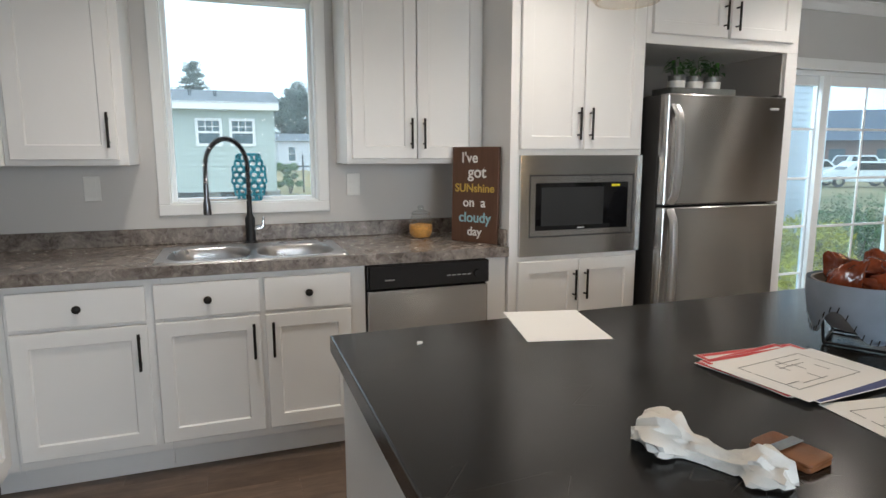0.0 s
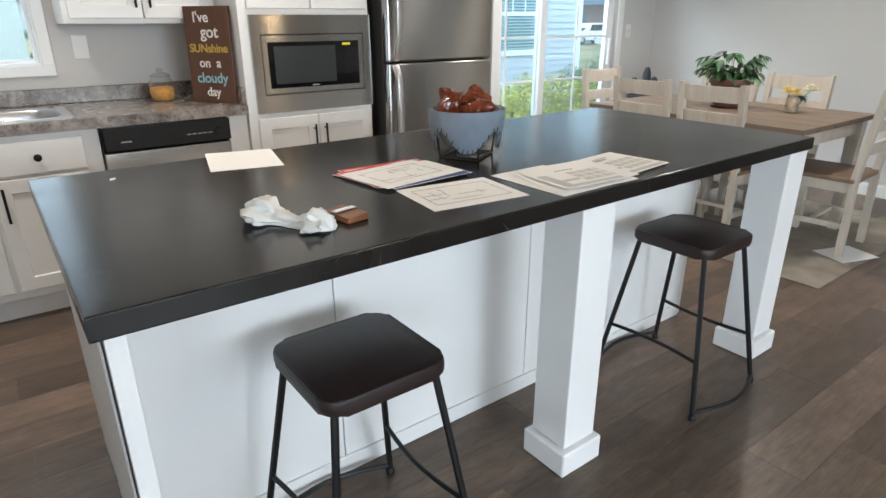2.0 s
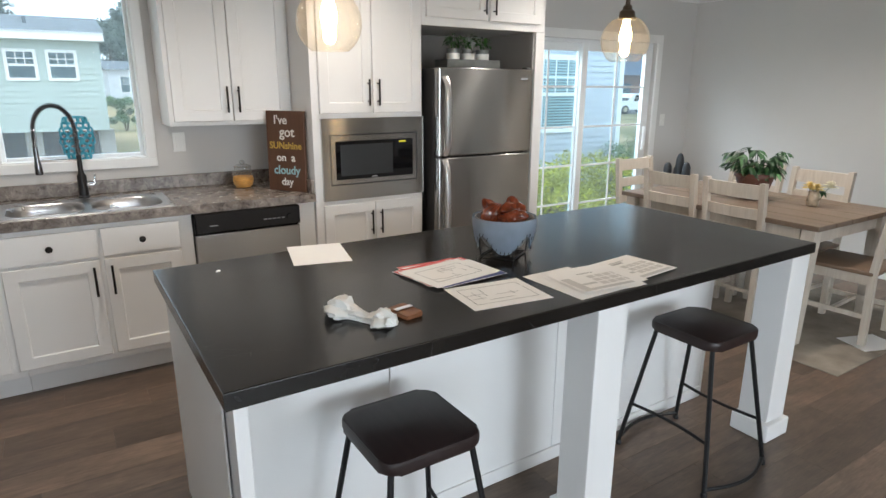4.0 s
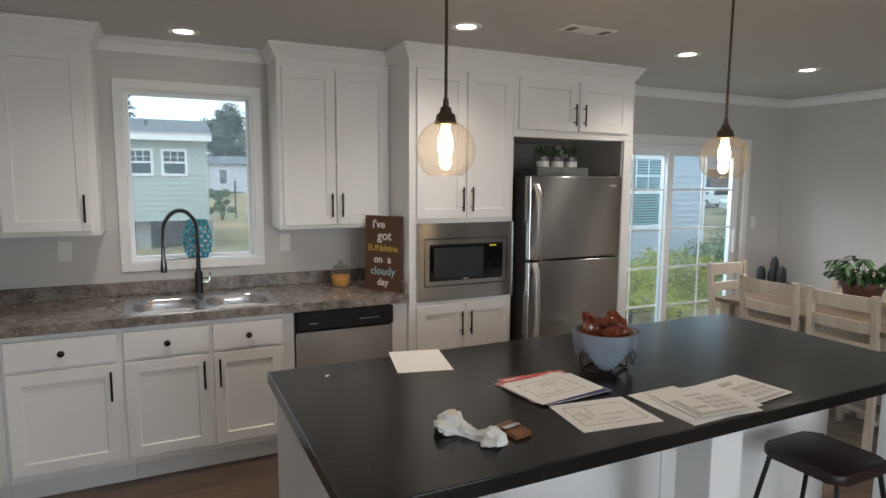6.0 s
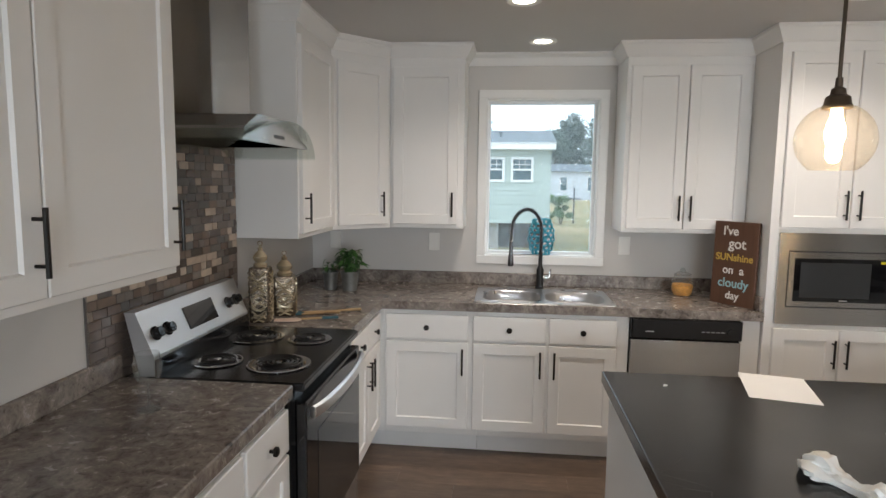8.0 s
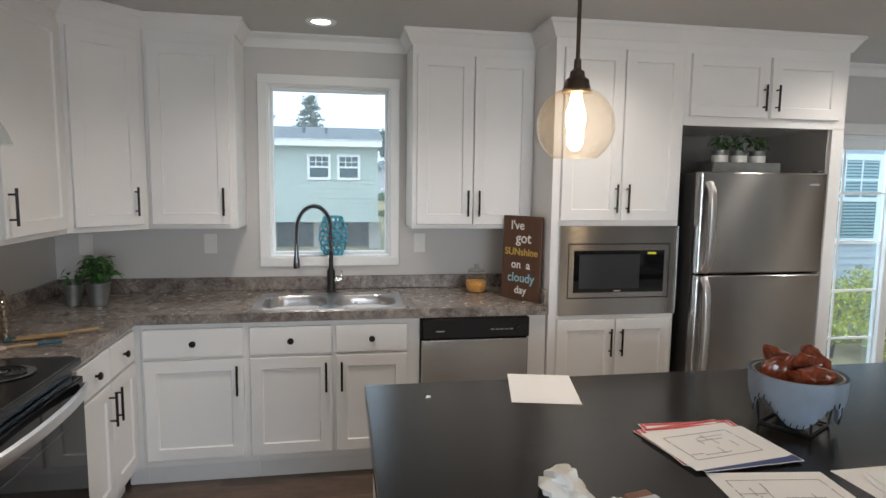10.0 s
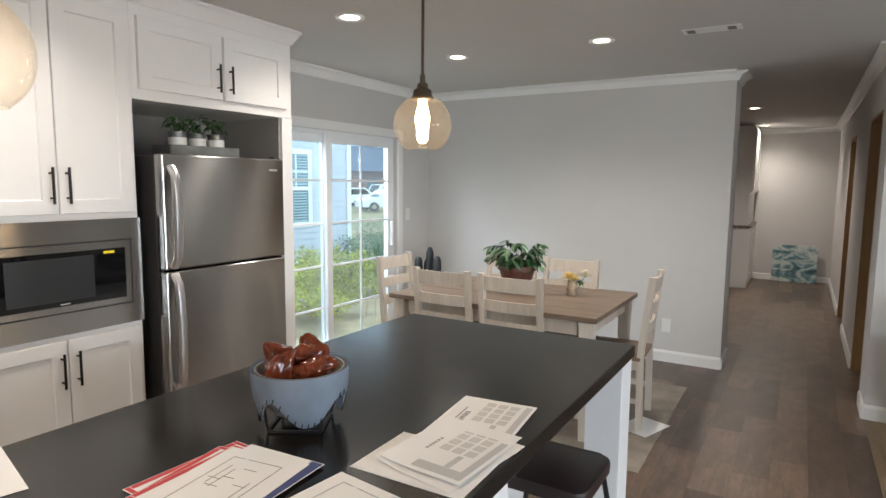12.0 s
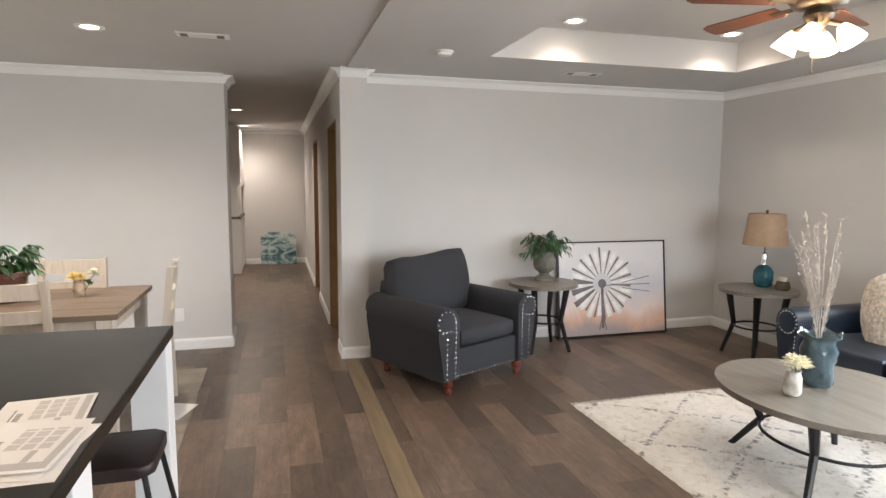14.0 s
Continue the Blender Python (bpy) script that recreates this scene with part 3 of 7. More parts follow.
crown_run(XW + 0.325, -0.611, -0.537, -0.325, (math.sin(radians(ang)), -math.cos(radians(ang))))

# tall oven cabinet and refrigerator surround
YT = -0.67
tall = thing("tall_cabinet", pose(1.61, YT, 0), "tall white shaker cabinet that holds the microwave", "cabinet")
part("side_panel", box(0, 0.0199, 0, 0.67, 0.115, 2.36), M_CAB, tall)
part("side_panel", box(0.7251, 0.745, 0, 0.67, 0.115, 2.36), M_CAB, tall)
part("lower_body", box(0.02, 0.725, 0.0005, 0.66, 0.116, 0.88), M_CAB, tall)
part("face_stile", box(0.02, 0.058, 0.0005, 0.02, 0.88, 1.335), M_CAB, tall)
part("face_stile", box(0.70, 0.725, 0.0005, 0.02, 0.88, 1.335), M_CAB, tall)
part("upper_body", box(0.02, 0.725, 0.0005, 0.66, 1.335, 2.359), M_CAB, tall)
part("toe_kick", box(0.001, 0.744, 0.06, 0.075, 0.001, 0.115), M_TOE, tall)
for x0, x1, h in ((0.045, 0.385, "r"), (0.391, 0.725, "l")):
    d = part("cabinet_door", shaker(x0, x1, 1.385, 2.30, -0.001), M_CAB, tall)
    x = x0 + 0.03 if h == "l" else x1 - 0.03
    part("handle", bar_pull(x, 1.43, 1.585, -0.021), M_BRONZE, d, HANDLE, True)
    d = part("cabinet_door", shaker(x0, x1, 0.155, 0.835, -0.001), M_CAB, tall)
    part("handle", bar_pull(x, 0.63, 0.785, -0.021), M_BRONZE, d, HANDLE, True)

bridge = thing("bridge_cabinet", pose(2.355, YT, 0), "white shaker cabinet above the refrigerator", "cabinet")
# darker than the cabinet paint: the niche's shade put into the colour
M_NICHE_SHADE = mottled("niche_shade_grey", (0.30, 0.285, 0.27), 0.6)
part("body", box(0.001, 1.025, 0, 0.665, 1.915, 2.36, 0.002), M_CAB, bridge)
part("side_panel", box(0.945, 1.025, 0, 0.665, 0.001, 1.9145), M_CAB, bridge)
# added grey sheets that darken the recess round the refrigerator
part("niche_back", box(0.001, 0.945, 0.640, 0.665, 0.6, 1.9145), M_NICHE_SHADE, bridge)
part("niche_shade_lining", box(0.001, 0.012, 0.02, 0.64, 0.001, 1.9145), M_NICHE_SHADE, bridge)
part("niche_shade_lining", box(0.9335, 0.9445, 0.02, 0.64, 0.001, 1.9145), M_NICHE_SHADE, bridge)
for x0, x1, h in ((0.03, 0.50, "r"), (0.52, 0.965, "l")):
    d = part("cabinet_door", shaker(x0, x1, 1.965, 2.30, -0.001), M_CAB, bridge)
    x = x0 + 0.03 if h == "l" else x1 - 0.03
    part("handle", bar_pull(x, 2.00, 2.145, -0.021), M_BRONZE, d, HANDLE, True)

# ---------------------------------------------------------------- worktops
ZC = 0.915
SINK = (0.02, 0.83, -0.650, -0.165)


def worktop_mesh():
    bm = bmesh.new()
    f = YB - 0.03
    sx0, sx1, sy0, sy1 = SINK[0] + 0.015, SINK[1] - 0.015, SINK[2] + 0.015, SINK[3] - 0.015
    z0 = 0.8665
    for a, b, c, d in ((XW + 0.001, sx0, f, -0.001), (sx1, 1.609, f, -0.001), (sx0, sx1, f, sy0), (sx0, sx1, sy1, -0.001), (XW + 0.001, XB + 0.03, -1.364, f)):
        box(a, b, c, d, z0, ZC, bm=bm)
    bmesh.ops.remove_doubles(bm, verts=bm.verts, dist=1e-5)
    return bm


worktop = thing("worktop", pose(0, 0, 0), "grey-brown marbled laminate worktop with an upstand", "worktop")
part("slab", worktop_mesh(), M_TOP, worktop)
part("upstand", box(XW + 0.022, 1.609, -0.021, -0.001, ZC, 0.997, 0.004), M_TOP, worktop)
part("upstand", box(XW + 0.001, XW + 0.021, -1.364, -0.001, ZC, 0.997, 0.004), M_TOP, worktop)
part("upstand", box(1.589, 1.609, YB - 0.01, -0.022, ZC, 0.997, 0.004), M_TOP, worktop)
worktop2 = thing("worktop", pose(0, 0, 0), "grey-brown marbled laminate worktop south of the stove", "worktop")
part("slab", box(XW + 0.001, XB + 0.03, -3.41, -2.146, 0.8665, ZC, 0.004), M_TOP, worktop2)
part("upstand", box(XW + 0.001, XW + 0.021, -3.41, -2.146, ZC, 0.997, 0.004), M_TOP, worktop2)

# ---------------------------------------------------------------- island
ZTOP = 0.908
IX0, IX1, IY0, IY1 = 0.560, 3.007, -2.873, -1.82
island = thing("kitchen_island", pose(0, 0, 0), "white kitchen island with a black-brown top on square posts", "island")
top = prism([(IX0, IY0), (IX1, IY0), (IX1, IY1), (IX0, IY1)], 0.862, ZTOP, bevel=0.004)
part("island_top", top, M_ISL, island, "black-brown laminate top with light scuffs")
YP = -2.45           # the recessed back of the island
part("body", box(IX0 + 0.05, IX1 - 0.05, YP + 0.012, IY1 - 0.03, 0.09, 0.861, 0.002), M_CAB, island)
part("toe_kick", box(IX0 + 0.055, IX1 - 0.055, YP + 0.02, IY1 - 0.09, 0.001, 0.0895), M_TOE, island)
for a, b in ((IX0 + 0.05, 1.173), (1.177, 1.94), (1.944, IX1 - 0.05)):
    part("back_panel", box(a, b, YP, YP + 0.0115, 0.001, 0.861, 0.001), M_CAB, island)
part("baseboard", box(IX0 + 0.05, IX1 - 0.05, YP - 0.011, YP - 0.0005, 0.001, 0.06, 0.002), M_CAB, island)
part("end_panel", box(IX0 + 0.026, IX0 + 0.0495, YP - 0.001, IY1 - 0.03, 0.001, 0.861, 0.001), M_CAB, island)
part("end_panel", box(IX0 + 0.030, IX0 + 0.0495, -2.815, YP - 0.0015, 0.001, 0.861, 0.001), M_CAB, island)
part("end_stile", box(IX0 + 0.022, IX0 + 0.055, -2.845, -2.8155, 0.001, 0.861, 0.001), M_CAB, island)
part("end_stile", box(IX0 + 0.020, IX0 + 0.0255, -2.72, YP + 0.25, 0.001, 0.861, 0.001), M_CAB, island)
part("end_panel", box(IX1 - 0.0495, IX1 - 0.026, YP - 0.001, IY1 - 0.03, 0.001, 0.861, 0.001), M_CAB, island)
for x in (1.775, 2.915):
    post = bmesh.new()
    box(x - 0.068, x + 0.068, -2.868, -2.732, 0.09, 0.861, 0.002, post)
    box(x - 0.087, x + 0.087, -2.887, -2.713, 0.001, 0.085, 0.004, post)
    part("post", post, M_CAB, island, "square white post with a block foot")

# ---------------------------------------------------------------- lamps
M_LED = glowing("lamp_diffuser", (1.0, 0.88, 0.7), 14.0)


def recessed(x, y, z=H, power=6, cone=105):
    c = thing("recessed_light", pose(x, y, z), "white recessed ceiling light, switched on", "ceiling light", "recessed ceiling lights")
    part("trim_ring", turned([(0.052, -0.004), (0.078, -0.009), (0.085, -0.002), (0.085, -0.0005), (0.052, -0.0005)], 28, cap=False), M_TRIM, c, "", True)
    part("diffuser", turned([(0, -0.0035), (0.052, -0.0035), (0.052, -0.0008), (0, -0.0008)], 24), M_LED, c, "glowing warm white diffuser")
    lamp_down("recessed_lamp", x, y, z - 0.02, power, cone=cone)


for k, (x, y) in enumerate(RECESSED):
    recessed(x, y, H, (5, 42, 46, 58, 72, 60, 110, 75)[k], (100, 138, 146, 150, 150, 145, 150, 150)[k])
for x, y in ((4.39, -5.42), (4.39, -6.78), (1.15, -5.42), (1.15, -6.78)):
    recessed(x, y, H + 0.24, 22, 140)

M_GLOBE = hazy_glass("amber_globe_glass", (1.0, 0.965, 0.905), (1.0, 0.88, 0.68))
M_BULB = glowing("filament_bulb", (1.0, 0.66, 0.30), 26.0)
M_PEND = mottled("aged_bronze", (0.10, 0.075, 0.055), 0.35, 0.8)


def pendant(x, y):
    c = thing("pendant_light", pose(x, y, 0), "bronze pendant lamp with an amber glass globe, lit", "pendant light", "pendants over the island")
    part("canopy", turned([(0.0, H - 0.002), (0.06, H - 0.002), (0.06, H - 0.012), (0.03, H - 0.028), (0, H - 0.028)], 24), M_PEND, c, "", True)
    part("rod", tube([(0, 0, 1.90), (0, 0, H - 0.025)], 0.0055, 8), M_PEND, c, "", True)
    part("socket", turned([(0, 1.905), (0.009, 1.903), (0.010, 1.878), (0.018, 1.872), (0.020, 1.858), (0.031, 1.850), (0.034, 1.832), (0.038, 1.826), (0.038, 1.818), (0, 1.818)], 20), M_PEND, c, "", True)
    prof = [(0.101 * math.sin(radians(a)), 1.733 + 0.101 * math.cos(radians(a))) for a in range(22, 146, 8)]
    g = part("globe", turned(prof, 36, cap=False), M_GLOBE, c, "amber-tinted clear glass globe, open below", True)
    g.visible_shadow = False
    part("rim", tube([(0.0595 * math.cos(radians(a)), 0.0595 * math.sin(radians(a)), 1.6515) for a in range(0, 360, 12)], 0.0015, 5, closed=True), M_GLOBE, c, "", True)
    b = part("bulb", turned([(0.0, 1.668), (0.012, 1.672), (0.020, 1.686), (0.021, 1.702), (0.019, 1.716), (0.025, 1.738), (0.026, 1.758), (0.022, 1.778), (0.016, 1.796), (0.014, 1.816), (0, 1.817)], 18), M_BULB, c, "glowing filament bulb", True)
    b.visible_shadow = False
    lamp_point("pendant_lamp", x, y, 1.735, 2.3, 0.03, WARM)


for p in PENDANTS:
    pendant(*p)


def ceiling_vent(x, y, rz):
    c = thing("ceiling_vent", pose(x, y, H, 0, 0, rz), "small white ceiling air vent with a slotted grille", "vent", "ceiling vents")
    part("frame", box(-0.16, 0.16, -0.06, 0.06, -0.006, -0.0005, 0.002), M_TRIM, c)
    for k in (-0.13, 0.09):
        part("slot", box(k, k + 0.045, -0.04, 0.04, -0.0075, -0.0062), mottled("vent_slot", (0.18, 0.17, 0.16), 0.7), c)


ceiling_vent(4.55, -2.88, 90)
ceiling_vent(2.35, -1.40, 0)
ceiling_vent(5.05, -5.85, 90)
sd = thing("smoke_detector", pose(4.54, -4.48, H), "round white smoke detector on the ceiling", "smoke detector")
part("base", turned([(0.068, -0.0005), (0.07, -0.012), (0.064, -0.016), (0, -0.016)], 24), M_PLATE, sd, "", True)
part("cover", turned([(0.056, -0.0165), (0.052, -0.03), (0.035, -0.036), (0, -0.037)], 24), M_PLATE, sd, "", True)

# ---------------------------------------------------------------- sink and tap
M_SINK = mottled("sink_steel", (0.56, 0.56, 0.57), 0.31, 1.0, vary=0.03, scale=8, fine=200, relief=0.02)
sink = thing("kitchen_sink", pose(0.425, -0.4075, ZC), "stainless steel double bowl drop-in sink", "sink")


def sink_rim():
    """A flat rim with two rounded bowls sunk into it."""
    bm = bmesh.new()
    out = [(x, y) for x, y in rounded_rect(0.81, 0.485, 0.03, 4)]
    t = 0.007
    for k in range(len(out)):
        a, b = out[k], out[(k + 1) % len(out)]
        bm.faces.new([bm.verts.new((*a, 0.0005)), bm.verts.new((*b, 0.0005)), bm.verts.new((b[0] * 0.99, b[1] * 0.985, t)), bm.verts.new((a[0] * 0.99, a[1] * 0.985, t))])
    edges = []
    ring = [bm.verts.new((x * 0.99, y * 0.985, t)) for x, y in out]
    edges += [bm.edges.new((ring[k], ring[(k + 1) % len(ring)])) for k in range(len(ring))]
    for cx in (-0.187, 0.187):
        pts = rounded_rect(0.345, 0.355, 0.12, 6)
        lip = [bm.verts.new((cx + x, -0.035 + y, t)) for x, y in pts]
        edges += [bm.edges.new((lip[k], lip[(k + 1) % len(lip)])) for k in range(len(lip))]
        prev = lip
        for s, z in ((0.97, 0.0), (0.95, -0.03), (0.90, -0.13), (0.80, -0.155), (0.25, -0.162)):
            nxt = [bm.verts.new((cx + x * s, -0.035 + y * s, z)) for x, y in pts]
            for k in range(len(lip)):
                bm.faces.new((prev[k], prev[(k + 1) % len(lip)], nxt[(k + 1) % len(lip)], nxt[k]))
            prev = nxt
        bm.faces.new(prev)
    bmesh.ops.triangle_fill(bm, use_beauty=True, edges=edges)
    bmesh.ops.remove_doubles(bm, verts=bm.verts, dist=1e-5)
    return bm


part("basin", sink_rim(), M_SINK, sink, "", True)
for cx in (-0.187, 0.187):
    part("drain", turned([(0.0, -0.158), (0.03, -0.158), (0.042, -0.160), (0.042, -0.1615), (0, -0.1615)], 20, m=pose(cx, -0.035, 0)), M_CHROME, sink, "", True)
part("drain_plug", turned([(0, -0.148), (0.032, -0.149), (0.034, -0.157), (0, -0.157)], 18, m=pose(0.187, -0.035, 0)), mottled("red_rubber", (0.35, 0.04, 0.03), 0.5), sink, "red and white drain plug", True)

M_GUN = material("gunmetal", (0.20, 0.20, 0.21), 0.25, 1.0)
tap = thing("kitchen_tap", pose(0.425, -0.135, ZC + 0.0075), "black and chrome spring-neck kitchen tap", "tap")
part("column", turned([(0.030, 0), (0.030, 0.006), (0.024, 0.012), (0.024, 0.125), (0.017, 0.135), (0.013, 0.15), (0.013, 0.24), (0, 0.24)], 18), M_BLACK, tap, "matte black column", True)
ARC = [(0, -0.0, 0.24)] + [(-0.096 + 0.096 * math.cos(radians(a)), -0.05 + 0.05 * math.cos(radians(a)), 0.375 + 0.14 * math.sin(radians(a))) for a in range(0, 181, 12)] + [(-0.194, -0.101, 0.30)]
part("hose", tube(ARC, 0.008, 8), M_BLACK, tap, "", True)


def spring(path, r, wire_r, per=0.009):
    pts = [Vector(p) for p in path]
    out = []
    total = 0
    for a, b in zip(pts, pts[1:]):
        d = (b - a)
        n = max(2, int(d.length / per * 8))
        for k in range(n):
            p = a + d * k / n
            total += d.length / n
            ax = d.normalized()
            s = ax.cross(Vector((0.4, -1, 0.2))).normalized()
            u = ax.cross(s)
            w = total / per * 2 * math.pi
            out.append(p + r * (math.cos(w) * s + math.sin(w) * u))
    return tube(out, wire_r, 4)


part("spring", spring(ARC, 0.0125, 0.0022), M_GUN, tap, "dark steel coil spring", True)
part("spray_head", turned([(0.0, 0.155), (0.017, 0.155), (0.019, 0.165), (0.017, 0.21), (0.012, 0.235), (0.012, 0.30), (0, 0.30)], 16, m=pose(-0.194, -0.101, 0)), M_GUN, tap, "dark steel spray head", True)
part("holder_arm", tube([(0, 0, 0.215), (-0.09, -0.045, 0.222), (-0.185, -0.096, 0.228)], 0.006, 8), M_CHROME, tap, "", True)
part("lever", tube([(0.02, 0, 0.07), (0.05, -0.004, 0.072), (0.062, -0.005, 0.078), (0.066, -0.006, 0.13)], [0.014, 0.014, 0.008, 0.006], 10), M_CHROME, tap, "chrome side lever", True)

# ---------------------------------------------------------------- dishwasher
dw = thing("dishwasher", pose(0.902, -0.652, 0), "stainless steel dishwasher with a black control panel", "dishwasher")
part("cabinet_box", box(0.004, 0.594, 0.004, 0.6, 0.10, 0.862), M_PLASTIC, dw)
part("door_panel", box(0.003, 0.597, -0.022, 0.003, 0.12, 0.742, 0.006, seg=2), M_STEEL, dw, "brushed steel door")
cp = part("control_panel", prism([(0.003, 0.003), (0.003, -0.03), (0.012, -0.036), (0.588, -0.036), (0.597, -0.03), (0.597, 0.003)], 0.752, 0.860, bevel=0.004), M_PLASTIC, dw, "glossy black control panel")
part("handle_slot", box(0.03, 0.57, -0.0365, -0.0358, 0.837, 0.852), M_BGLASS, cp)
for k in range(5):
    part("button", box(0.38 + k * 0.026, 0.398 + k * 0.026, -0.0375, -0.0362, 0.795, 0.801), mottled("grey_mark", (0.25, 0.25, 0.26), 0.5), cp)
part("dial", turned([(0.0, 0.0), (0.02, 0.0), (0.018, 0.012), (0, 0.013)], 20, m=pose(0.535, -0.036, 0.80, 90)), M_PLASTIC, cp, "", True)
part("badge", box(0.08, 0.125, -0.0375, -0.0362, 0.790, 0.796), mottled("badge_grey", (0.3, 0.3, 0.3), 0.4), cp)
part("kick_plate", box(0.01, 0.59, 0.05, 0.06, 0.001, 0.10), M_PLASTIC, dw)

# ---------------------------------------------------------------- microwave
mw = thing("microwave_oven", pose(1.657, YT, 0), "built-in stainless steel microwave with black glass door", "microwave")
bm = bmesh.new()
for a in ((0.0, 0.697, 0.862, 0.955), (0.0, 0.697, 1.262, 1.356), (0.0, 0.048, 0.955, 1.262), (0.649, 0.697, 0.955, 1.262)):
    box(a[0], a[1], -0.022, -0.001, a[2], a[3], bm=bm)
bmesh.ops.remove_doubles(bm, verts=bm.verts, dist=1e-5)
part("trim_kit", bm, M_STEEL, mw, "wide brushed steel trim frame")
part("inner_frame", slab_with_holes("x", 0.048, 0.649, [(0.054, 0.643, 0.961, 1.256)], -0.017, 0.012, 0.955, 1.262), mottled("dark_grey_frame", (0.05, 0.05, 0.052), 0.3), mw)
dr = part("door_frame", slab_with_holes("x", 0.055, 0.642, [(0.115, 0.50, 1.012, 1.205)], -0.020, 0.016, 0.962, 1.255), M_STEEL, mw)
part("door_glass", box(0.083, 0.617, -0.0215, -0.0195, 0.988, 1.222, 0.001), M_BGLASS, mw, "black glass door")
part("window_mesh", box(0.115, 0.47, -0.0226, -0.0216, 1.01, 1.20), mottled("dark_mesh", (0.02, 0.021, 0.022), 0.35), mw)
part("yellow_sticker", box(0.515, 0.565, -0.0226, -0.0216, 1.20, 1.212), mottled("yellow_label", (0.75, 0.68, 0.02), 0.5), mw)
part("badge", box(0.32, 0.36, -0.0226, -0.0216, 0.994, 1.000), mottled("silver_badge", (0.5, 0.5, 0.5), 0.4), mw)
part("oven_box", box(0.05, 0.645, -0.004, 0.45, 0.90, 1.33), M_PLASTIC, mw)

# ---------------------------------------------------------------- refrigerator
fr = thing("refrigerator", pose(2.405, -0.735, 0), "stainless steel top-freezer refrigerator", "refrigerator")
M_FSIDE = mottled("fridge_side", (0.035, 0.034, 0.034), 0.45)
part("cabinet_body", box(0.004, 0.766, 0.0, 0.66, 0.02, 1.655, 0.004), M_FSIDE, fr, "dark grey body")
part("freezer_door", box(0.0, 0.77, -0.068, -0.004, 1.103, 1.66, 0.008, seg=2), M_STEEL, fr, "brushed steel freezer door")
part("fridge_door", box(0.0, 0.77, -0.068, -0.004, 0.06, 1.093, 0.008, seg=2), M_STEEL, fr, "brushed steel lower door")
part("kick_grille", box(0.01, 0.76, -0.05, -0.002, 0.002, 0.055), M_FSIDE, fr)
M_HANDLE = mottled("handle_steel", (0.78, 0.78, 0.79), 0.3, 1.0, vary=0.02)
for z0, z1 in ((1.115, 1.60), (0.50, 1.08)):
    pts = [(0.045, -0.068 - 0.045 * math.sin(math.pi * k / 12) ** 0.3, z0 + (z1 - z0) * k / 12) for k in range(13)]
    b = tube(pts, 0.016, 8)
    for v in b.verts:
        v.co.x = 0.045 + (v.co.x - 0.045) * 1.45
    part("handle", b, M_HANDLE, fr, "long curved steel handle", True)
part("hinge_cap", box(0.72, 0.76, -0.05, -0.005, 1.661, 1.672, 0.003), M_FSIDE, fr)
part("badge", box(0.66, 0.72, -0.0695, -0.0681, 1.59, 1.602), mottled("fridge_badge", (0.4, 0.4, 0.41), 0.3), fr)

# ---------------------------------------------------------------- range
# satin finish; base lightened and blued for the window's reflection on the backguard
M_SATIN = mottled("brightened_satin_steel", (0.74, 0.75, 0.77), 0.42, 1.0, vary=0.03)
rg = thing("electric_range", pose(-0.515, -2.137, 0, 0, 0, 90), "black and steel electric range with four coil burners", "stove")
# local: x along the wall, -y towards the room
part("body", box(0.004, 0.756, 0.0, 0.58, 0.02, 0.885), M_PLASTIC, rg, "glossy black body")
part("cooktop", box(0.0, 0.76, -0.035, 0.53, 0.886, 0.916, 0.007, seg=2), M_PLASTIC, rg, "glossy black enamel cooktop")
od = part("oven_door", box(0.006, 0.754, -0.04, -0.001, 0.24, 0.845, 0.006, seg=2), M_BGLASS, rg, "black glass oven door")
part("oven_window", box(0.13, 0.63, -0.0415, -0.0402, 0.36, 0.70, 0.001), material("oven_window_glass", (0.02, 0.02, 0.021), 0.03), od)
hp = [(0.03 + 0.70 * k / 14, -0.055 - 0.035 * math.sin(math.pi * k / 14) ** 0.6, 0.805) for k in range(15)]
hb = tube(hp, 0.014, 8)
for v in hb.verts:
    v.co.z = 0.805 + (v.co.z - 0.805) * 1.7
part("oven_handle", hb, M_HANDLE, od, "curved steel oven handle", True)
part("drawer_front", box(0.006, 0.754, -0.03, -0.001, 0.05, 0.232, 0.005), M_STEEL, rg, "steel storage drawer front")
bg = part("backguard", prism([(0.53, 0.9165), (0.555, 0.9165), (0.555 + 0.05, 1.14), (0.52 + 0.045, 1.14), (0.50, 0.985), (0.50, 0.9165)], 0.0, 0.76, m=Matrix(((0, 0, 1, 0), (1, 0, 0, 0), (0, 1, 0, 0), (0, 0, 0, 1)))), M_SATIN, rg, "sloping steel control panel")
SL = pose(0, 0.5, 0.985, -math.degrees(math.atan2(0.065, 0.155)))
part("base_strip", box(0.0, 0.76, 0.492, 0.4995, 0.917, 0.975, 0.002), M_PLASTIC, bg)


def on_face(bm):
    bmesh.ops.transform(bm, matrix=SL, verts=bm.verts)
    return bm


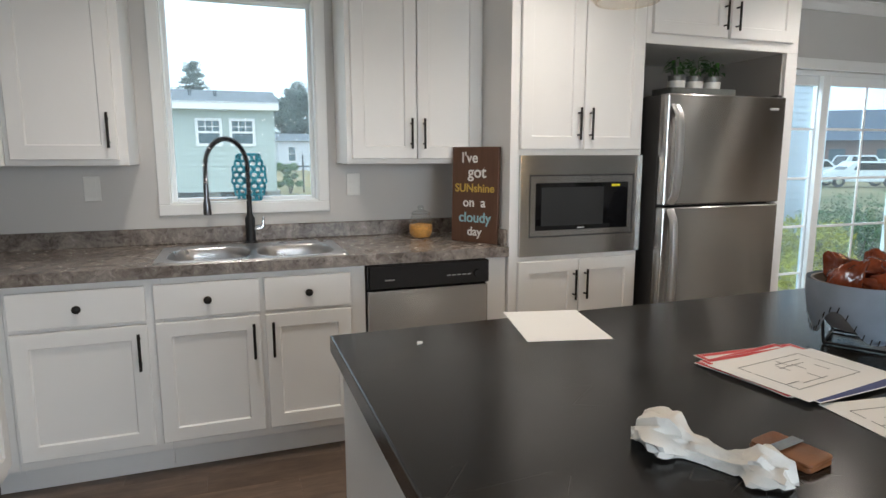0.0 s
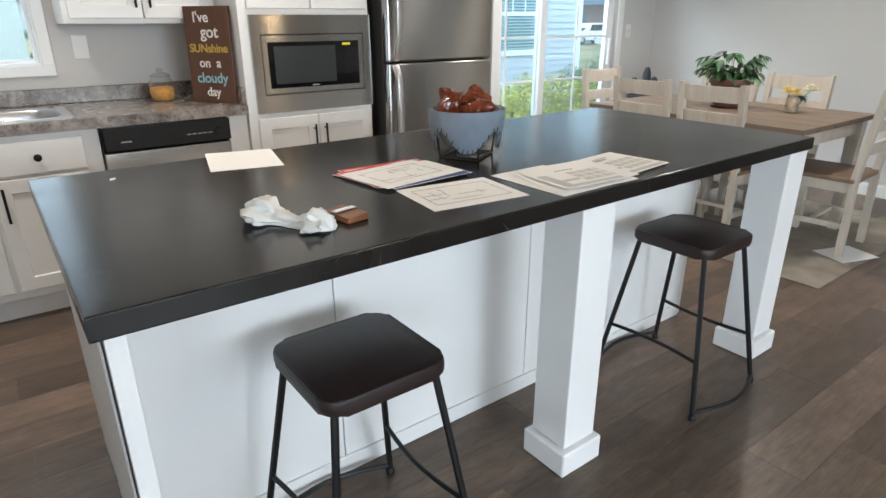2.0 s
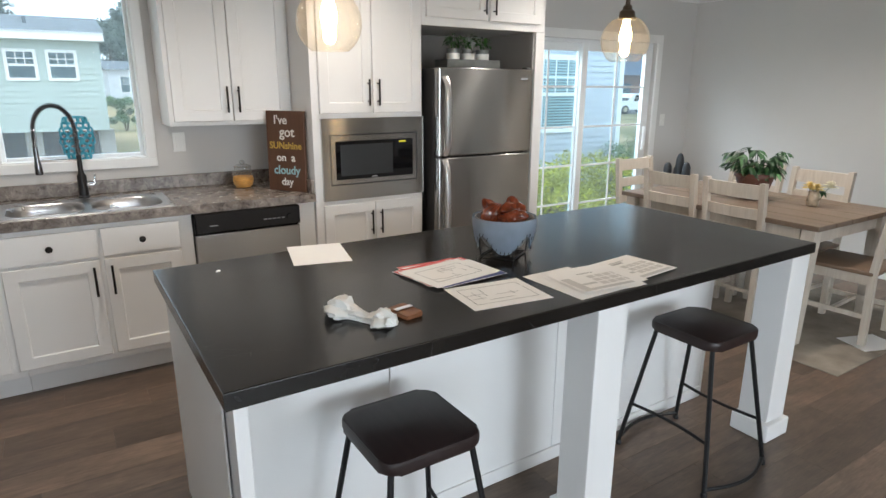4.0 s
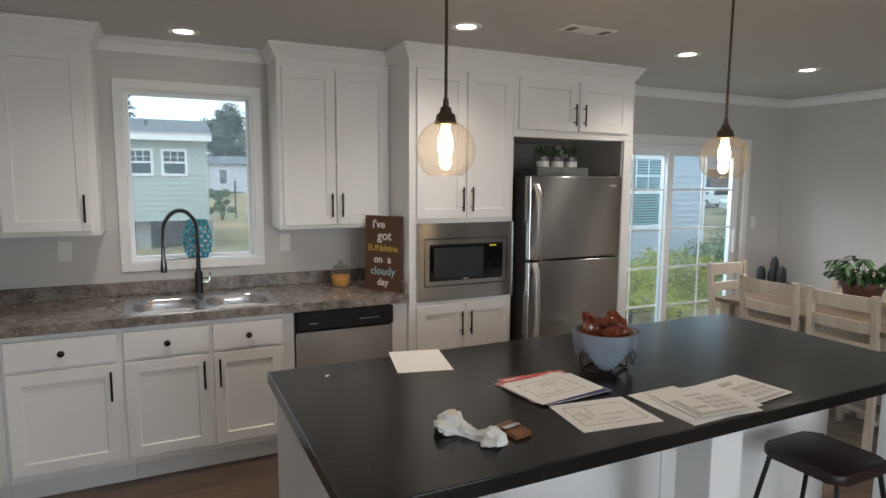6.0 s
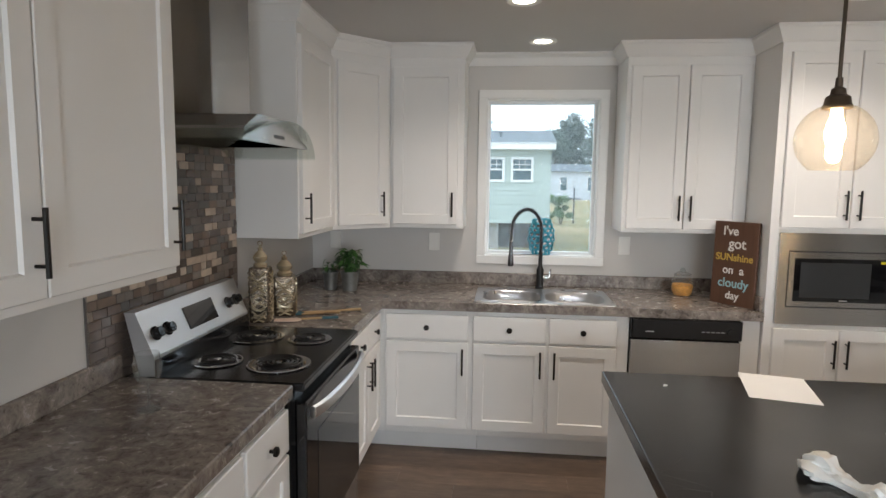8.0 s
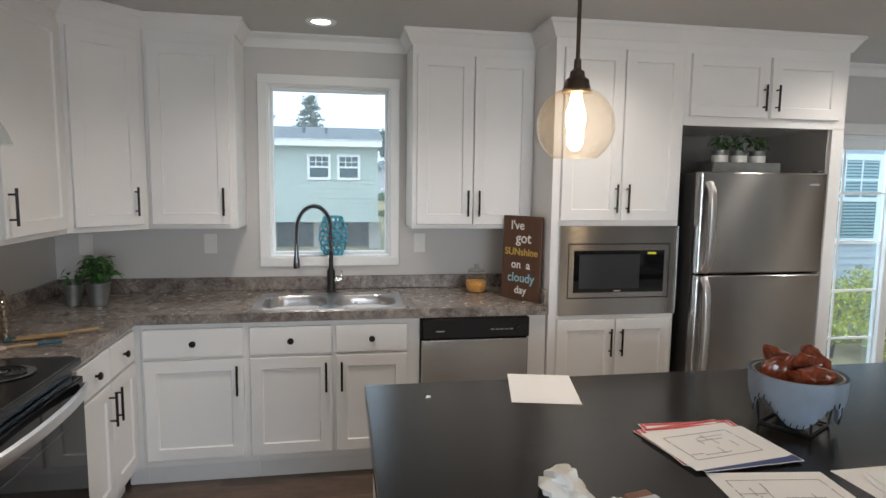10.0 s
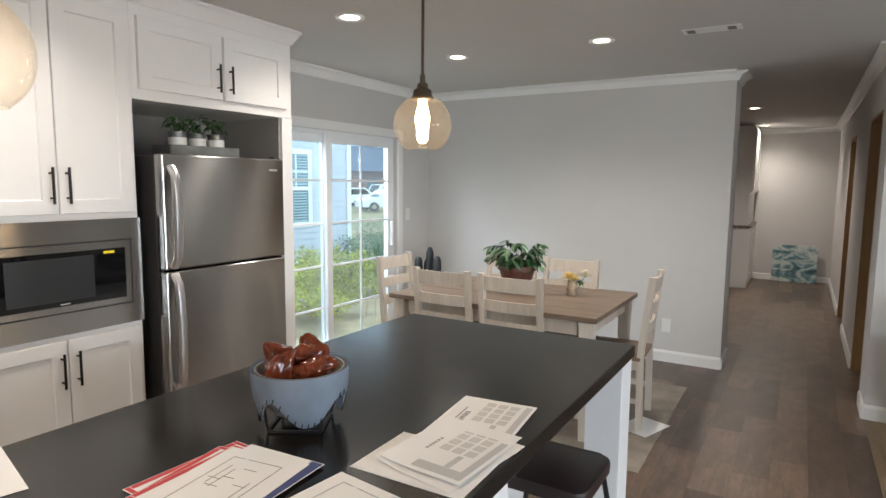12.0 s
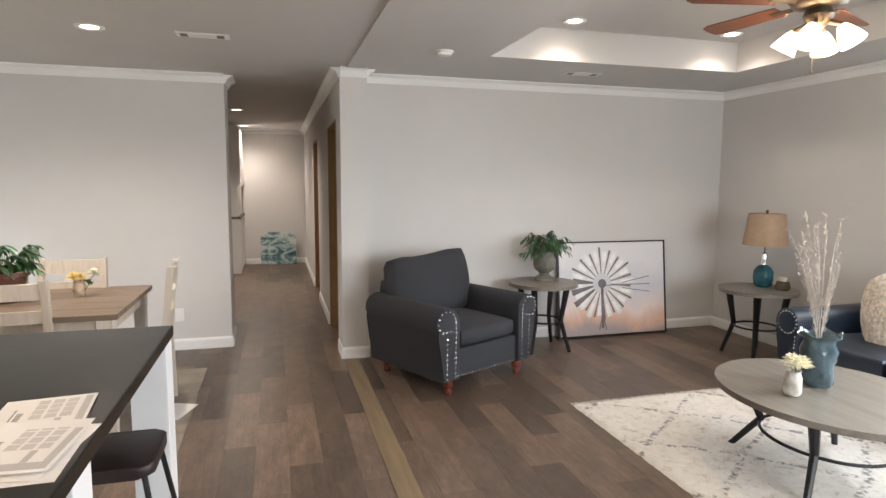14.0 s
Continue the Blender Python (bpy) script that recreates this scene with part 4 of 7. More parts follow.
part("display", on_face(box(0.27, 0.50, -0.003, 0.0, 0.035, 0.125, 0.001)), M_BGLASS, bg, "dark display window")
for x in (0.06, 0.135, 0.62, 0.695):
    part("knob", on_face(turned([(0.026, 0), (0.026, 0.006), (0.02, 0.01), (0.018, 0.028), (0, 0.029)], 18, m=pose(x, 0, 0.075, 90))), M_PLASTIC, bg, "black control knob", True)
for bx_, by_, r in ((0.20, 0.13, 0.114), (0.56, 0.13, 0.090), (0.20, 0.37, 0.090), (0.56, 0.37, 0.114)):
    bu = part("burner", turned([(r, 0.9165), (r + 0.004, 0.921), (r - 0.006, 0.9225), (r - 0.02, 0.9175), (0.02, 0.9168)], 32, m=pose(bx_, by_, 0), cap=False), M_CHROME, rg, "chrome drip pan with a black coil", True)
    sp = [((0.018 + (r - 0.04) * k / 110) * math.cos(k * 2 * math.pi / 26) + bx_, (0.018 + (r - 0.04) * k / 110) * math.sin(k * 2 * math.pi / 26) + by_, 0.925) for k in range(111)]
    part("coil", tube(sp, 0.0045, 6), M_BLACK, bu, "", True)
    part("hub", turned([(0.0, 0.929), (0.014, 0.928), (0.016, 0.920), (0, 0.920)], 12, m=pose(bx_, by_, 0)), M_CHROME, bu, "", True)

# ---------------------------------------------------------------- range hood
hd = thing("range_hood", pose(XW, -1.752, 0, 0, 0, 90), "steel chimney range hood with a curved glass canopy", "range hood")
part("chimney", box(-0.165, 0.165, -0.26, -0.001, 1.84, H - 0.003, 0.004), M_STEELV, hd, "brushed steel chimney")
part("body", prism([(-0.30, 1.745), (0.30, 1.745), (0.28, 1.79), (0.16, 1.842), (-0.16, 1.842), (-0.28, 1.79)], 0.001, 0.43, m=pose(0, 0, 0, 90)), M_STEEL, hd)
fb = bmesh.new()
prof = [(-0.33 + 0.66 * k / 16, 1.742 + 0.075 * math.cos(math.pi * (k - 8) / 17)) for k in range(17)]
prism([(-0.33, 1.738)] + prof + [(0.33, 1.738)], 0.431, 0.445, fb, m=pose(0, 0, 0, 90))
part("front_panel", fb, M_STEEL, hd, "arched steel front panel")
for k in range(5):
    part("button", box(-0.05 + 0.022 * k, -0.036 + 0.022 * k, -0.447, -0.4452, 1.762, 1.776), M_PLASTIC, hd)
gb = bmesh.new()
N = 24
top_r, bot_r = [], []
for k in range(N + 1):
    x = -0.46 + 0.92 * k / N
    z = 1.822 - 0.125 * (abs(x) / 0.46) ** 2
    yf = -0.50 + 0.06 * (abs(x) / 0.46) ** 2.2
    top_r.append((gb.verts.new((x, -0.02, z + 0.006)), gb.verts.new((x, yf, z + 0.006))))
    bot_r.append((gb.verts.new((x, -0.02, z)), gb.verts.new((x, yf, z))))
for k in range(N):
    gb.faces.new((top_r[k][0], top_r[k + 1][0], top_r[k + 1][1], top_r[k][1]))
    gb.faces.new((bot_r[k][1], bot_r[k + 1][1], bot_r[k + 1][0], bot_r[k][0]))
    gb.faces.new((top_r[k][1], top_r[k + 1][1], bot_r[k + 1][1], bot_r[k][1]))
gg = part("glass_canopy", gb, pane_glass("canopy_glass", (0.86, 0.90, 0.88)), hd, "curved smoked glass canopy", True)
gg.visible_shadow = False

# ---------------------------------------------------------------- sign, jar, outlets
M_SIGN = grained("sign_wood", (0.068, 0.030, 0.016), (0.115, 0.053, 0.029), 0.5, 2, 14.0, 0.05)
sign = thing("wooden_sign", pose(0, 0, 0), "brown wooden sign with painted words, leaning in the corner", "sign")
SG = Matrix.Translation((1.418, -0.378, ZC + 0.002)) @ Matrix.Rotation(radians(-54.5), 4, "Z") @ Matrix.Rotation(radians(-1.5), 4, "X")
sign.matrix_world = SG
part("board", box(0, 0.272, 0.0, 0.022, 0, 0.482, 0.002), M_SIGN, sign)


def words(text, x, z, size, mat, parent, ox=0.0, thick=0.0006, y=-0.0012, bold=0.0):
    cu = bpy.data.curves.new("lettering", "FONT")
    cu.body, cu.size, cu.extrude, cu.align_x, cu.offset = text, size, thick, "CENTER", bold
    tmp = bpy.data.objects.new("lettering", cu)
    scene.collection.objects.link(tmp)
    bpy.context.view_layer.update()
    me = bpy.data.meshes.new_from_object(tmp.evaluated_get(bpy.context.evaluated_depsgraph_get()))
    bpy.data.objects.remove(tmp)
    ob = new("lettering", me)
    me.materials.clear()
    me.materials.append(mat)
    ob.parent = parent
    ob.matrix_basis = pose(x, y, z, 90)
    return ob


M_WHT = mottled("sign_white", (0.72, 0.70, 0.66), 0.6)
M_YEL = mottled("sign_yellow", (0.50, 0.33, 0.06), 0.6)
M_BLU = mottled("sign_blue", (0.28, 0.48, 0.52), 0.6)
for txt, x, z, s, mt in (("I've", 0.105, 0.405, 0.072, M_WHT), ("got", 0.150, 0.330, 0.082, M_WHT), ("SUNshine", 0.136, 0.257, 0.058, M_YEL), ("on  a", 0.136, 0.182, 0.066, M_WHT), ("cloudy", 0.140, 0.104, 0.072, M_BLU), ("day", 0.140, 0.036, 0.062, M_WHT)):
    words(txt, x, z, s, mt, sign, bold=0.0012)

M_CLEAR = hazy_glass("clear_glass", (0.93, 0.95, 0.95), (0.9, 0.92, 0.92), 0.10)
jar = thing("glass_jar", pose(1.305, -0.205, ZC + 0.001), "round glass jar with a lid, half full of yellow pasta", "jar")
g = part("jar_body", turned([(0.0, 0.001), (0.05, 0.001), (0.062, 0.02), (0.068, 0.06), (0.062, 0.10), (0.05, 0.118), (0.05, 0.128)], 24, cap=False), M_CLEAR, jar, "clear glass body", True)
g.visible_shadow = False
part("pasta", turned([(0, 0.004), (0.047, 0.004), (0.058, 0.022), (0.063, 0.05), (0.061, 0.07), (0.03, 0.075), (0, 0.073)], 20), mottled("yellow_pasta", (0.62, 0.30, 0.07), 0.6, vary=0.3, scale=60, fine=150, relief=0.8, distance=0.004), jar, "yellow dry pasta", True)
g = part("lid", turned([(0.054, 0.1285), (0.054, 0.134), (0.03, 0.146), (0.014, 0.150), (0.018, 0.162), (0.012, 0.172), (0, 0.174)], 20), M_CLEAR, jar, "glass lid with a knob", True)
g.visible_shadow = False


def outlet(m, label="white duplex wall outlet plate", sockets=True):
    c = thing("wall_outlet", m, label, "outlet", "wall outlets")
    part("plate", box(-0.037, 0.037, -0.006, -0.0005, -0.06, 0.06, 0.003), M_PLATE, c)
    for z in (0.026, -0.026):
        part("socket", box(-0.018, 0.018, -0.008, -0.0062, z - 0.016, z + 0.016, 0.001), M_PLATE, c)
    return c


outlet(pose(-0.288, 0, 1.20))
outlet(pose(0.979, 0, 1.20))
outlet(pose(-0.98, 0, 1.20))
outlet(pose(XE, -2.45, 0.32, 0, 0, -90), "white duplex outlet low on the dining wall")
sw = thing("light_switch", pose(5.62, 0, 1.22), "white light switch plate beside the patio door", "switch")
part("plate", box(-0.037, 0.037, -0.006, -0.0005, -0.06, 0.06, 0.003), M_PLATE, sw)
part("toggle", box(-0.006, 0.006, -0.016, -0.0062, -0.012, 0.012, 0.001), M_PLATE, sw)

# teal openwork vase on the window sill
M_TEAL = mottled("teal_glaze", (0.05, 0.30, 0.40), 0.25, vary=0.4, scale=30, fine=80)
vase = thing("openwork_vase", pose(0.437, 0.045, 1.1215) @ Matrix.Diagonal((0.9, 0.85, 0.98, 1)), "teal ceramic openwork vase on the window sill", "vase")
vb = bmesh.new()
ROWSV, SEGV = 8, 10
for i in range(ROWSV):
    zc = 0.018 + i * 0.030
    rr = 0.090 * math.sin(math.pi * (0.14 + 0.72 * (zc / 0.245))) ** 0.75
    for k in range(SEGV):
        a = 2 * math.pi * (k + 0.5 * (i % 2)) / SEGV
        c0 = Vector((rr * math.cos(a), 0.5 * rr * math.sin(a), zc))
        tang = Vector((-math.sin(a), 0.5 * math.cos(a), 0)).normalized()
        ring = [c0 + 0.022 * math.cos(w) * tang + Vector((0, 0, 0.018 * math.sin(w))) for w in (2 * math.pi * j / 10 for j in range(10))]
        tube(ring, 0.0062, 5, vb, True)
part("openwork_body", vb, M_TEAL, vase, "", True)
part("foot", turned([(0.052, 0), (0.056, 0.004), (0.05, 0.010), (0, 0.010)], 20, m=Matrix.Diagonal((1, 0.55, 1, 1))), M_TEAL, vase, "", True)
part("rim", tube([(0.045 * math.cos(radians(a)), 0.025 * math.sin(radians(a)), 0.248) for a in range(0, 360, 20)], 0.006, 6, closed=True), M_TEAL, vase, "", True)

# ---------------------------------------------------------------- plants


def leaf_into(bm, m, length, width, droop=0.3, fold=0.15):
    """A pointed leaf along local x, bent down towards its tip."""
    rows = []
    for k in range(5):
        s = k / 4
        w = width * math.sin(math.pi * min(1, 0.12 + 0.88 * s)) * (1 - 0.15 * s)
        x, z = length * s, -droop * length * s * s
        rows.append([bm.verts.new(m @ Vector((x, -w / 2, z + fold * w))), bm.verts.new(m @ Vector((x, 0, z))), bm.verts.new(m @ Vector((x, w / 2, z + fold * w)))])
    for a, b in zip(rows, rows[1:]):
        for k in range(2):
            bm.faces.new((a[k], b[k], b[k + 1], a[k + 1]))


def leafy(name="leaf_green", lo=(0.012, 0.045, 0.012), hi=(0.05, 0.14, 0.03)):
    m = material(name, hi, 0.45)
    gi = m.node_tree.nodes.new("ShaderNodeNewGeometry")
    wire(m, ramp(m, gi.outputs["Random Per Island"], [(0, lo), (0.7, hi), (1, tuple(c * 1.5 for c in hi))]), bsdf(m).inputs["Base Color"])
    return m


M_LEAF = leafy()
M_LEAF2 = leafy("dark_leaf", (0.010, 0.032, 0.012), (0.03, 0.09, 0.028))
M_ZINC = mottled("zinc", (0.24, 0.25, 0.245), 0.45, 0.7, vary=0.2, scale=14)
M_SOIL = mottled("soil", (0.03, 0.022, 0.016), 0.95, vary=0.4, scale=60)


def pot_plant(m, pot_r, pot_h, mat, label, count, length, width, spread, height, leaf_mat, rnd, cat="potted plant", group=""):
    c = thing("potted_plant", m, label, cat, group)
    part("pot", turned([(pot_r * 0.72, 0.001), (pot_r * 0.95, pot_h * 0.93), (pot_r * 1.03, pot_h * 0.94), (pot_r * 1.03, pot_h), (pot_r * 0.93, pot_h), (pot_r * 0.90, pot_h * 0.88)], 22), mat, c, "", True)
    part("soil", turned([(0, pot_h * 0.87), (pot_r * 0.9, pot_h * 0.865), (pot_r * 0.9, pot_h * 0.86), (0, pot_h * 0.86)], 14), M_SOIL, c)
    lb, sb = bmesh.new(), bmesh.new()
    for k in range(count):
        a = rnd.uniform(0, 2 * math.pi)
        r0 = rnd.uniform(0, pot_r * 0.6)
        h = rnd.uniform(0.15, 1.0)
        base = Vector((r0 * math.cos(a), r0 * math.sin(a), pot_h * 0.87))
        out = spread * rnd.uniform(0.35, 1.0) * (1 - 0.35 * h)
        tip = Vector((out * math.cos(a), out * math.sin(a), pot_h + height * h * rnd.uniform(0.75, 1.05)))
        mid = (base + tip) / 2 + Vector((0, 0, height * 0.15))
        if k % 2 == 0:
            tube([base, mid, tip], 0.0014, 4, sb)
        leaf_into(lb, Matrix.Translation(tip) @ pose(0, 0, 0, rnd.uniform(-25, 25), rnd.uniform(-30, 35), math.degrees(a) + rnd.uniform(-50, 50)), length * rnd.uniform(0.7, 1.15), width * rnd.uniform(0.8, 1.2), rnd.uniform(0.15, 0.6))
    part("stems", sb, leaf_mat, c)
    part("leaves", lb, leaf_mat, c, "", True)
    return c


rnd = random.Random(4)
pot_plant(pose(-0.775, -0.40, ZC + 0.001), 0.06, 0.125, M_ZINC, "green leafy plant in a small zinc bucket", 120, 0.045, 0.03, 0.09, 0.14, M_LEAF, rnd)
pot_plant(pose(-0.905, -0.385, ZC + 0.001), 0.05, 0.115, M_ZINC, "sparse little plant in a zinc bucket", 16, 0.04, 0.022, 0.05, 0.08, M_LEAF, rnd)

# tray with three small jars of greenery on top of the refrigerator
tray = thing("zinc_tray", pose(2.86, -0.46, 1.6605), "grey zinc tray on top of the refrigerator", "tray")
part("tray_body", slab_with_holes("x", -0.22, 0.22, [], -0.08, 0.16, 0.001, 0.01), M_ZINC, tray)
for a, b, c_, d in ((-0.22, 0.22, -0.085, -0.0805), (-0.22, 0.22, 0.0805, 0.085), (-0.225, -0.2205, -0.08, 0.08), (0.2205, 0.225, -0.08, 0.08)):
    part("tray_side", box(a, b, c_, d, 0.001, 0.062, 0.001), M_ZINC, tray)
for x in (-0.125, 0.0, 0.125):
    p = pot_plant(pose(2.86 + x, -0.46, 1.671), 0.047, 0.125, M_ZINC, "small tin of greenery in the tray above the refrigerator", 34, 0.05, 0.018, 0.06, 0.10, M_LEAF, rnd, "potted plant", "tins on the refrigerator")
    part("label_band", turned([(0.0455, 0.055), (0.0475, 0.095)], 20, cap=False), M_PLATE, p, "white paper band", True)

# ---------------------------------------------------------------- things on the worktop by the stove
M_GOLD = mottled("champagne_glaze", (0.45, 0.37, 0.25), 0.25, 0.5, vary=0.15)
M_MERC = mottled("mercury_glass", (0.22, 0.175, 0.13), 0.18, 0.85, vary=0.6, scale=45, fine=70, relief=0.7, distance=0.006)


def lantern(x, y, h, w, rz):
    c = thing("decorative_bottle", pose(x, y, ZC + 0.001, 0, 0, rz), "square silvered bottle with a carved pattern and domed lid", "ornament", "bottles beside the stove")
    part("body", prism(rounded_rect(w, w, 0.012, 3), 0.0, h, bevel=0.008), M_MERC, c, "", True)
    rr = random.Random(int(h * 1000))
    for s in range(4):
        fr_ = bmesh.new()
        for i in range(9):
            z = 0.02 + (h - 0.04) * i / 8.5
            for k in (-1, 1):
                pts = [(k * w * 0.36 * math.cos(t_), -w / 2 - 0.003, z + 0.012 * math.sin(t_ * 2 + i)) for t_ in (0.2 + 0.55 * j for j in range(5))]
                tube(pts, 0.004, 5, fr_)
        ob = tagged(part("carving", fr_, M_GOLD, c, "", True), kind="stuff")
        ob.matrix_basis = pose(0, 0, 0, 0, 0, 90 * s)
    part("lid", turned([(w * 0.33, h), (w * 0.36, h + 0.012), (w * 0.24, h + 0.022), (w * 0.34, h + 0.035), (w * 0.36, h + 0.05), (w * 0.22, h + 0.068), (w * 0.12, h + 0.078), (w * 0.14, h + 0.09), (w * 0.04, h + 0.10), (0.0, h + 0.104)], 20), M_GOLD, c, "champagne domed lid", True)
    part("ring", tube([(0.011 * math.cos(radians(a)), 0, h + 0.113 + 0.011 * math.sin(radians(a))) for a in range(0, 360, 30)], 0.0022, 5, closed=True), M_GOLD, c, "", True)


lantern(-0.985, -1.285, 0.27, 0.095, 8)
lantern(-0.93, -1.115, 0.205, 0.11, 20)
M_UT = grained("spatula_wood", (0.36, 0.22, 0.10), (0.55, 0.38, 0.20), 0.5, 0, 30.0)
M_TEALH = mottled("teal_silicone", (0.02, 0.10, 0.14), 0.5)
M_PINK = mottled("pale_silicone", (0.62, 0.47, 0.38), 0.5)


def spatula(x, y, rz, head, grip, label):
    c = thing("spatula", pose(x, y, ZC + 0.004, 0, 0, rz), label, "utensil", "utensils on the worktop")
    part("blade", prism([(-0.16, -0.028), (-0.05, -0.034), (-0.03, -0.012), (-0.03, 0.012), (-0.05, 0.034), (-0.16, 0.028)], 0, 0.007, bevel=0.002), head, c)
    part("shaft", tube([(-0.034, 0, 0.006), (0.07, 0, 0.008)], 0.0055, 8), M_UT, c, "", True)
    part("grip", tube([(0.07, 0, 0.008), (0.15, 0, 0.009)], [0.007, 0.008], 8), grip, c, "", True)


spatula(-0.77, -1.235, 18, M_PINK, M_TEALH, "pale silicone spatula with a wood and teal handle")
spatula(-0.70, -1.045, 24, M_UT, M_UT, "wooden spatula lying on the worktop")
spatula(-0.80, -1.10, 10, M_TEALH, M_UT, "dark teal spatula with a wooden handle")

wg = thing("wine_glass", pose(-0.86, -2.42, ZC + 0.001), "clear stemmed wine glass on the worktop", "glass")
g = part("bowl", turned([(0.004, 0.075), (0.02, 0.082), (0.036, 0.105), (0.04, 0.135), (0.034, 0.175)], 22, cap=False), M_CLEAR, wg, "", True)
part("stem", turned([(0.033, 0.0), (0.033, 0.002), (0.005, 0.008), (0.004, 0.075)], 18), M_CLEAR, wg, "", True)

# ---------------------------------------------------------------- things on the island
M_PAPER = mottled("paper", (0.88, 0.875, 0.865), 0.7, vary=0.02)
M_INK = mottled("grey_ink", (0.30, 0.30, 0.31), 0.7)
M_INKL = mottled("light_grey_ink", (0.55, 0.55, 0.55), 0.7)
M_RED = mottled("red_ink", (0.60, 0.05, 0.06), 0.6)
M_NAVY = mottled("navy_ink", (0.05, 0.07, 0.20), 0.6)


def sheet(x, y, rz, z, w=0.216, h=0.279, label="white sheet of paper on the island", curl=0.0, sx=1.0):
    c = thing("paper_sheet", pose(x, y, z, 0, 0, rz), label, "paper", "papers on the island")
    bm = bmesh.new()
    n = 8
    rows = [[bm.verts.new((-w / 2 + w * i / n, -h / 2 + h * j / n, 0.0004 + curl * (max(0, i / n - 0.6) ** 2 + max(0, 0.3 - j / n) ** 2))) for i in range(n + 1)] for j in range(n + 1)]
    for j in range(n):
        for i in range(n):
            bm.faces.new((rows[j][i], rows[j][i + 1], rows[j + 1][i + 1], rows[j + 1][i]))
    ext = bmesh.ops.extrude_face_region(bm, geom=list(bm.faces))
    bmesh.ops.translate(bm, vec=(0, 0, 0.0006), verts=[v for v in ext["geom"] if isinstance(v, bmesh.types.BMVert)])
    part("leaf", bm, M_PAPER, c, "", True)
    return c


def bars(parent, rects, mat, z=0.0012, name="printing"):
    bm = bmesh.new()
    for x0, x1, y0, y1 in rects:
        box(x0, x1, y0, y1, z, z + 0.0003, bm=bm)
    return tagged(part(name, bm, mat, parent), kind="stuff")


def floor_plan(parent, w, h, rnd):
    """Thin wall lines of a printed house plan."""
    L = []
    t = 0.0009
    for x in (-w / 2, w / 2):
        L.append((x - t, x + t, -h / 2, h / 2))
    for y in (-h / 2, h / 2):
        L.append((-w / 2, w / 2 * 0.4, y - t, y + t))
        L.append((w / 2 * 0.55, w / 2, y - t, y + t))
    for k in range(9):
        x, y = rnd.uniform(-w * 0.4, w * 0.4), rnd.uniform(-h * 0.4, h * 0.4)
        if k % 2:
            L.append((x - t, x + t, y, min(h / 2, y + h * 0.4)))
        else:
            L.append((x, min(w / 2, x + w * 0.25), y - t, y + t))
    return bars(parent, L, M_INK, name="plan_print")


def site_plan(parent):
    """Grey roads, plots and a row of title marks of a printed map."""
    bars(parent, [(-0.100, -0.082, -0.125, 0.125), (-0.081, 0.03, 0.092, 0.125), (-0.05, -0.035, 0.03, 0.09)], M_INKL, name="map_road_print")
    bars(parent, [(-0.068 + 0.034 * i, -0.042 + 0.034 * i, -0.115 + 0.036 * j, -0.086 + 0.036 * j) for i in range(3) for j in range(4)], M_INKG, 0.0014, "map_plot_print")
    bars(parent, [(0.046, 0.060, -0.03 + 0.012 * i, -0.022 + 0.012 * i) for i in range(6)] + [(0.066, 0.070, -0.06, 0.05)], M_INK, 0.0014, "title_print")


M_INKG = mottled("map_grey_ink", (0.62, 0.61, 0.60), 0.7)
rp = random.Random(9)
ZI = ZTOP + 0.0008
sheet(1.139, -1.93, -13, ZI, label="blank white sheet lying on the island")
for k, (x, y, rz) in enumerate(((1.445, -2.368, 88), (1.425, -2.385, 99), (1.43, -2.40, 92))):
    s = sheet(x, y, rz, ZI + 0.0018 * k, label="flyer with a red border in a fanned stack")
    bars(s, [(-0.106, 0.106, 0.127, 0.137), (-0.106, 0.106, -0.137, -0.127), (0.092, 0.106, -0.125, 0.125)], M_RED, name="red_border")
s = sheet(1.455, -2.437, 94, ZI + 0.0054, label="brochure page with a navy border")
bars(s, [(-0.106, -0.075, -0.137, 0.137)], M_NAVY, name="navy_border")
s = sheet(1.428, -2.422, 98, ZI + 0.0074, label="printed house plan on top of the flyers")
floor_plan(s, 0.13, 0.2, rp).matrix_basis = pose(0, 0, 0.0006)
s = sheet(1.452, -2.672, 83, ZI, label="printed floor plan sheet near the edge of the island")
floor_plan(s, 0.14, 0.22, rp).matrix_basis = pose(0, 0, 0.0006)
sheet(1.742, -2.718, 1, ZI, label="white sheet under the site maps")
sheet(1.80, -2.745, 80, ZI + 0.002, label="white sheet under the site maps", curl=0.05)
s = sheet(2.02, -2.712, 96, ZI + 0.004, label="printed grey site map in a loose stack")
site_plan(s)
site_plan(sheet(1.822, -2.735, 86, ZI + 0.007, label="printed grey site map on top of the stack", curl=0.03))

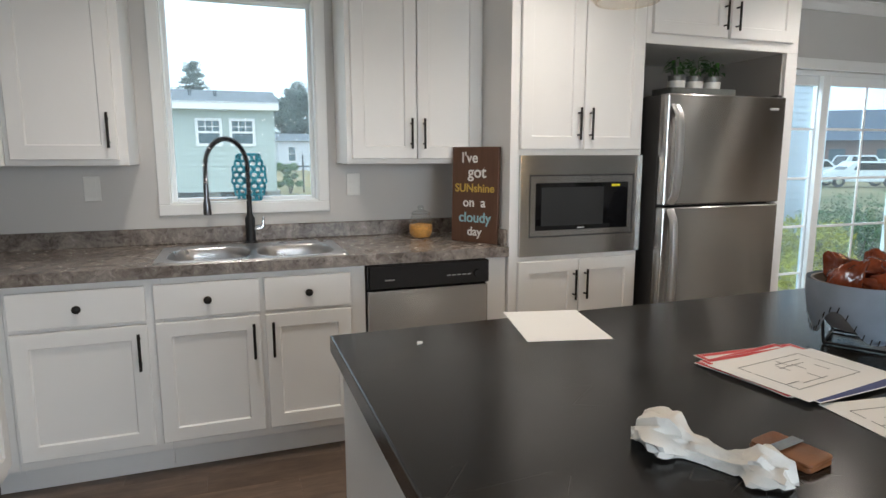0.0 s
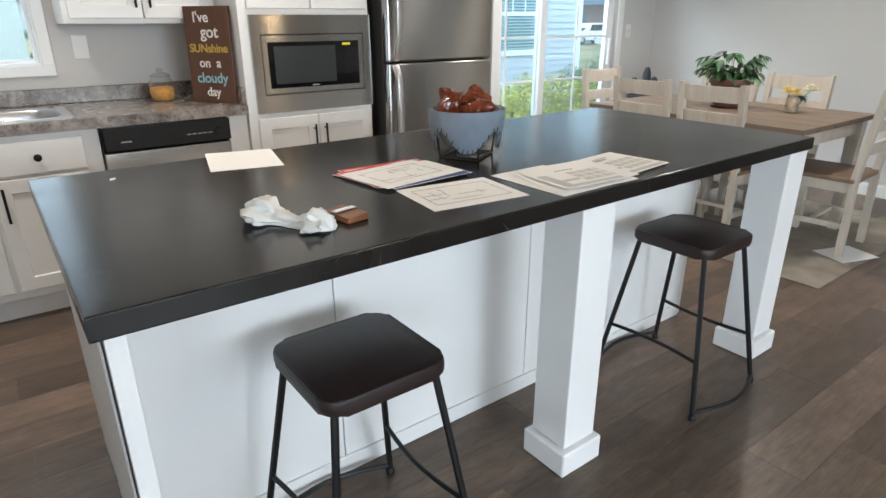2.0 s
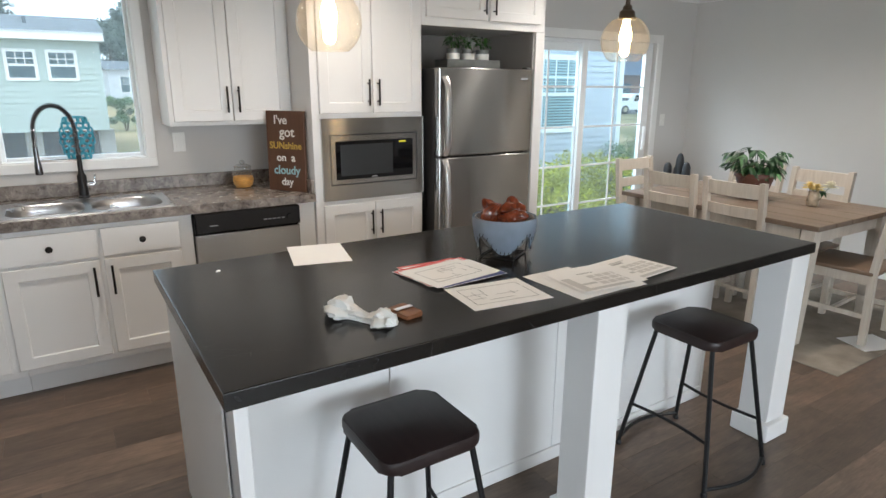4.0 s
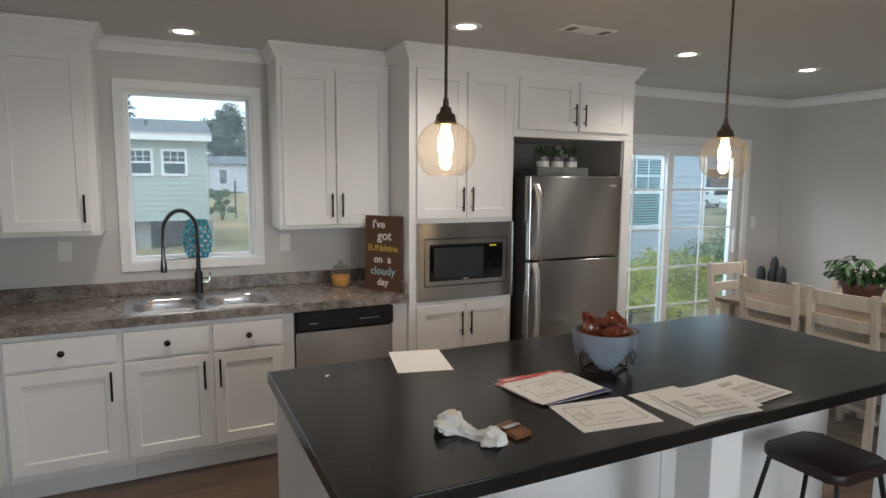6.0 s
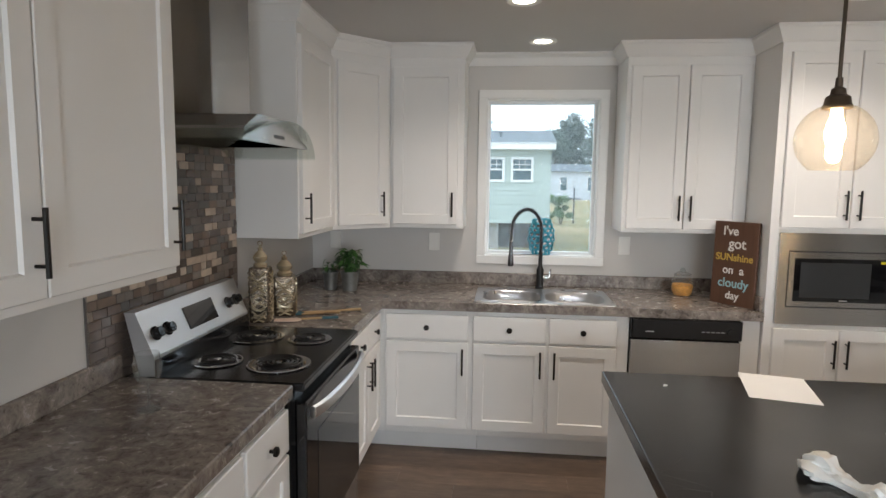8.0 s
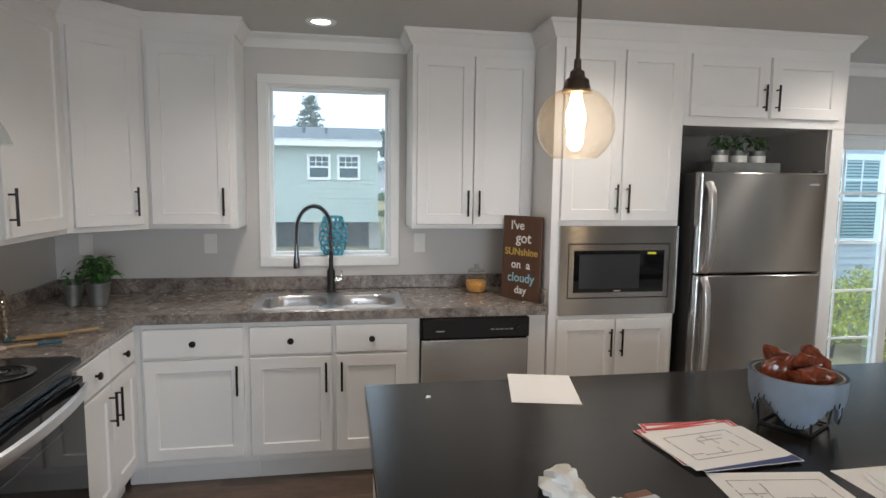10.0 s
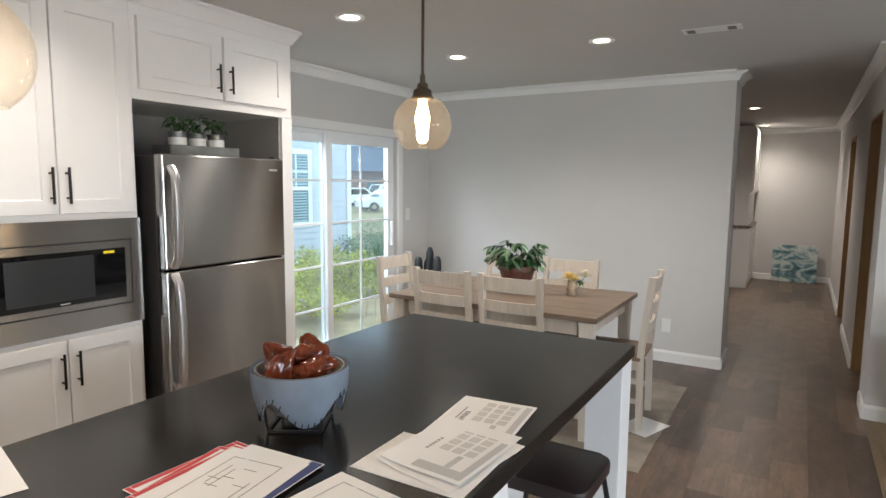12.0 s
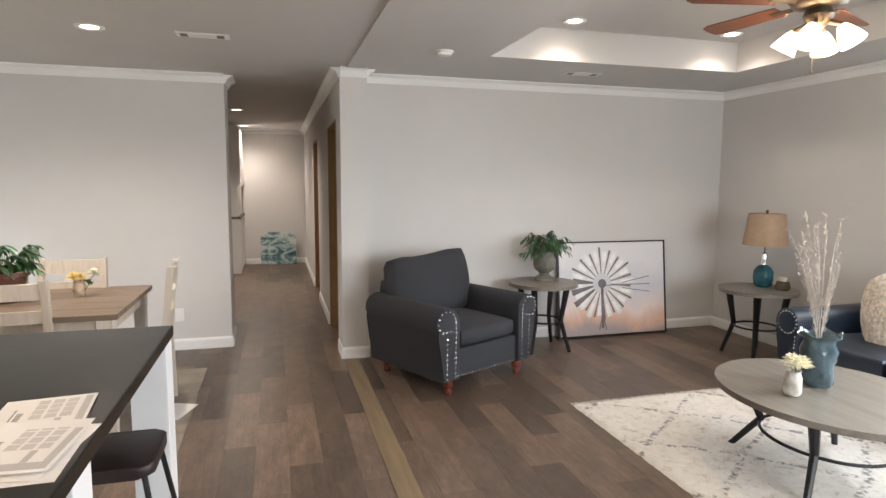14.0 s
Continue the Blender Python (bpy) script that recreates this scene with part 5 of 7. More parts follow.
# crumpled tissue: a twisted cloth between two lobes
def tissue_mesh():
    bm = bmesh.new()
    n, seg = 34, 26
    rings = []
    for i in range(n + 1):
        s = i / n
        x = -0.10 + 0.20 * s
        r = 0.016 + 0.024 * math.exp(-((s - 0.18) / 0.2) ** 2) + 0.016 * math.exp(-((s - 0.85) / 0.16) ** 2)
        r *= 1 + 0.35 * noise.noise(Vector((s * 7, 0, 2)))
        if i in (0, n):
            r *= 0.25
        ring = []
        for k in range(seg):
            a = 2 * math.pi * k / seg
            p = Vector((x * 14, math.cos(a) * 2.2, math.sin(a) * 2.2))
            w = 1 + 0.75 * noise.noise(p) + 0.6 * noise.noise(p * 2.3) + 0.35 * noise.noise(p * 5.0)
            ring.append(bm.verts.new((x + 0.012 * noise.noise(p * 1.3), r * w * math.cos(a) * 1.15, max(0.0006, r * 0.55 + r * w * math.sin(a) * 0.7))))
        rings.append(ring)
    for a, b in zip(rings, rings[1:]):
        for k in range(seg):
            bm.faces.new((a[k], a[(k + 1) % seg], b[(k + 1) % seg], b[k]))
    bm.faces.new(rings[0][::-1])
    bm.faces.new(rings[-1])
    return bm


tis = mesh_ob("crumpled_tissue", tissue_mesh(), mottled("tissue_paper", (0.80, 0.79, 0.76), 0.85, vary=0.05, scale=30, fine=160, relief=0.5, distance=0.003), smooth=True)
tis.matrix_world = pose(0.990, -2.640, ZI, 0, 0, -60) @ Matrix.Diagonal((1.12, 1.0, 1.0, 1))
tagged(tis, "crumpled white paper tissue on the island", "tissue")

M_LEATHER = mottled("tan_leather", (0.20, 0.075, 0.028), 0.45, vary=0.2, scale=25, fine=180, relief=0.4)
wal = thing("leather_wallet", pose(1.116, -2.670, ZI, 0, 0, -80) @ Matrix.Diagonal((0.95, 0.9, 0.9, 1)), "tan leather bifold wallet with a metal clip", "wallet")
part("lower_flap", prism(rounded_rect(0.10, 0.068, 0.008, 3), 0.0, 0.008, bevel=0.002), M_LEATHER, wal, "", True)
up = part("upper_flap", prism(rounded_rect(0.099, 0.067, 0.008, 3), 0.0, 0.007, bevel=0.002), M_LEATHER, wal, "", True)
up.matrix_basis = pose(0.001, 0.001, 0.0085, 2, 0, 0)
part("money_clip", box(-0.016, 0.004, -0.034, 0.034, 0.0185, 0.0205, 0.001), M_CHROME, wal, "metal money clip")
crumb = mesh_ob("paper_scrap", prism([(0, 0), (0.014, 0.004), (0.018, 0.012), (0.006, 0.016)], 0.0, 0.004), M_PAPER)
crumb.matrix_world = pose(0.744, -1.972, ZI)
tagged(crumb, "tiny white paper scrap on the island", "scrap")

# bowl of glossy red-brown ornaments in a black wire stand
BOWL = pose(1.755, -2.315, ZI, 0, 0, 20) @ Matrix.Diagonal((1.15, 1.15, 1.12, 1))
bowl = thing("ceramic_bowl", BOWL, "blue-grey bowl with a stitched ragged edge on a wire stand", "bowl")
M_CLAY = mottled("blue_grey_ceramic", (0.36, 0.43, 0.52), 0.45, vary=0.12, scale=12, fine=90)
M_CLAYIN = mottled("grey_clay_inside", (0.22, 0.22, 0.22), 0.6)


def ragged_bowl():
    bm = bmesh.new()
    seg, lv = 64, 9
    rings = []
    for j in range(lv + 1):
        ring = []
        for k in range(seg):
            a = 2 * math.pi * k / seg
            low = 0.020 + 0.062 * (0.5 + 0.5 * math.cos(4 * a + 0.8)) ** 1.6
            z = low + (0.138 - low) * j / lv
            r = 0.078 + 0.030 * math.sin(math.pi * 0.5 * min(1, z / 0.12))
            ring.append(bm.verts.new((r * math.cos(a), r * math.sin(a), z)))
        rings.append(ring)
    for a, b in zip(rings, rings[1:]):
        for k in range(seg):
            bm.faces.new((a[k], a[(k + 1) % seg], b[(k + 1) % seg], b[k]))
    bmesh.ops.solidify(bm, geom=list(bm.faces), thickness=0.005)
    return bm


part("ragged_shell", ragged_bowl(), M_CLAY, bowl, "blue-grey shell with a ragged lower edge", True)
part("inner_bowl", turned([(0, 0.03), (0.06, 0.034), (0.085, 0.07), (0.098, 0.125), (0.1, 0.136), (0.095, 0.136), (0.08, 0.075), (0.055, 0.042), (0, 0.04)], 32), M_CLAYIN, bowl, "", True)
for k in range(4):
    a = radians(45 + 90 * k + 10)
    b_ = radians(45 + 90 * (k + 1) + 10)
    part("stand_leg", tube([(0.082 * math.cos(a), 0.082 * math.sin(a), 0.003), (0.088 * math.cos(a), 0.088 * math.sin(a), 0.05), (0.102 * math.cos(a), 0.102 * math.sin(a), 0.085)], 0.003, 6), M_BLACK, bowl, "", True)
    part("stand_rail", tube([(0.082 * math.cos(a), 0.082 * math.sin(a), 0.0035), (0.082 * math.cos(b_), 0.082 * math.sin(b_), 0.0035)], 0.003, 6), M_BLACK, bowl, "", True)
sb = bmesh.new()
for k in range(44):
    a = 2 * math.pi * k / 44
    low = 0.020 + 0.062 * (0.5 + 0.5 * math.cos(4 * a + 0.8)) ** 1.6
    z = low + 0.006
    r = 0.078 + 0.030 * math.sin(math.pi * 0.5 * min(1, z / 0.12)) + 0.004
    tube([(r * math.cos(a), r * math.sin(a), z - 0.006), (r * math.cos(a + 0.03), r * math.sin(a + 0.03), z + 0.006)], 0.0013, 4, sb)
tagged(part("stitches", sb, M_BLACK, bowl, "dark stitches along the edge"), kind="stuff")
M_GLAZE = mottled("red_brown_glaze", (0.14, 0.028, 0.010), 0.12, vary=0.45, scale=22, fine=40, relief=0.5, distance=0.004)
for k, (x, y, z, s, r1, r2) in enumerate(((-0.05, 0.02, 0.142, 0.95, 35, 10), (-0.005, 0.05, 0.155, 0.9, -35, 60), (0.048, -0.005, 0.150, 0.95, 12, 140), (-0.005, -0.048, 0.138, 0.85, 80, 30), (-0.03, -0.02, 0.125, 0.8, 60, 200), (0.03, 0.038, 0.13, 0.8, -70, 300), (0.015, 0.0, 0.158, 0.7, 95, 250))):
    bm = bmesh.new()
    bmesh.ops.create_icosphere(bm, subdivisions=4, radius=0.040)
    for v in bm.verts:
        q_ = v.co * 30 + Vector((k * 3.1, 0, 0))
        n_ = 0.28 * noise.noise(q_) + 0.16 * noise.noise(q_ * 2.2) + 0.08 * noise.noise(q_ * 4.5)
        t_ = max(0, v.co.z / 0.040)
        v.co = Vector((v.co.x * (1 - 0.5 * t_), v.co.y * (1 - 0.65 * t_) * 0.85, v.co.z * 1.3)) * (1 + n_)
    ob = mesh_ob("glazed_ornament", bm, M_GLAZE, smooth=True)
    ob.matrix_world = BOWL @ pose(x, y, z, r1, 15, r2) @ Matrix.Diagonal((s, s, s, 1))
    tagged(ob, "glossy red-brown glazed lump heaped in the bowl", "ornament", "ornaments in the bowl")

# ---------------------------------------------------------------- bar stools
M_SEAT = grained("dark_stained_seat", (0.012, 0.006, 0.0055), (0.030, 0.016, 0.0145), 0.48, 0, 10.0, 0.1)


def stool(x, y, rz):
    c = thing("bar_stool", pose(x, y, 0, 0, 0, rz), "backless bar stool with a dark wooden seat and black metal frame", "stool", "stools at the island")
    seat = prism(rounded_rect(0.315, 0.315, 0.045, 5), 0.570, 0.612, bevel=0.010)
    for v in seat.verts:
        if v.co.z > 0.60:
            v.co.z -= 0.012 * (1 - (v.co.x / 0.17) ** 2) * (1 - (v.co.y / 0.17) ** 2)
    part("seat", seat, M_SEAT, c, "", True)
    corners = {}
    for sx in (-1, 1):
        for sy in (-1, 1):
            a, b = Vector((sx * 0.128, sy * 0.128, 0.571)), Vector((sx * 0.215, sy * 0.20, 0.02))
            corners[sx, sy] = (a, b)
            part("leg", tube([a, a.lerp(b, 0.9), b], 0.0095, 8), M_BLACK, c, "", True)
            part("foot", turned([(0.013, 0.001), (0.014, 0.012), (0.010, 0.018), (0, 0.018)], 12, m=pose(b.x, b.y, 0)), M_BLACK, c, "", True)
    at = lambda k, s: corners[k][0].lerp(corners[k][1], s)
    for sy in (-1, 1):
        p, q = at((-1, sy), 0.66), at((1, sy), 0.66)
        pts = [p.lerp(q, k / 10) + Vector((0, -sy * 0.02 * math.sin(math.pi * k / 10), 0)) for k in range(11)]
        part("stretcher", tube(pts, 0.007, 8), M_BLACK, c, "", True)
    for sx in (-1, 1):
        p, q = at((sx, -1), 0.98), at((sx, 1), 0.98)
        pts = [p.lerp(q, k / 10) + Vector((sx * 0.05 * math.sin(math.pi * k / 10), 0, 0)) for k in range(11)]
        part("stretcher", tube(pts, 0.008, 8), M_BLACK, c, "", True)


stool(1.08, -2.755, 90)
stool(2.475, -2.745, 90)

# ---------------------------------------------------------------- dining set
M_CHAIRW = grained("washed_wood", (0.46, 0.40, 0.33), (0.66, 0.60, 0.52), 0.5, 2, 12.0, 0.08)
M_TABLET = grained("weathered_tabletop", (0.135, 0.093, 0.064), (0.25, 0.185, 0.135), 0.42, 1, 12.0, 0.2)
M_CUSH = mottled("brown_seat", (0.20, 0.13, 0.085), 0.55, vary=0.1)

tb = thing("dining_table", pose(4.465, -1.705, 0), "farmhouse dining table with a brown top and whitewashed legs", "table")
for k in range(5):
    w = 0.995 / 5
    part("tabletop_plank", box(-0.4975 + w * k + 0.001, -0.4975 + w * (k + 1) - 0.001, -0.73, 0.73, 0.738, 0.770, 0.003), M_TABLET, tb)
for sx in (-1, 1):
    part("apron", box(sx * 0.43 - 0.011, sx * 0.43 + 0.011, -0.60, 0.60, 0.645, 0.737), M_CHAIRW, tb)
    for sy in (-1, 1):
        bm = bmesh.new()
        box(sx * 0.43 - 0.04, sx * 0.43 + 0.04, sy * 0.66 - 0.04, sy * 0.66 + 0.04, 0.62, 0.7375, 0.003, bm)
        bb = box(sx * 0.43 - 0.038, sx * 0.43 + 0.038, sy * 0.66 - 0.038, sy * 0.66 + 0.038, 0.006, 0.62, 0.003)
        for v in bb.verts:
            s = 1 - 0.3 * (1 - v.co.z / 0.62)
            v.co.x, v.co.y = sx * 0.43 + (v.co.x - sx * 0.43) * s, sy * 0.66 + (v.co.y - sy * 0.66) * s
        joined(bm, bb)
        part("leg", bm, M_CHAIRW, tb)
for sy in (-1, 1):
    part("apron", box(-0.388, 0.388, sy * 0.66 - 0.011, sy * 0.66 + 0.011, 0.645, 0.737), M_CHAIRW, tb)


def dining_chair():
    c = thing("dining_chair", pose(0, 0, 0), "whitewashed ladder-back dining chair with a brown seat", "chair", "chairs round the table")
    # faces local -y; the back stands at y = 0.21
    part("seat", prism(rounded_rect(0.43, 0.42, 0.03, 3), 0.445, 0.47, bevel=0.006), M_CUSH, c, "brown seat", True)
    for sx in (-1, 1):
        bm = bmesh.new()
        prof = [(0.20, 0.006), (0.195, 0.30), (0.19, 0.45), (0.205, 0.62), (0.245, 0.97)]
        ver = []
        for y, z in prof:
            ver.append([bm.verts.new((sx * 0.193 + dx, y + dy, z)) for dx, dy in ((-0.018, -0.02), (0.018, -0.02), (0.018, 0.02), (-0.018, 0.02))])
        for a, b in zip(ver, ver[1:]):
            for k in range(4):
                bm.faces.new((a[k], a[(k + 1) % 4], b[(k + 1) % 4], b[k]))
        bm.faces.new(ver[0])
        bm.faces.new(ver[-1][::-1])
        part("back_post", bm, M_CHAIRW, c)
        part("front_leg", box(sx * 0.19 - 0.019, sx * 0.19 + 0.019, -0.20, -0.162, 0.006, 0.444, 0.003), M_CHAIRW, c)
        part("side_rail", box(sx * 0.19 - 0.010, sx * 0.19 + 0.010, -0.161, 0.170, 0.385, 0.443), M_CHAIRW, c)
        part("stretcher", box(sx * 0.19 - 0.009, sx * 0.19 + 0.009, -0.161, 0.175, 0.17, 0.20), M_CHAIRW, c)
    part("front_rail", box(-0.17, 0.17, -0.192, -0.172, 0.385, 0.443), M_CHAIRW, c)
    part("stretcher", box(-0.18, 0.18, -0.01, 0.01, 0.175, 0.197), M_CHAIRW, c)
    for z0, z1 in ((0.865, 0.955), (0.735, 0.805), (0.605, 0.675)):
        bm = bmesh.new()
        n = 8
        ver = []
        for k in range(n + 1):
            x = -0.174 + 0.348 * k / n
            yc = 0.205 + 0.115 * (z0 - 0.62) + 0.018 * math.sin(math.pi * k / n)
            ver.append([bm.verts.new((x, yc - 0.009, z0)), bm.verts.new((x, yc + 0.009, z0)), bm.verts.new((x, yc + 0.009 + 0.115 * (z1 - z0), z1)), bm.verts.new((x, yc - 0.009 + 0.115 * (z1 - z0), z1))])
        for a, b in zip(ver, ver[1:]):
            for k in range(4):
                bm.faces.new((a[k], a[(k + 1) % 4], b[(k + 1) % 4], b[k]))
        bm.faces.new(ver[0])
        bm.faces.new(ver[-1][::-1])
        part("back_slat", bm, M_CHAIRW, c, "", True)
    return c


RUGZ = 0.008
ch = dining_chair()
ch.matrix_world = pose(4.18, -1.42, RUGZ, 0, 0, 90)
for x, y, rz in ((4.18, -1.905, 90), (4.72, -1.455, -90), (4.72, -1.94, -90), (4.415, -0.945, 0), (4.53, -2.40, 184)):
    copy_thing(ch, pose(x, y, RUGZ, 0, 0, rz))

M_RUGD = mottled("flat_woven_rug", (0.27, 0.235, 0.195), 0.95, vary=0.25, scale=5, fine=220, relief=0.8, distance=0.003)
rug1 = mesh_ob("dining_rug", box(3.795, 5.375, -2.74, -0.45, 0.002, 0.0075, 0.002), M_RUGD)
tagged(rug1, "grey-beige flat woven rug under the dining table", "rug")
tag_ = mesh_ob("paper_sheet", box(-0.105, 0.105, -0.14, 0.14, 0.0, 0.002), M_PAPER)
tag_.matrix_world = pose(4.44, -2.62, 0.0085, 0, 0, 70)
tagged(tag_, "white sheet lying on the dining rug", "paper")

M_TERRA = mottled("brown_terracotta", (0.12, 0.045, 0.03), 0.5, vary=0.2)
fern = thing("potted_plant", pose(4.53, -1.69, 0.771), "dark green houseplant in a brown pot on the table", "potted plant")
part("saucer", turned([(0.10, 0.001), (0.115, 0.012), (0.105, 0.012), (0.095, 0.006), (0, 0.006)], 26), M_TERRA, fern, "", True)
part("pot", turned([(0.085, 0.0065), (0.125, 0.155), (0.138, 0.157), (0.138, 0.185), (0.122, 0.185), (0.115, 0.165), (0, 0.165)], 28), M_TERRA, fern, "", True)
rf = random.Random(12)
lb, sb = bmesh.new(), bmesh.new()
for k in range(38):
    a = rf.uniform(0, 2 * math.pi)
    reach, up_ = rf.uniform(0.05, 0.155), rf.uniform(0.03, 0.19)
    base = Vector((0.05 * math.cos(a), 0.05 * math.sin(a), 0.165))
    pts = [base + Vector((reach * s * math.cos(a), reach * s * math.sin(a), up_ * math.sin(min(1.0, s * 1.15) * math.pi * 0.62))) for s in (0, 0.25, 0.5, 0.75, 1.0)]
    tube(pts, 0.0018, 4, sb)
    for s in range(1, 5):
        for sd in (-1, 1):
            leaf_into(lb, Matrix.Translation(pts[s]) @ pose(0, 0, 0, rf.uniform(-20, 20), rf.uniform(5, 30), math.degrees(a) + sd * rf.uniform(25, 60)), rf.uniform(0.06, 0.095), rf.uniform(0.022, 0.036), rf.uniform(0.2, 0.5))
part("stems", sb, M_LEAF2, fern)
part("leaves", lb, M_LEAF2, fern, "", True)

M_PETAL = mottled("pale_yellow_petal", (0.80, 0.62, 0.22), 0.6, vary=0.15)
M_PETALW = mottled("cream_petal", (0.80, 0.76, 0.58), 0.6, vary=0.1)


def flower_head(parent, x, y, z, r, mat, rnd):
    bm = bmesh.new()
    for ring, n in ((1.0, 16), (0.75, 13), (0.5, 9), (0.25, 5)):
        for k in range(n):
            a = 360 * k / n + rnd.uniform(-8, 8)
            leaf_into(bm, pose(x, y, z + (1 - ring) * r * 0.5, 0, -70 * (1 - ring) - 10, a), r * (0.55 + 0.5 * ring), r * 0.36, 0.2, 0.3)
    return part("flower", bm, mat, parent, "", True)


M_VJAR = mottled("mottled_glass_jar", (0.45, 0.36, 0.26), 0.3, vary=0.3, scale=25)
fv = thing("flower_vase", pose(4.60, -2.075, 0.771), "small jar with yellow and cream flowers on the table", "vase")
part("jar", turned([(0.032, 0.001), (0.038, 0.01), (0.038, 0.07), (0.033, 0.085), (0.035, 0.10), (0.03, 0.10), (0.03, 0.02), (0, 0.018)], 20), M_VJAR, fv, "", True)
for x, y, z, mt in ((-0.02, 0.025, 0.12, M_PETAL), (0.03, 0.0, 0.105, M_PETAL), (0.02, -0.085, 0.135, M_PETALW)):
    part("stem", tube([(x * 0.3, y * 0.3, 0.02), (x * 0.8, y * 0.8, z - 0.02), (x, y, z)], 0.002, 5), M_LEAF2, fv)
    flower_head(fv, x, y, z, 0.05, mt, rf)
lb = bmesh.new()
for k in range(14):
    leaf_into(lb, pose(0, -0.03, 0.10, rf.uniform(-20, 20), rf.uniform(-30, 20), rf.uniform(220, 330)), 0.06, 0.022, 0.4)
part("leaves", lb, M_LEAF2, fv, "", True)

M_DKBOT = mottled("dark_ornament", (0.03, 0.032, 0.036), 0.4, vary=0.2)
bq = thing("corner_stand", pose(5.62, -0.27, 0), "low dark plant stand in the dining corner", "stand")
part("top", turned([(0, 0.62), (0.17, 0.62), (0.17, 0.645), (0, 0.645)], 24), M_DKBOT, bq)
for k in range(3):
    a = radians(120 * k + 30)
    part("leg", tube([(0.13 * math.cos(a), 0.13 * math.sin(a), 0.62), (0.15 * math.cos(a), 0.15 * math.sin(a), 0.001)], 0.01, 6), M_DKBOT, bq)
for k, (dx, dy, h) in enumerate(((0.0, 0.0, 0.26), (-0.05, 0.10, 0.16), (-0.04, -0.11, 0.18), (0.07, 0.07, 0.13))):
    ob = mesh_ob("cactus_ornament", turned([(0.035, 0.001), (0.042, h * 0.3), (0.038, h * 0.75), (0.022, h * 0.95), (0, h)], 14), M_DKBOT, smooth=True)
    ob.matrix_world = pose(5.62 + dx, -0.27 + dy, 0.646)
    tagged(ob, "dark spindle-shaped cactus ornament on the stand", "ornament", "ornaments in the dining corner")

# ---------------------------------------------------------------- living room
M_FAB = mottled("charcoal_linen", (0.026, 0.028, 0.033), 0.9, vary=0.15, scale=8, fine=240, relief=0.8, distance=0.002)
M_NAIL = material("nickel_nail", (0.60, 0.58, 0.56), 0.25, 1.0)
M_CHERRY = mottled("cherry_wood", (0.13, 0.025, 0.012), 0.3, vary=0.2)


def soft_box(x0, x1, y0, y1, z0, z1, r, puff=0.0):
    b = bmesh.new()
    bmesh.ops.create_cube(b, size=1)
    bmesh.ops.subdivide_edges(b, edges=list(b.edges), cuts=5, use_grid_fill=True)
    cx, cy, cz = (x0 + x1) / 2, (y0 + y1) / 2, (z0 + z1) / 2
    hx, hy, hz = (x1 - x0) / 2, (y1 - y0) / 2, (z1 - z0) / 2
    for v in b.verts:
        p = Vector((v.co.x * 2 * hx, v.co.y * 2 * hy, v.co.z * 2 * hz))
        q = Vector((max(-hx + r, min(hx - r, p.x)), max(-hy + r, min(hy - r, p.y)), max(-hz + r, min(hz - r, p.z))))
        d = p - q
        if d.length > 1e-6:
            p = q + d.normalized() * r
        u = [1 - (p.x / hx) ** 2, 1 - (p.y / hy) ** 2, 1 - (p.z / hz) ** 2]
        p.x += puff * math.copysign(1, p.x) * max(0, u[1]) * max(0, u[2]) * (abs(p.x) / hx) ** 3
        p.y += puff * math.copysign(1, p.y) * max(0, u[0]) * max(0, u[2]) * (abs(p.y) / hy) ** 3
        p.z += puff * math.copysign(1, p.z) * max(0, u[0]) * max(0, u[1]) * (abs(p.z) / hz) ** 3
        v.co = p + Vector((cx, cy, cz))
    return b


def roll_arm(w, d, h, r):
    """A rolled arm: an upright slab with a fat roll on top that leans outward (to +x), along y from 0 to d."""
    cx, cz = w / 2 - r * 0.45, h - r
    pts = [(-w / 2, 0.12), (w / 2, 0.12)]
    for a in range(-42, 196, 14):
        pts.append((cx + r * math.cos(radians(a)), cz + r * math.sin(radians(a))))
    pts.append((-w / 2, h - 1.75 * r))
    return prism(pts, 0, d, bevel=0.014, m=pose(0, d, 0, 90))


def nails(parent, pts, name="nailhead_trim"):
    bm = bmesh.new()
    for p, n_ in pts:
        m = Matrix.Translation(p) @ Vector(n_).to_track_quat("Z", "Y").to_matrix().to_4x4()
        turned([(0.0075, 0), (0.006, 0.004), (0, 0.006)], 8, bm, m)
    return tagged(part(name, bm, M_NAIL, parent, "row of bright nickel nailheads"), kind="stuff")


ac = thing("armchair", pose(4.785, -4.625, 0, 0, 0, -63.5) @ Matrix.Diagonal((1.02, 1.02, 1.0, 1)), "charcoal upholstered armchair with rolled arms and nailhead trim", "armchair")
W2, D2 = 0.40, 0.40
part("seat_base", soft_box(-0.31, 0.31, -0.395, 0.33, 0.12, 0.335, 0.02), M_FAB, ac, "", True)
part("seat_cushion", soft_box(-0.285, 0.285, -0.405, 0.22, 0.338, 0.475, 0.045, 0.012), M_FAB, ac, "", True)
bk = part("back_cushion", soft_box(-0.37, 0.37, -0.10, 0.11, 0.0, 0.43, 0.07, 0.045), M_FAB, ac, "", True)
for v in bk.data.vertices:
    v.co.z += (0.05 * (v.co.x / 0.3) ** 2 + 0.02 * v.co.x / 0.3) * (v.co.z / 0.44)
    v.co.z += 0.006 * noise.noise(v.co * 9)
    v.co.y += 0.012 * noise.noise(v.co * 6)
bk.matrix_basis = pose(0, 0.22, 0.455, -12)
part("back_frame", soft_box(-0.40, 0.40, 0.25, 0.43, 0.12, 0.75, 0.05), M_FAB, ac, "", True)
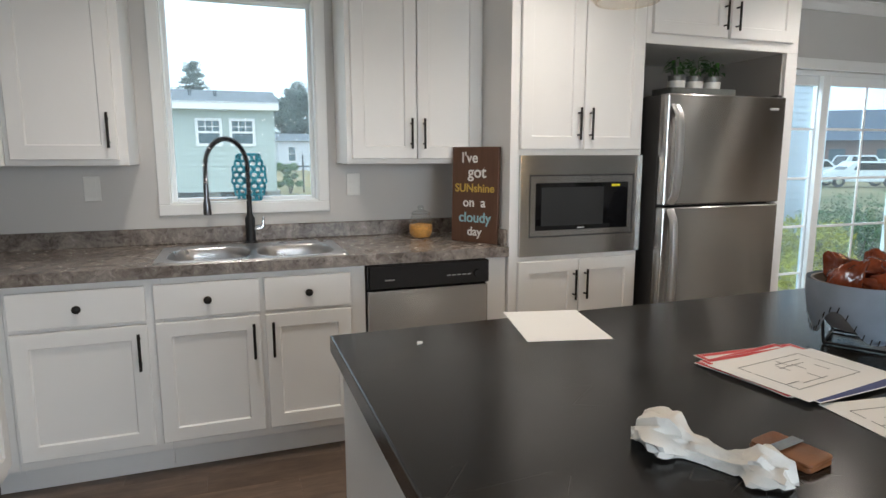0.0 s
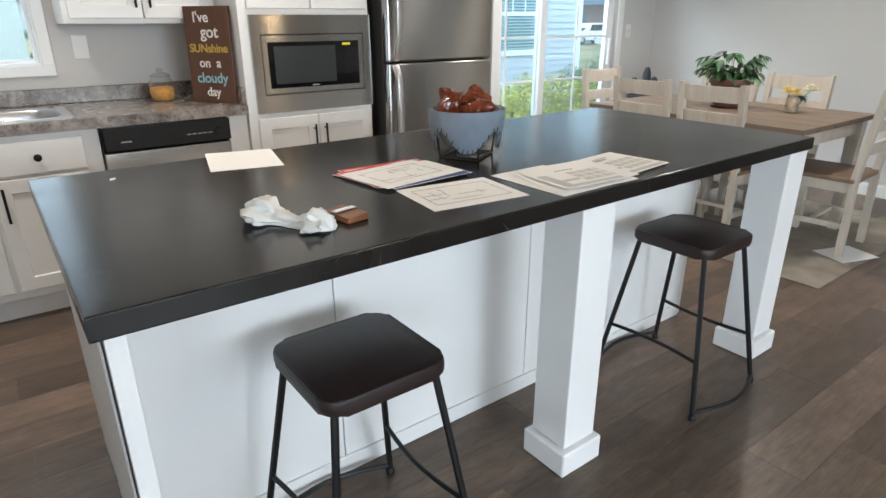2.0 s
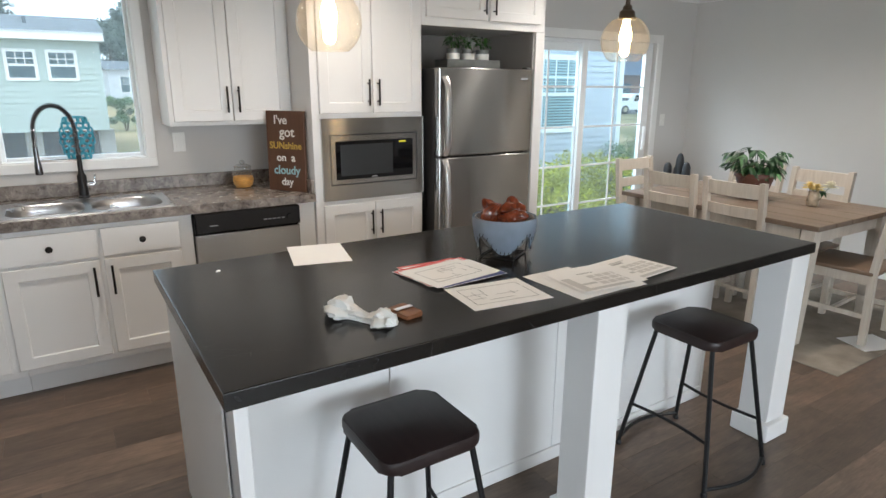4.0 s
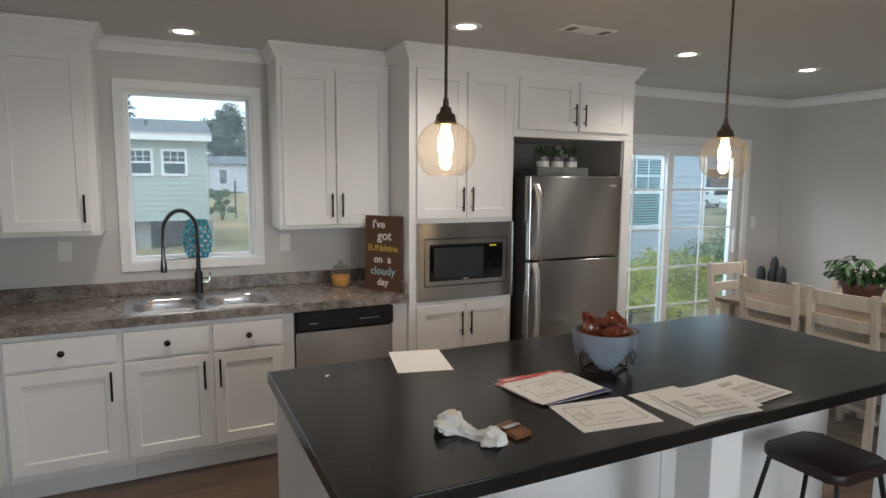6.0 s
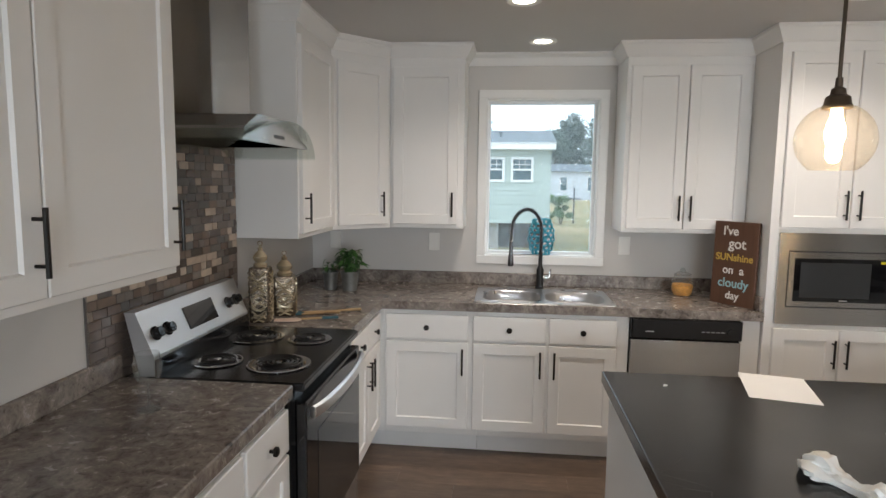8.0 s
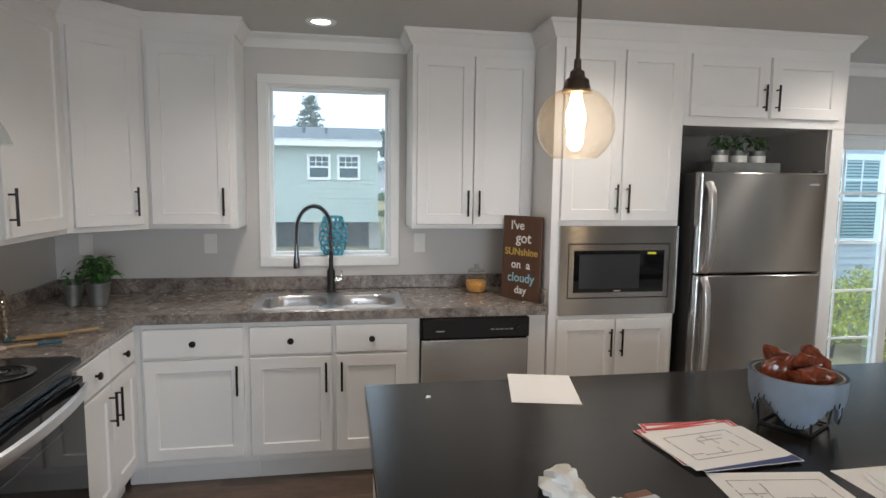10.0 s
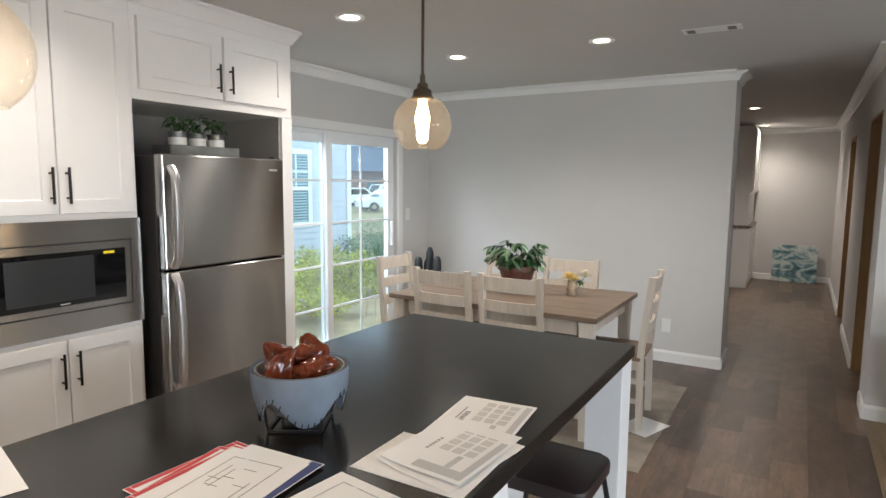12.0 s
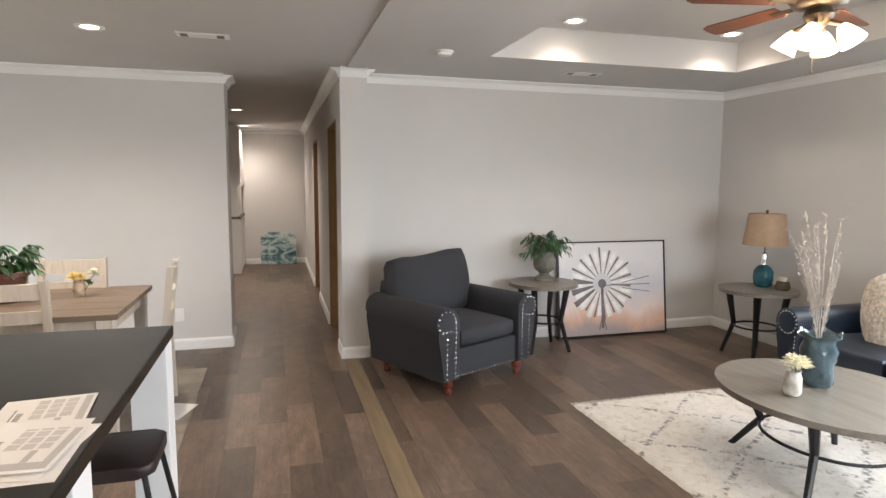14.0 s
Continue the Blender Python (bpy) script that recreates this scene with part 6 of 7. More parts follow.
for sx in (-1, 1):
    b = roll_arm(0.155, 0.84, 0.645, 0.105)
    m = Matrix.Translation((sx * 0.385, -0.415, 0)) @ Matrix.Diagonal((sx, 1, 1, 1))
    bmesh.ops.transform(b, matrix=m, verts=b.verts)
    arm = part("arm", b, M_FAB, ac, "", True)
    # two upright rows that meet in a curl on the roll's face
    pts = [(Vector((sx * x, -0.4165, 0.14 + 0.036 * k)), (0, -1, 0)) for x, n in ((0.350, 12), (0.428, 9)) for k in range(n)]
    for a in range(165, -121, -28):
        q = 0.078 if a > -60 else 0.066
        pts.append((Vector((sx * (0.430 + q * math.cos(radians(a))), -0.4165, 0.545 + q * math.sin(radians(a)))), (0, -1, 0)))
    nails(arm, pts)
nails(ac, [(Vector((-0.30 + 0.0335 * k, -0.397, 0.138)), (0, -1, 0)) for k in range(19)])
for x in (-0.36, 0.36):
    for y in (-0.35, 0.36):
        part("foot", turned([(0.02, 0.001), (0.028, 0.02), (0.02, 0.045), (0.034, 0.06), (0.036, 0.09), (0.028, 0.1195), (0, 0.1195)], 16, m=pose(x, y, 0)), M_CHERRY, ac, "turned cherry foot", True)

M_GREYW = grained("grey_washed_top", (0.13, 0.115, 0.098), (0.24, 0.22, 0.19), 0.35, 0, 14.0, 0.1)


def round_table(x, y, a, b, h, label, cat, first=45):
    c = thing("round_table", pose(x, y, 0.001), label, cat)
    ell = lambda s: [(a * s * math.cos(2 * math.pi * k / 48), b * s * math.sin(2 * math.pi * k / 48)) for k in range(48)]
    part("tabletop", prism(ell(1), h - 0.032, h, bevel=0.006), M_GREYW, c, "grey-washed wooden top")
    for k in range(4):
        t = radians(first + 90 * k)
        p0 = Vector((a * 0.72 * math.cos(t), b * 0.72 * math.sin(t), h - 0.033))
        p1 = Vector((a * 0.56 * math.cos(t), b * 0.56 * math.sin(t), h * 0.46))
        p2 = Vector((a * 0.84 * math.cos(t), b * 0.84 * math.sin(t), 0.004))
        part("leg", tube([p0, p0.lerp(p1, 0.5) + Vector((0, 0, 0)), p1, p1.lerp(p2, 0.5), p2], [0.030, 0.025, 0.021, 0.018, 0.016], 8), M_BLACK, c, "", True)
    ring = [Vector((a * 0.56 * math.cos(2 * math.pi * k / 40), b * 0.56 * math.sin(2 * math.pi * k / 40), h * 0.44)) for k in range(40)]
    part("ring_stretcher", tube(ring, 0.009, 8, closed=True), M_BLACK, c, "black metal ring", True)
    return c


round_table(5.235, -5.62, 0.31, 0.31, 0.62, "round side table with grey-washed top and black legs", "side table")
round_table(4.56, -7.36, 0.32, 0.32, 0.60, "round side table with grey-washed top beside the sofa", "side table")
round_table(2.67, -6.03, 0.58, 0.50, 0.45, "oval coffee table with grey-washed top and black metal base", "coffee table", 30)

M_URN = mottled("weathered_stone_urn", (0.17, 0.165, 0.14), 0.85, vary=0.35, scale=14, fine=60, relief=0.7, distance=0.004)
urn = thing("urn_plant", pose(5.30, -5.66, 0.622), "fern in a weathered stone urn on the side table", "potted plant")
part("urn", turned([(0.09, 0.001), (0.09, 0.025), (0.05, 0.05), (0.045, 0.075), (0.085, 0.10), (0.105, 0.15), (0.10, 0.20), (0.12, 0.26), (0.13, 0.275), (0.115, 0.275), (0.1, 0.25), (0, 0.25)], 26), M_URN, urn, "", True)
lb, sb = bmesh.new(), bmesh.new()
for k in range(44):
    a = rf.uniform(0, 2 * math.pi)
    reach, up_ = rf.uniform(0.05, 0.165), rf.uniform(0.0, 0.20)
    base = Vector((0.06 * math.cos(a), 0.06 * math.sin(a), 0.25))
    pts = [base + Vector((reach * s * math.cos(a), reach * s * math.sin(a), up_ * math.sin(s * math.pi * 0.7))) for s in (0, 0.25, 0.5, 0.75, 1.0)]
    tube(pts, 0.0018, 4, sb)
    for s in range(1, 5):
        for sd in (-1, 1):
            leaf_into(lb, Matrix.Translation(pts[s]) @ pose(0, 0, 0, rf.uniform(-20, 20), rf.uniform(5, 35), math.degrees(a) + sd * rf.uniform(20, 55)), rf.uniform(0.05, 0.085), rf.uniform(0.012, 0.024), 0.5)
part("stems", sb, M_LEAF2, urn)
part("leaves", lb, M_LEAF2, urn, "", True)

# windmill picture, leaning on the wall
M_FRAMEB = mottled("black_frame", (0.012, 0.011, 0.011), 0.35)


def sunset_sky():
    m = material("picture_sky", (0.6, 0.6, 0.6), 0.5)
    c = m.node_tree.nodes.new("ShaderNodeTexCoord")
    sp = m.node_tree.nodes.new("ShaderNodeSeparateXYZ")
    wire(m, c.outputs["Generated"], sp.inputs[0])
    n = noise_tex(m, c.outputs["Generated"], 2.2, 5, 0.6, 0.8)
    ad = m.node_tree.nodes.new("ShaderNodeMath")
    ad.operation = "MULTIPLY_ADD"
    wire(m, n, ad.inputs[0])
    ad.inputs[1].default_value = 0.5
    wire(m, sp.outputs["Z"], ad.inputs[2])
    wire(m, ramp(m, ad.outputs[0], [(0.30, (0.42, 0.36, 0.35)), (0.42, (0.72, 0.47, 0.35)), (0.56, (0.80, 0.68, 0.63)), (0.75, (0.62, 0.62, 0.68)), (1.0, (0.74, 0.73, 0.75))]), bsdf(m).inputs["Base Color"])
    return m


pic = thing("framed_picture", pose(5.49, -6.525, 0.004, 0, 0, -90) @ pose(0, 0, 0, -6.5), "black-framed print of a farm windmill leaning on the wall", "picture")
part("canvas", box(-0.588, 0.588, -0.002, 0.010, 0.012, 0.928), sunset_sky(), pic, "hazy sunset print")
for a, b, c_, d in ((-0.602, 0.602, 0.0, 0.014), (-0.602, 0.602, 0.926, 0.94), (-0.602, -0.588, 0.014, 0.926), (0.588, 0.602, 0.014, 0.926)):
    part("frame_rail", box(a, b, -0.012, 0.018, c_, d, 0.001), M_FRAMEB, pic)
M_BLADE = mottled("printed_blade", (0.84, 0.82, 0.81), 0.6, vary=0.3, scale=6)
M_BLADED = mottled("printed_blade_dark", (0.17, 0.155, 0.16), 0.6, vary=0.3, scale=6)
for k in range(36):
    a = 360 * k / 36 + 4
    dark = k % 2 == 1
    wide = 0.011 if dark else 0.027
    if k in (17, 19, 21):
        wide = 0.030
    q = prism([(0.10, -0.3 * wide), (0.36 - 0.02 * (k % 3), -wide), (0.36 - 0.02 * (k % 3), wide), (0.10, 0.3 * wide)], 0, 0.0006)
    o = part("printed_vane", q, M_BLADED if dark else M_BLADE, pic)
    o.matrix_basis = pose(-0.12, -0.0026 - 0.0003 * (k % 2), 0.52, 90) @ pose(0, 0, 0, 0, 0, a)
ms = bmesh.new()
turned([(0, 0), (0.045, 0), (0.045, 0.0008), (0, 0.0008)], 20, ms, pose(-0.12, -0.0040, 0.52, 90))
box(-0.134, -0.106, -0.0042, -0.0034, 0.08, 0.50, bm=ms)
for x0, z0, x1, z1 in ((-0.12, 0.5, 0.42, 0.50), (0.10, 0.52, 0.42, 0.58), (0.10, 0.47, 0.42, 0.42)):
    tube([(x0, -0.003, z0), (x1, -0.003, z1)], 0.005, 4, ms)
for x in (-0.16, -0.08):
    tube([(x, -0.003, 0.06), (-0.12, -0.003, 0.22)], 0.005, 4, ms)
part("printed_mast", ms, M_BLADED, pic, "dark printed mast and tail")

# table lamp
M_SHADE = mottled("linen_shade", (0.36, 0.25, 0.17), 0.9, vary=0.08, scale=20, fine=220, relief=0.5)
lamp = thing("table_lamp", pose(4.63, -7.47, 0.602) @ Matrix.Diagonal((0.95, 0.95, 0.93, 1)), "table lamp with a tan drum shade and teal glass base", "lamp")
part("base", turned([(0.055, 0.001), (0.075, 0.02), (0.088, 0.08), (0.085, 0.15), (0.06, 0.19), (0.03, 0.215), (0.026, 0.30), (0.012, 0.33), (0, 0.33)], 26), mottled("teal_glass", (0.015, 0.10, 0.13), 0.12, vary=0.5, scale=8), lamp, "teal glass base", True)
part("neck", turned([(0.045, 0.19), (0.03, 0.216), (0.027, 0.32), (0, 0.33)], 18, m=Matrix.Diagonal((1.03, 1.03, 1, 1))), M_CHROME, lamp, "silvery neck", True)
part("shade", turned([(0.195, 0.40), (0.155, 0.70), (0.152, 0.70), (0.192, 0.40)], 32, cap=False), M_SHADE, lamp, "tan fabric drum shade", True)
part("finial", turned([(0, 0.32), (0.006, 0.32), (0.006, 0.70), (0.014, 0.715), (0.008, 0.735), (0, 0.737)], 12), M_PEND, lamp, "", True)
cj = thing("candle_jar", pose(4.44, -7.50, 0.602), "small woven candle jar with a cream top", "candle")
part("jar", turned([(0.05, 0.001), (0.062, 0.03), (0.05, 0.075), (0.04, 0.078), (0, 0.078)], 20), mottled("woven_brown", (0.10, 0.075, 0.05), 0.7, vary=0.5, scale=50), cj, "", True)
part("candle", turned([(0.03, 0.0785), (0.032, 0.11), (0, 0.112)], 16), mottled("cream_wax", (0.7, 0.65, 0.52), 0.5), cj, "", True)

# sofa
M_NAVYL = mottled("navy_leather", (0.014, 0.024, 0.040), 0.42, vary=0.15, scale=6, fine=160, relief=0.3)
sofa = thing("sofa", pose(2.72, -7.27, 0, 0, 0, 180), "navy blue leather sofa with nailhead rolled arms", "sofa")
part("seat_base", soft_box(-0.93, 0.93, -0.40, 0.36, 0.10, 0.30, 0.02), M_NAVYL, sofa, "", True)
for k in range(3):
    part("seat_cushion", soft_box(-0.92 + 0.613 * k, -0.92 + 0.613 * (k + 1), -0.41, 0.22, 0.302, 0.45, 0.05, 0.012), M_NAVYL, sofa, "", True)
    o = part("back_cushion", soft_box(-0.92 + 0.613 * k + 0.005, -0.92 + 0.613 * (k + 1) - 0.005, -0.09, 0.10, 0, 0.44, 0.08, 0.03), M_NAVYL, sofa, "", True)
    o.matrix_basis = pose(0, 0.21, 0.43, -12)
part("back_frame", soft_box(-0.95, 0.95, 0.26, 0.44, 0.10, 0.74, 0.05), M_NAVYL, sofa, "", True)
for sx in (-1, 1):
    b = roll_arm(0.15, 0.82, 0.62, 0.10)
    bmesh.ops.transform(b, matrix=Matrix.Translation((sx * 1.0, -0.42, 0)) @ Matrix.Diagonal((sx, 1, 1, 1)), verts=b.verts)
    arm = part("arm", b, M_NAVYL, sofa, "", True)
    nails(arm, [(Vector((sx * (1.02 + 0.08 * math.cos(radians(a))), -0.4225, 0.52 + 0.08 * math.sin(radians(a)))), (0, -1, 0)) for a in range(0, 360, 20)] + [(Vector((sx * 0.945, -0.4225, 0.13 + 0.027 * k)), (0, -1, 0)) for k in range(12)])
for x in (-0.93, 0.93):
    for y in (-0.34, 0.36):
        part("foot", turned([(0.025, 0.001), (0.035, 0.099), (0, 0.099)], 12, m=pose(x, y, 0)), M_CHERRY, sofa, "", True)
pil = mesh_ob("throw_pillow", soft_box(-0.23, 0.23, -0.05, 0.05, -0.23, 0.23, 0.045, 0.05), mottled("cream_knit", (0.62, 0.55, 0.47), 0.95, vary=0.35, scale=40, fine=90, relief=0.9, distance=0.008), smooth=True)
pil.matrix_world = pose(3.20, -7.24, 0.69, 18, 12, 10)
tagged(pil, "cream and grey knitted throw pillow on the sofa", "pillow")

# coffee table things
vs = thing("glass_vase", pose(2.76, -6.05, 0.452), "blue-grey glass vase with dried white branches", "vase")
M_BGL = mottled("blue_grey_glass", (0.06, 0.095, 0.11), 0.15, vary=0.4, scale=14, fine=30, relief=0.6, distance=0.006)
vb = turned([(0.062, 0.001), (0.076, 0.02), (0.082, 0.06), (0.074, 0.10), (0.084, 0.15), (0.088, 0.19), (0.074, 0.232), (0.082, 0.262), (0.108, 0.282), (0.100, 0.284), (0.074, 0.26), (0.066, 0.232), (0.078, 0.18), (0.066, 0.10), (0.068, 0.03), (0, 0.02)], 36)
for v in vb.verts:
    w = math.atan2(v.co.y, v.co.x)
    v.co.z += 0.012 * math.sin(5 * w) * max(0.0, (v.co.z - 0.24) / 0.04)
    k = 1 + 0.05 * math.sin(4 * w + 30 * v.co.z)
    v.co.x, v.co.y = v.co.x * k, v.co.y * k
part("vase_body", vb, M_BGL, vs, "rippled glass body with a wavy rim", True)
M_TWIG = mottled("dried_twig", (0.66, 0.60, 0.53), 0.9, vary=0.2)
for k in range(13):
    a, lean = rf.uniform(0, 2 * math.pi), rf.uniform(0.03, 0.19)
    h = rf.uniform(0.62, 0.88)
    pts = [Vector((lean * s * s * math.cos(a) + 0.015 * noise.noise(Vector((k, s * 3, 0))), lean * s * s * math.sin(a) + 0.015 * noise.noise(Vector((k, s * 3, 5))), 0.03 + h * s)) for s in (0, 0.2, 0.4, 0.55, 0.7, 0.85, 1.0)]
    tw = bmesh.new()
    tube(pts, [0.0016, 0.0016, 0.0016, 0.0018, 0.002, 0.0016, 0.0008], 5, tw)
    for j in range(90):
        q = pts[2].lerp(pts[6], rf.random()) + Vector((rf.uniform(-0.008, 0.008), rf.uniform(-0.008, 0.008), 0))
        leaf_into(tw, Matrix.Translation(q) @ pose(0, 0, 0, 0, rf.uniform(-80, -30), rf.uniform(0, 360)), 0.026, 0.0028)
    part("dried_branch", tw, M_TWIG, vs)
sv = thing("flower_vase", pose(2.67, -5.80, 0.452), "small frosted jar with cream chrysanthemums", "vase")
part("jar", turned([(0.035, 0.001), (0.042, 0.015), (0.040, 0.09), (0.032, 0.11), (0.035, 0.125), (0.03, 0.125), (0.033, 0.02), (0, 0.018)], 20), mottled("frosted_jar", (0.55, 0.52, 0.46), 0.25, vary=0.3, scale=20), sv, "", True)
for x, y, z in ((-0.03, 0.02, 0.16), (0.035, -0.02, 0.155), (0.0, -0.05, 0.15)):
    flower_head(sv, x, y, z, 0.055, M_PETALW, rf)
    part("stem", tube([(0, 0, 0.02), (x, y, z)], 0.002, 5), M_LEAF2, sv)
part("ribbon", tube([(0.04, 0, 0.10), (0.06, -0.03, 0.06), (0.05, -0.05, 0.004), (0.08, -0.10, 0.004)], 0.002, 5), M_PETALW, sv)


def shag():
    """Cream pile with a lattice of broken dark lines."""
    m = material("shag_rug", (0.5, 0.47, 0.43), 0.98)
    v = coords(m)
    a = noise_tex(m, v, 16, 6, 0.7, 1.0)
    c = ramp(m, a, [(0.32, (0.46, 0.42, 0.37)), (0.45, (0.68, 0.64, 0.58)), (0.7, (0.78, 0.745, 0.69))])
    gaps = ramp(m, noise_tex(m, v, 30, 3), [(0.48, (0, 0, 0)), (0.58, (1, 1, 1))])
    for turn in (38, -38):
        lines = nd(m, "ShaderNodeTexWave", Scale=0.62, Distortion=1.4, Detail=2.0)
        lines.inputs["Detail Scale"].default_value = 1.6
        lines.bands_direction = "X"
        spin = nd(m, "ShaderNodeMapping", Rotation=(0, 0, radians(turn)))
        wire(m, v, spin.inputs["Vector"])
        wire(m, spin.outputs[0], lines.inputs["Vector"])
        on = ramp(m, lines.outputs["Fac"], [(0.978, (0, 0, 0)), (0.999, (1, 1, 1))])
        c = mixc(m, mixc(m, 1.0, on, gaps, "MULTIPLY"), c, (0.24, 0.23, 0.23))
    wire(m, c, bsdf(m).inputs["Base Color"])
    bump(m, noise_tex(m, v, 120, 3), 1.0, 0.008)
    return m


def shag_mesh(x0, x1, y0, y1):
    bm = bmesh.new()
    nx, ny = 90, 70
    g = [[bm.verts.new((x0 + (x1 - x0) * i / nx + (0.01 * noise.noise(Vector((i, j, 0)) * 0.7) if i in (0, nx) else 0), y0 + (y1 - y0) * j / ny + (0.012 * noise.noise(Vector((i, j, 3)) * 0.7) if j in (0, ny) else 0), 0.016 + 0.008 * noise.noise(Vector((i * 0.8, j * 0.8, 7)))
          if 0 < i < nx and 0 < j < ny else 0.002)) for i in range(nx + 1)] for j in range(ny + 1)]
    for j in range(ny):
        for i in range(nx):
            bm.faces.new((g[j][i], g[j][i + 1], g[j + 1][i + 1], g[j + 1][i]))
    return bm


rug2 = thing("shag_rug", pose(0, 0, 0), "white shaggy rug with dark broken lines under the coffee table", "rug")
part("shag_surface", shag_mesh(1.55, 3.885, -6.95, -5.22), shag(), rug2, "", True)
fb = bmesh.new()
for k in range(110):
    y = -6.95 + 1.73 * k / 109
    tube([(3.88, y, 0.006), (3.905 + rf.uniform(0, 0.012), y + rf.uniform(-0.008, 0.008), 0.005)], 0.0035, 4, fb)
tagged(part("fringe", fb, mottled("fringe_wool", (0.66, 0.63, 0.58), 0.95), rug2), kind="stuff")

# ceiling fan
fan = thing("ceiling_fan", pose(2.75, -5.88, 0), "dark bronze ceiling fan with wooden blades and lit glass shades", "ceiling fan")
ZT = H + 0.24
part("canopy", turned([(0.075, ZT - 0.001), (0.07, ZT - 0.03), (0.02, ZT - 0.06), (0, ZT - 0.06)], 24), M_PEND, fan, "", True)
part("downrod", tube([(0, 0, 2.50), (0, 0, ZT - 0.05)], 0.012, 10), M_PEND, fan, "", True)
part("motor_housing", turned([(0.03, 2.52), (0.10, 2.50), (0.135, 2.46), (0.14, 2.41), (0.115, 2.375), (0.06, 2.36), (0, 2.36)], 30), M_PEND, fan, "dark bronze motor housing", True)
part("light_fitter", turned([(0.06, 2.359), (0.07, 2.33), (0.05, 2.29), (0.02, 2.27), (0, 2.27)], 24), M_PEND, fan, "", True)
M_FBL = grained("fan_blade_wood", (0.10, 0.035, 0.02), (0.22, 0.09, 0.05), 0.35, 0, 10.0, 0.1)
M_FSH = glowing("lit_glass_shade", (1.0, 0.80, 0.52), 6.0)
for k in range(5):
    a = 9 + 72 * k
    bl_ = part("blade", prism([(0.20, -0.055), (0.62, -0.07), (0.66, -0.05), (0.67, 0.0), (0.66, 0.05), (0.62, 0.07), (0.20, 0.055)], 0, 0.007, bevel=0.002), M_FBL, fan, "reddish wooden blade")
    bl_.matrix_basis = pose(0, 0, 2.395, 0, 0, a) @ pose(0, 0, 0, 11, 0, 0)
    part("blade_iron", box(0.10, 0.26, -0.02, 0.02, -0.006, -0.001, 0.002), M_PEND, bl_)
for k in range(4):
    a = radians(30 + 90 * k)
    m = Matrix.Translation((0.10 * math.cos(a), 0.10 * math.sin(a), 2.265)) @ pose(0, 0, 0, 0, 0, math.degrees(a)) @ pose(0, 0, 0, 0, -32, 0)
    part("lamp_arm", tube([(0.03 * math.cos(a), 0.03 * math.sin(a), 2.30), (0.10 * math.cos(a), 0.10 * math.sin(a), 2.275)], 0.012, 8), M_PEND, fan, "", True)
    sh = part("glass_shade", turned([(0.022, 0.0), (0.034, -0.02), (0.05, -0.06), (0.062, -0.10), (0.058, -0.10), (0.046, -0.06), (0.0, -0.02)], 20, m=m), M_FSH, fan, "glowing bell-shaped glass shade", True)
    sh.visible_shadow = False
lamp_point("fan_lamp", 2.75, -5.88, 2.14, 7.0, 0.09, (1.0, 0.80, 0.55))
part("pull_chain", tube([(0.02, 0.0, 2.27), (0.02, 0.0, 2.08)], 0.0012, 4), M_PEND, fan)
part("chain_fob", turned([(0, 2.055), (0.006, 2.06), (0.005, 2.08), (0, 2.081)], 8, m=pose(0.02, 0, 0)), M_PEND, fan)

# ---------------------------------------------------------------- hallway
M_OAK = grained("golden_oak", (0.20, 0.115, 0.05), (0.36, 0.23, 0.11), 0.45, 2, 12.0, 0.1)
for n, (a, b) in enumerate(((5.75, 6.60), (8.15, 9.0))):
    d = tagged(new("door_%d" % (n + 2)), "golden oak hallway door in its jamb", kind="structure")
    part("jamb", box(a, a + 0.02, -4.05, YH1 + 0.002, 0.001, 2.06), M_OAK, d)
    part("jamb", box(b - 0.02, b, -4.05, YH1 + 0.002, 0.001, 2.06), M_OAK, d)
    part("jamb", box(a + 0.02, b - 0.02, -4.05, YH1 + 0.002, 2.04, 2.06), M_OAK, d)
    part("door_leaf", box(a + 0.022, b - 0.022, -4.03, -3.99, 0.01, 2.037, 0.002), M_OAK, d)
hc = thing("utility_cabinet", pose(10.55, -2.74, 0), "white utility cabinet with a dark worktop beside the hallway", "cabinet")
part("body", box(0, 1.19, 0, 0.58, 0.001, 0.90, 0.002), M_CAB, hc)
part("worktop", box(-0.02, 1.195, -0.02, 0.58, 0.901, 0.94, 0.003), M_TOP, hc)
part("cabinet_door", shaker(0.03, 0.58, 0.12, 0.86, -0.001), M_CAB, hc)
part("cabinet_door", shaker(0.60, 1.15, 0.12, 0.86, -0.001), M_CAB, hc)
hu = thing("utility_wall_cabinet", pose(10.55, -2.74, 0), "white wall cabinets above the utility worktop", "cabinet")
part("body", box(0, 1.19, 0, 0.58, 1.42, 2.40, 0.002), M_CAB, hu)
part("cabinet_door", shaker(0.03, 0.58, 1.45, 2.36, -0.001), M_CAB, hu)
part("cabinet_door", shaker(0.60, 1.15, 1.45, 2.36, -0.001), M_CAB, hu)
part("back_panel", box(0, 1.19, 0.03, 0.58, 0.941, 1.419), M_CAB, hu)


def abstract_paint():
    m = material("abstract_paint", (0.3, 0.4, 0.42), 0.5)
    v = coords(m, (1.0, 1.0, 1.6))
    n = noise_tex(m, v, 4.0, 5, 0.6, 1.2)
    wire(m, ramp(m, n, [(0.34, (0.03, 0.07, 0.09)), (0.44, (0.12, 0.24, 0.27)), (0.52, (0.38, 0.48, 0.48)), (0.6, (0.60, 0.64, 0.60)), (0.72, (0.18, 0.30, 0.32))]), bsdf(m).inputs["Base Color"])
    return m


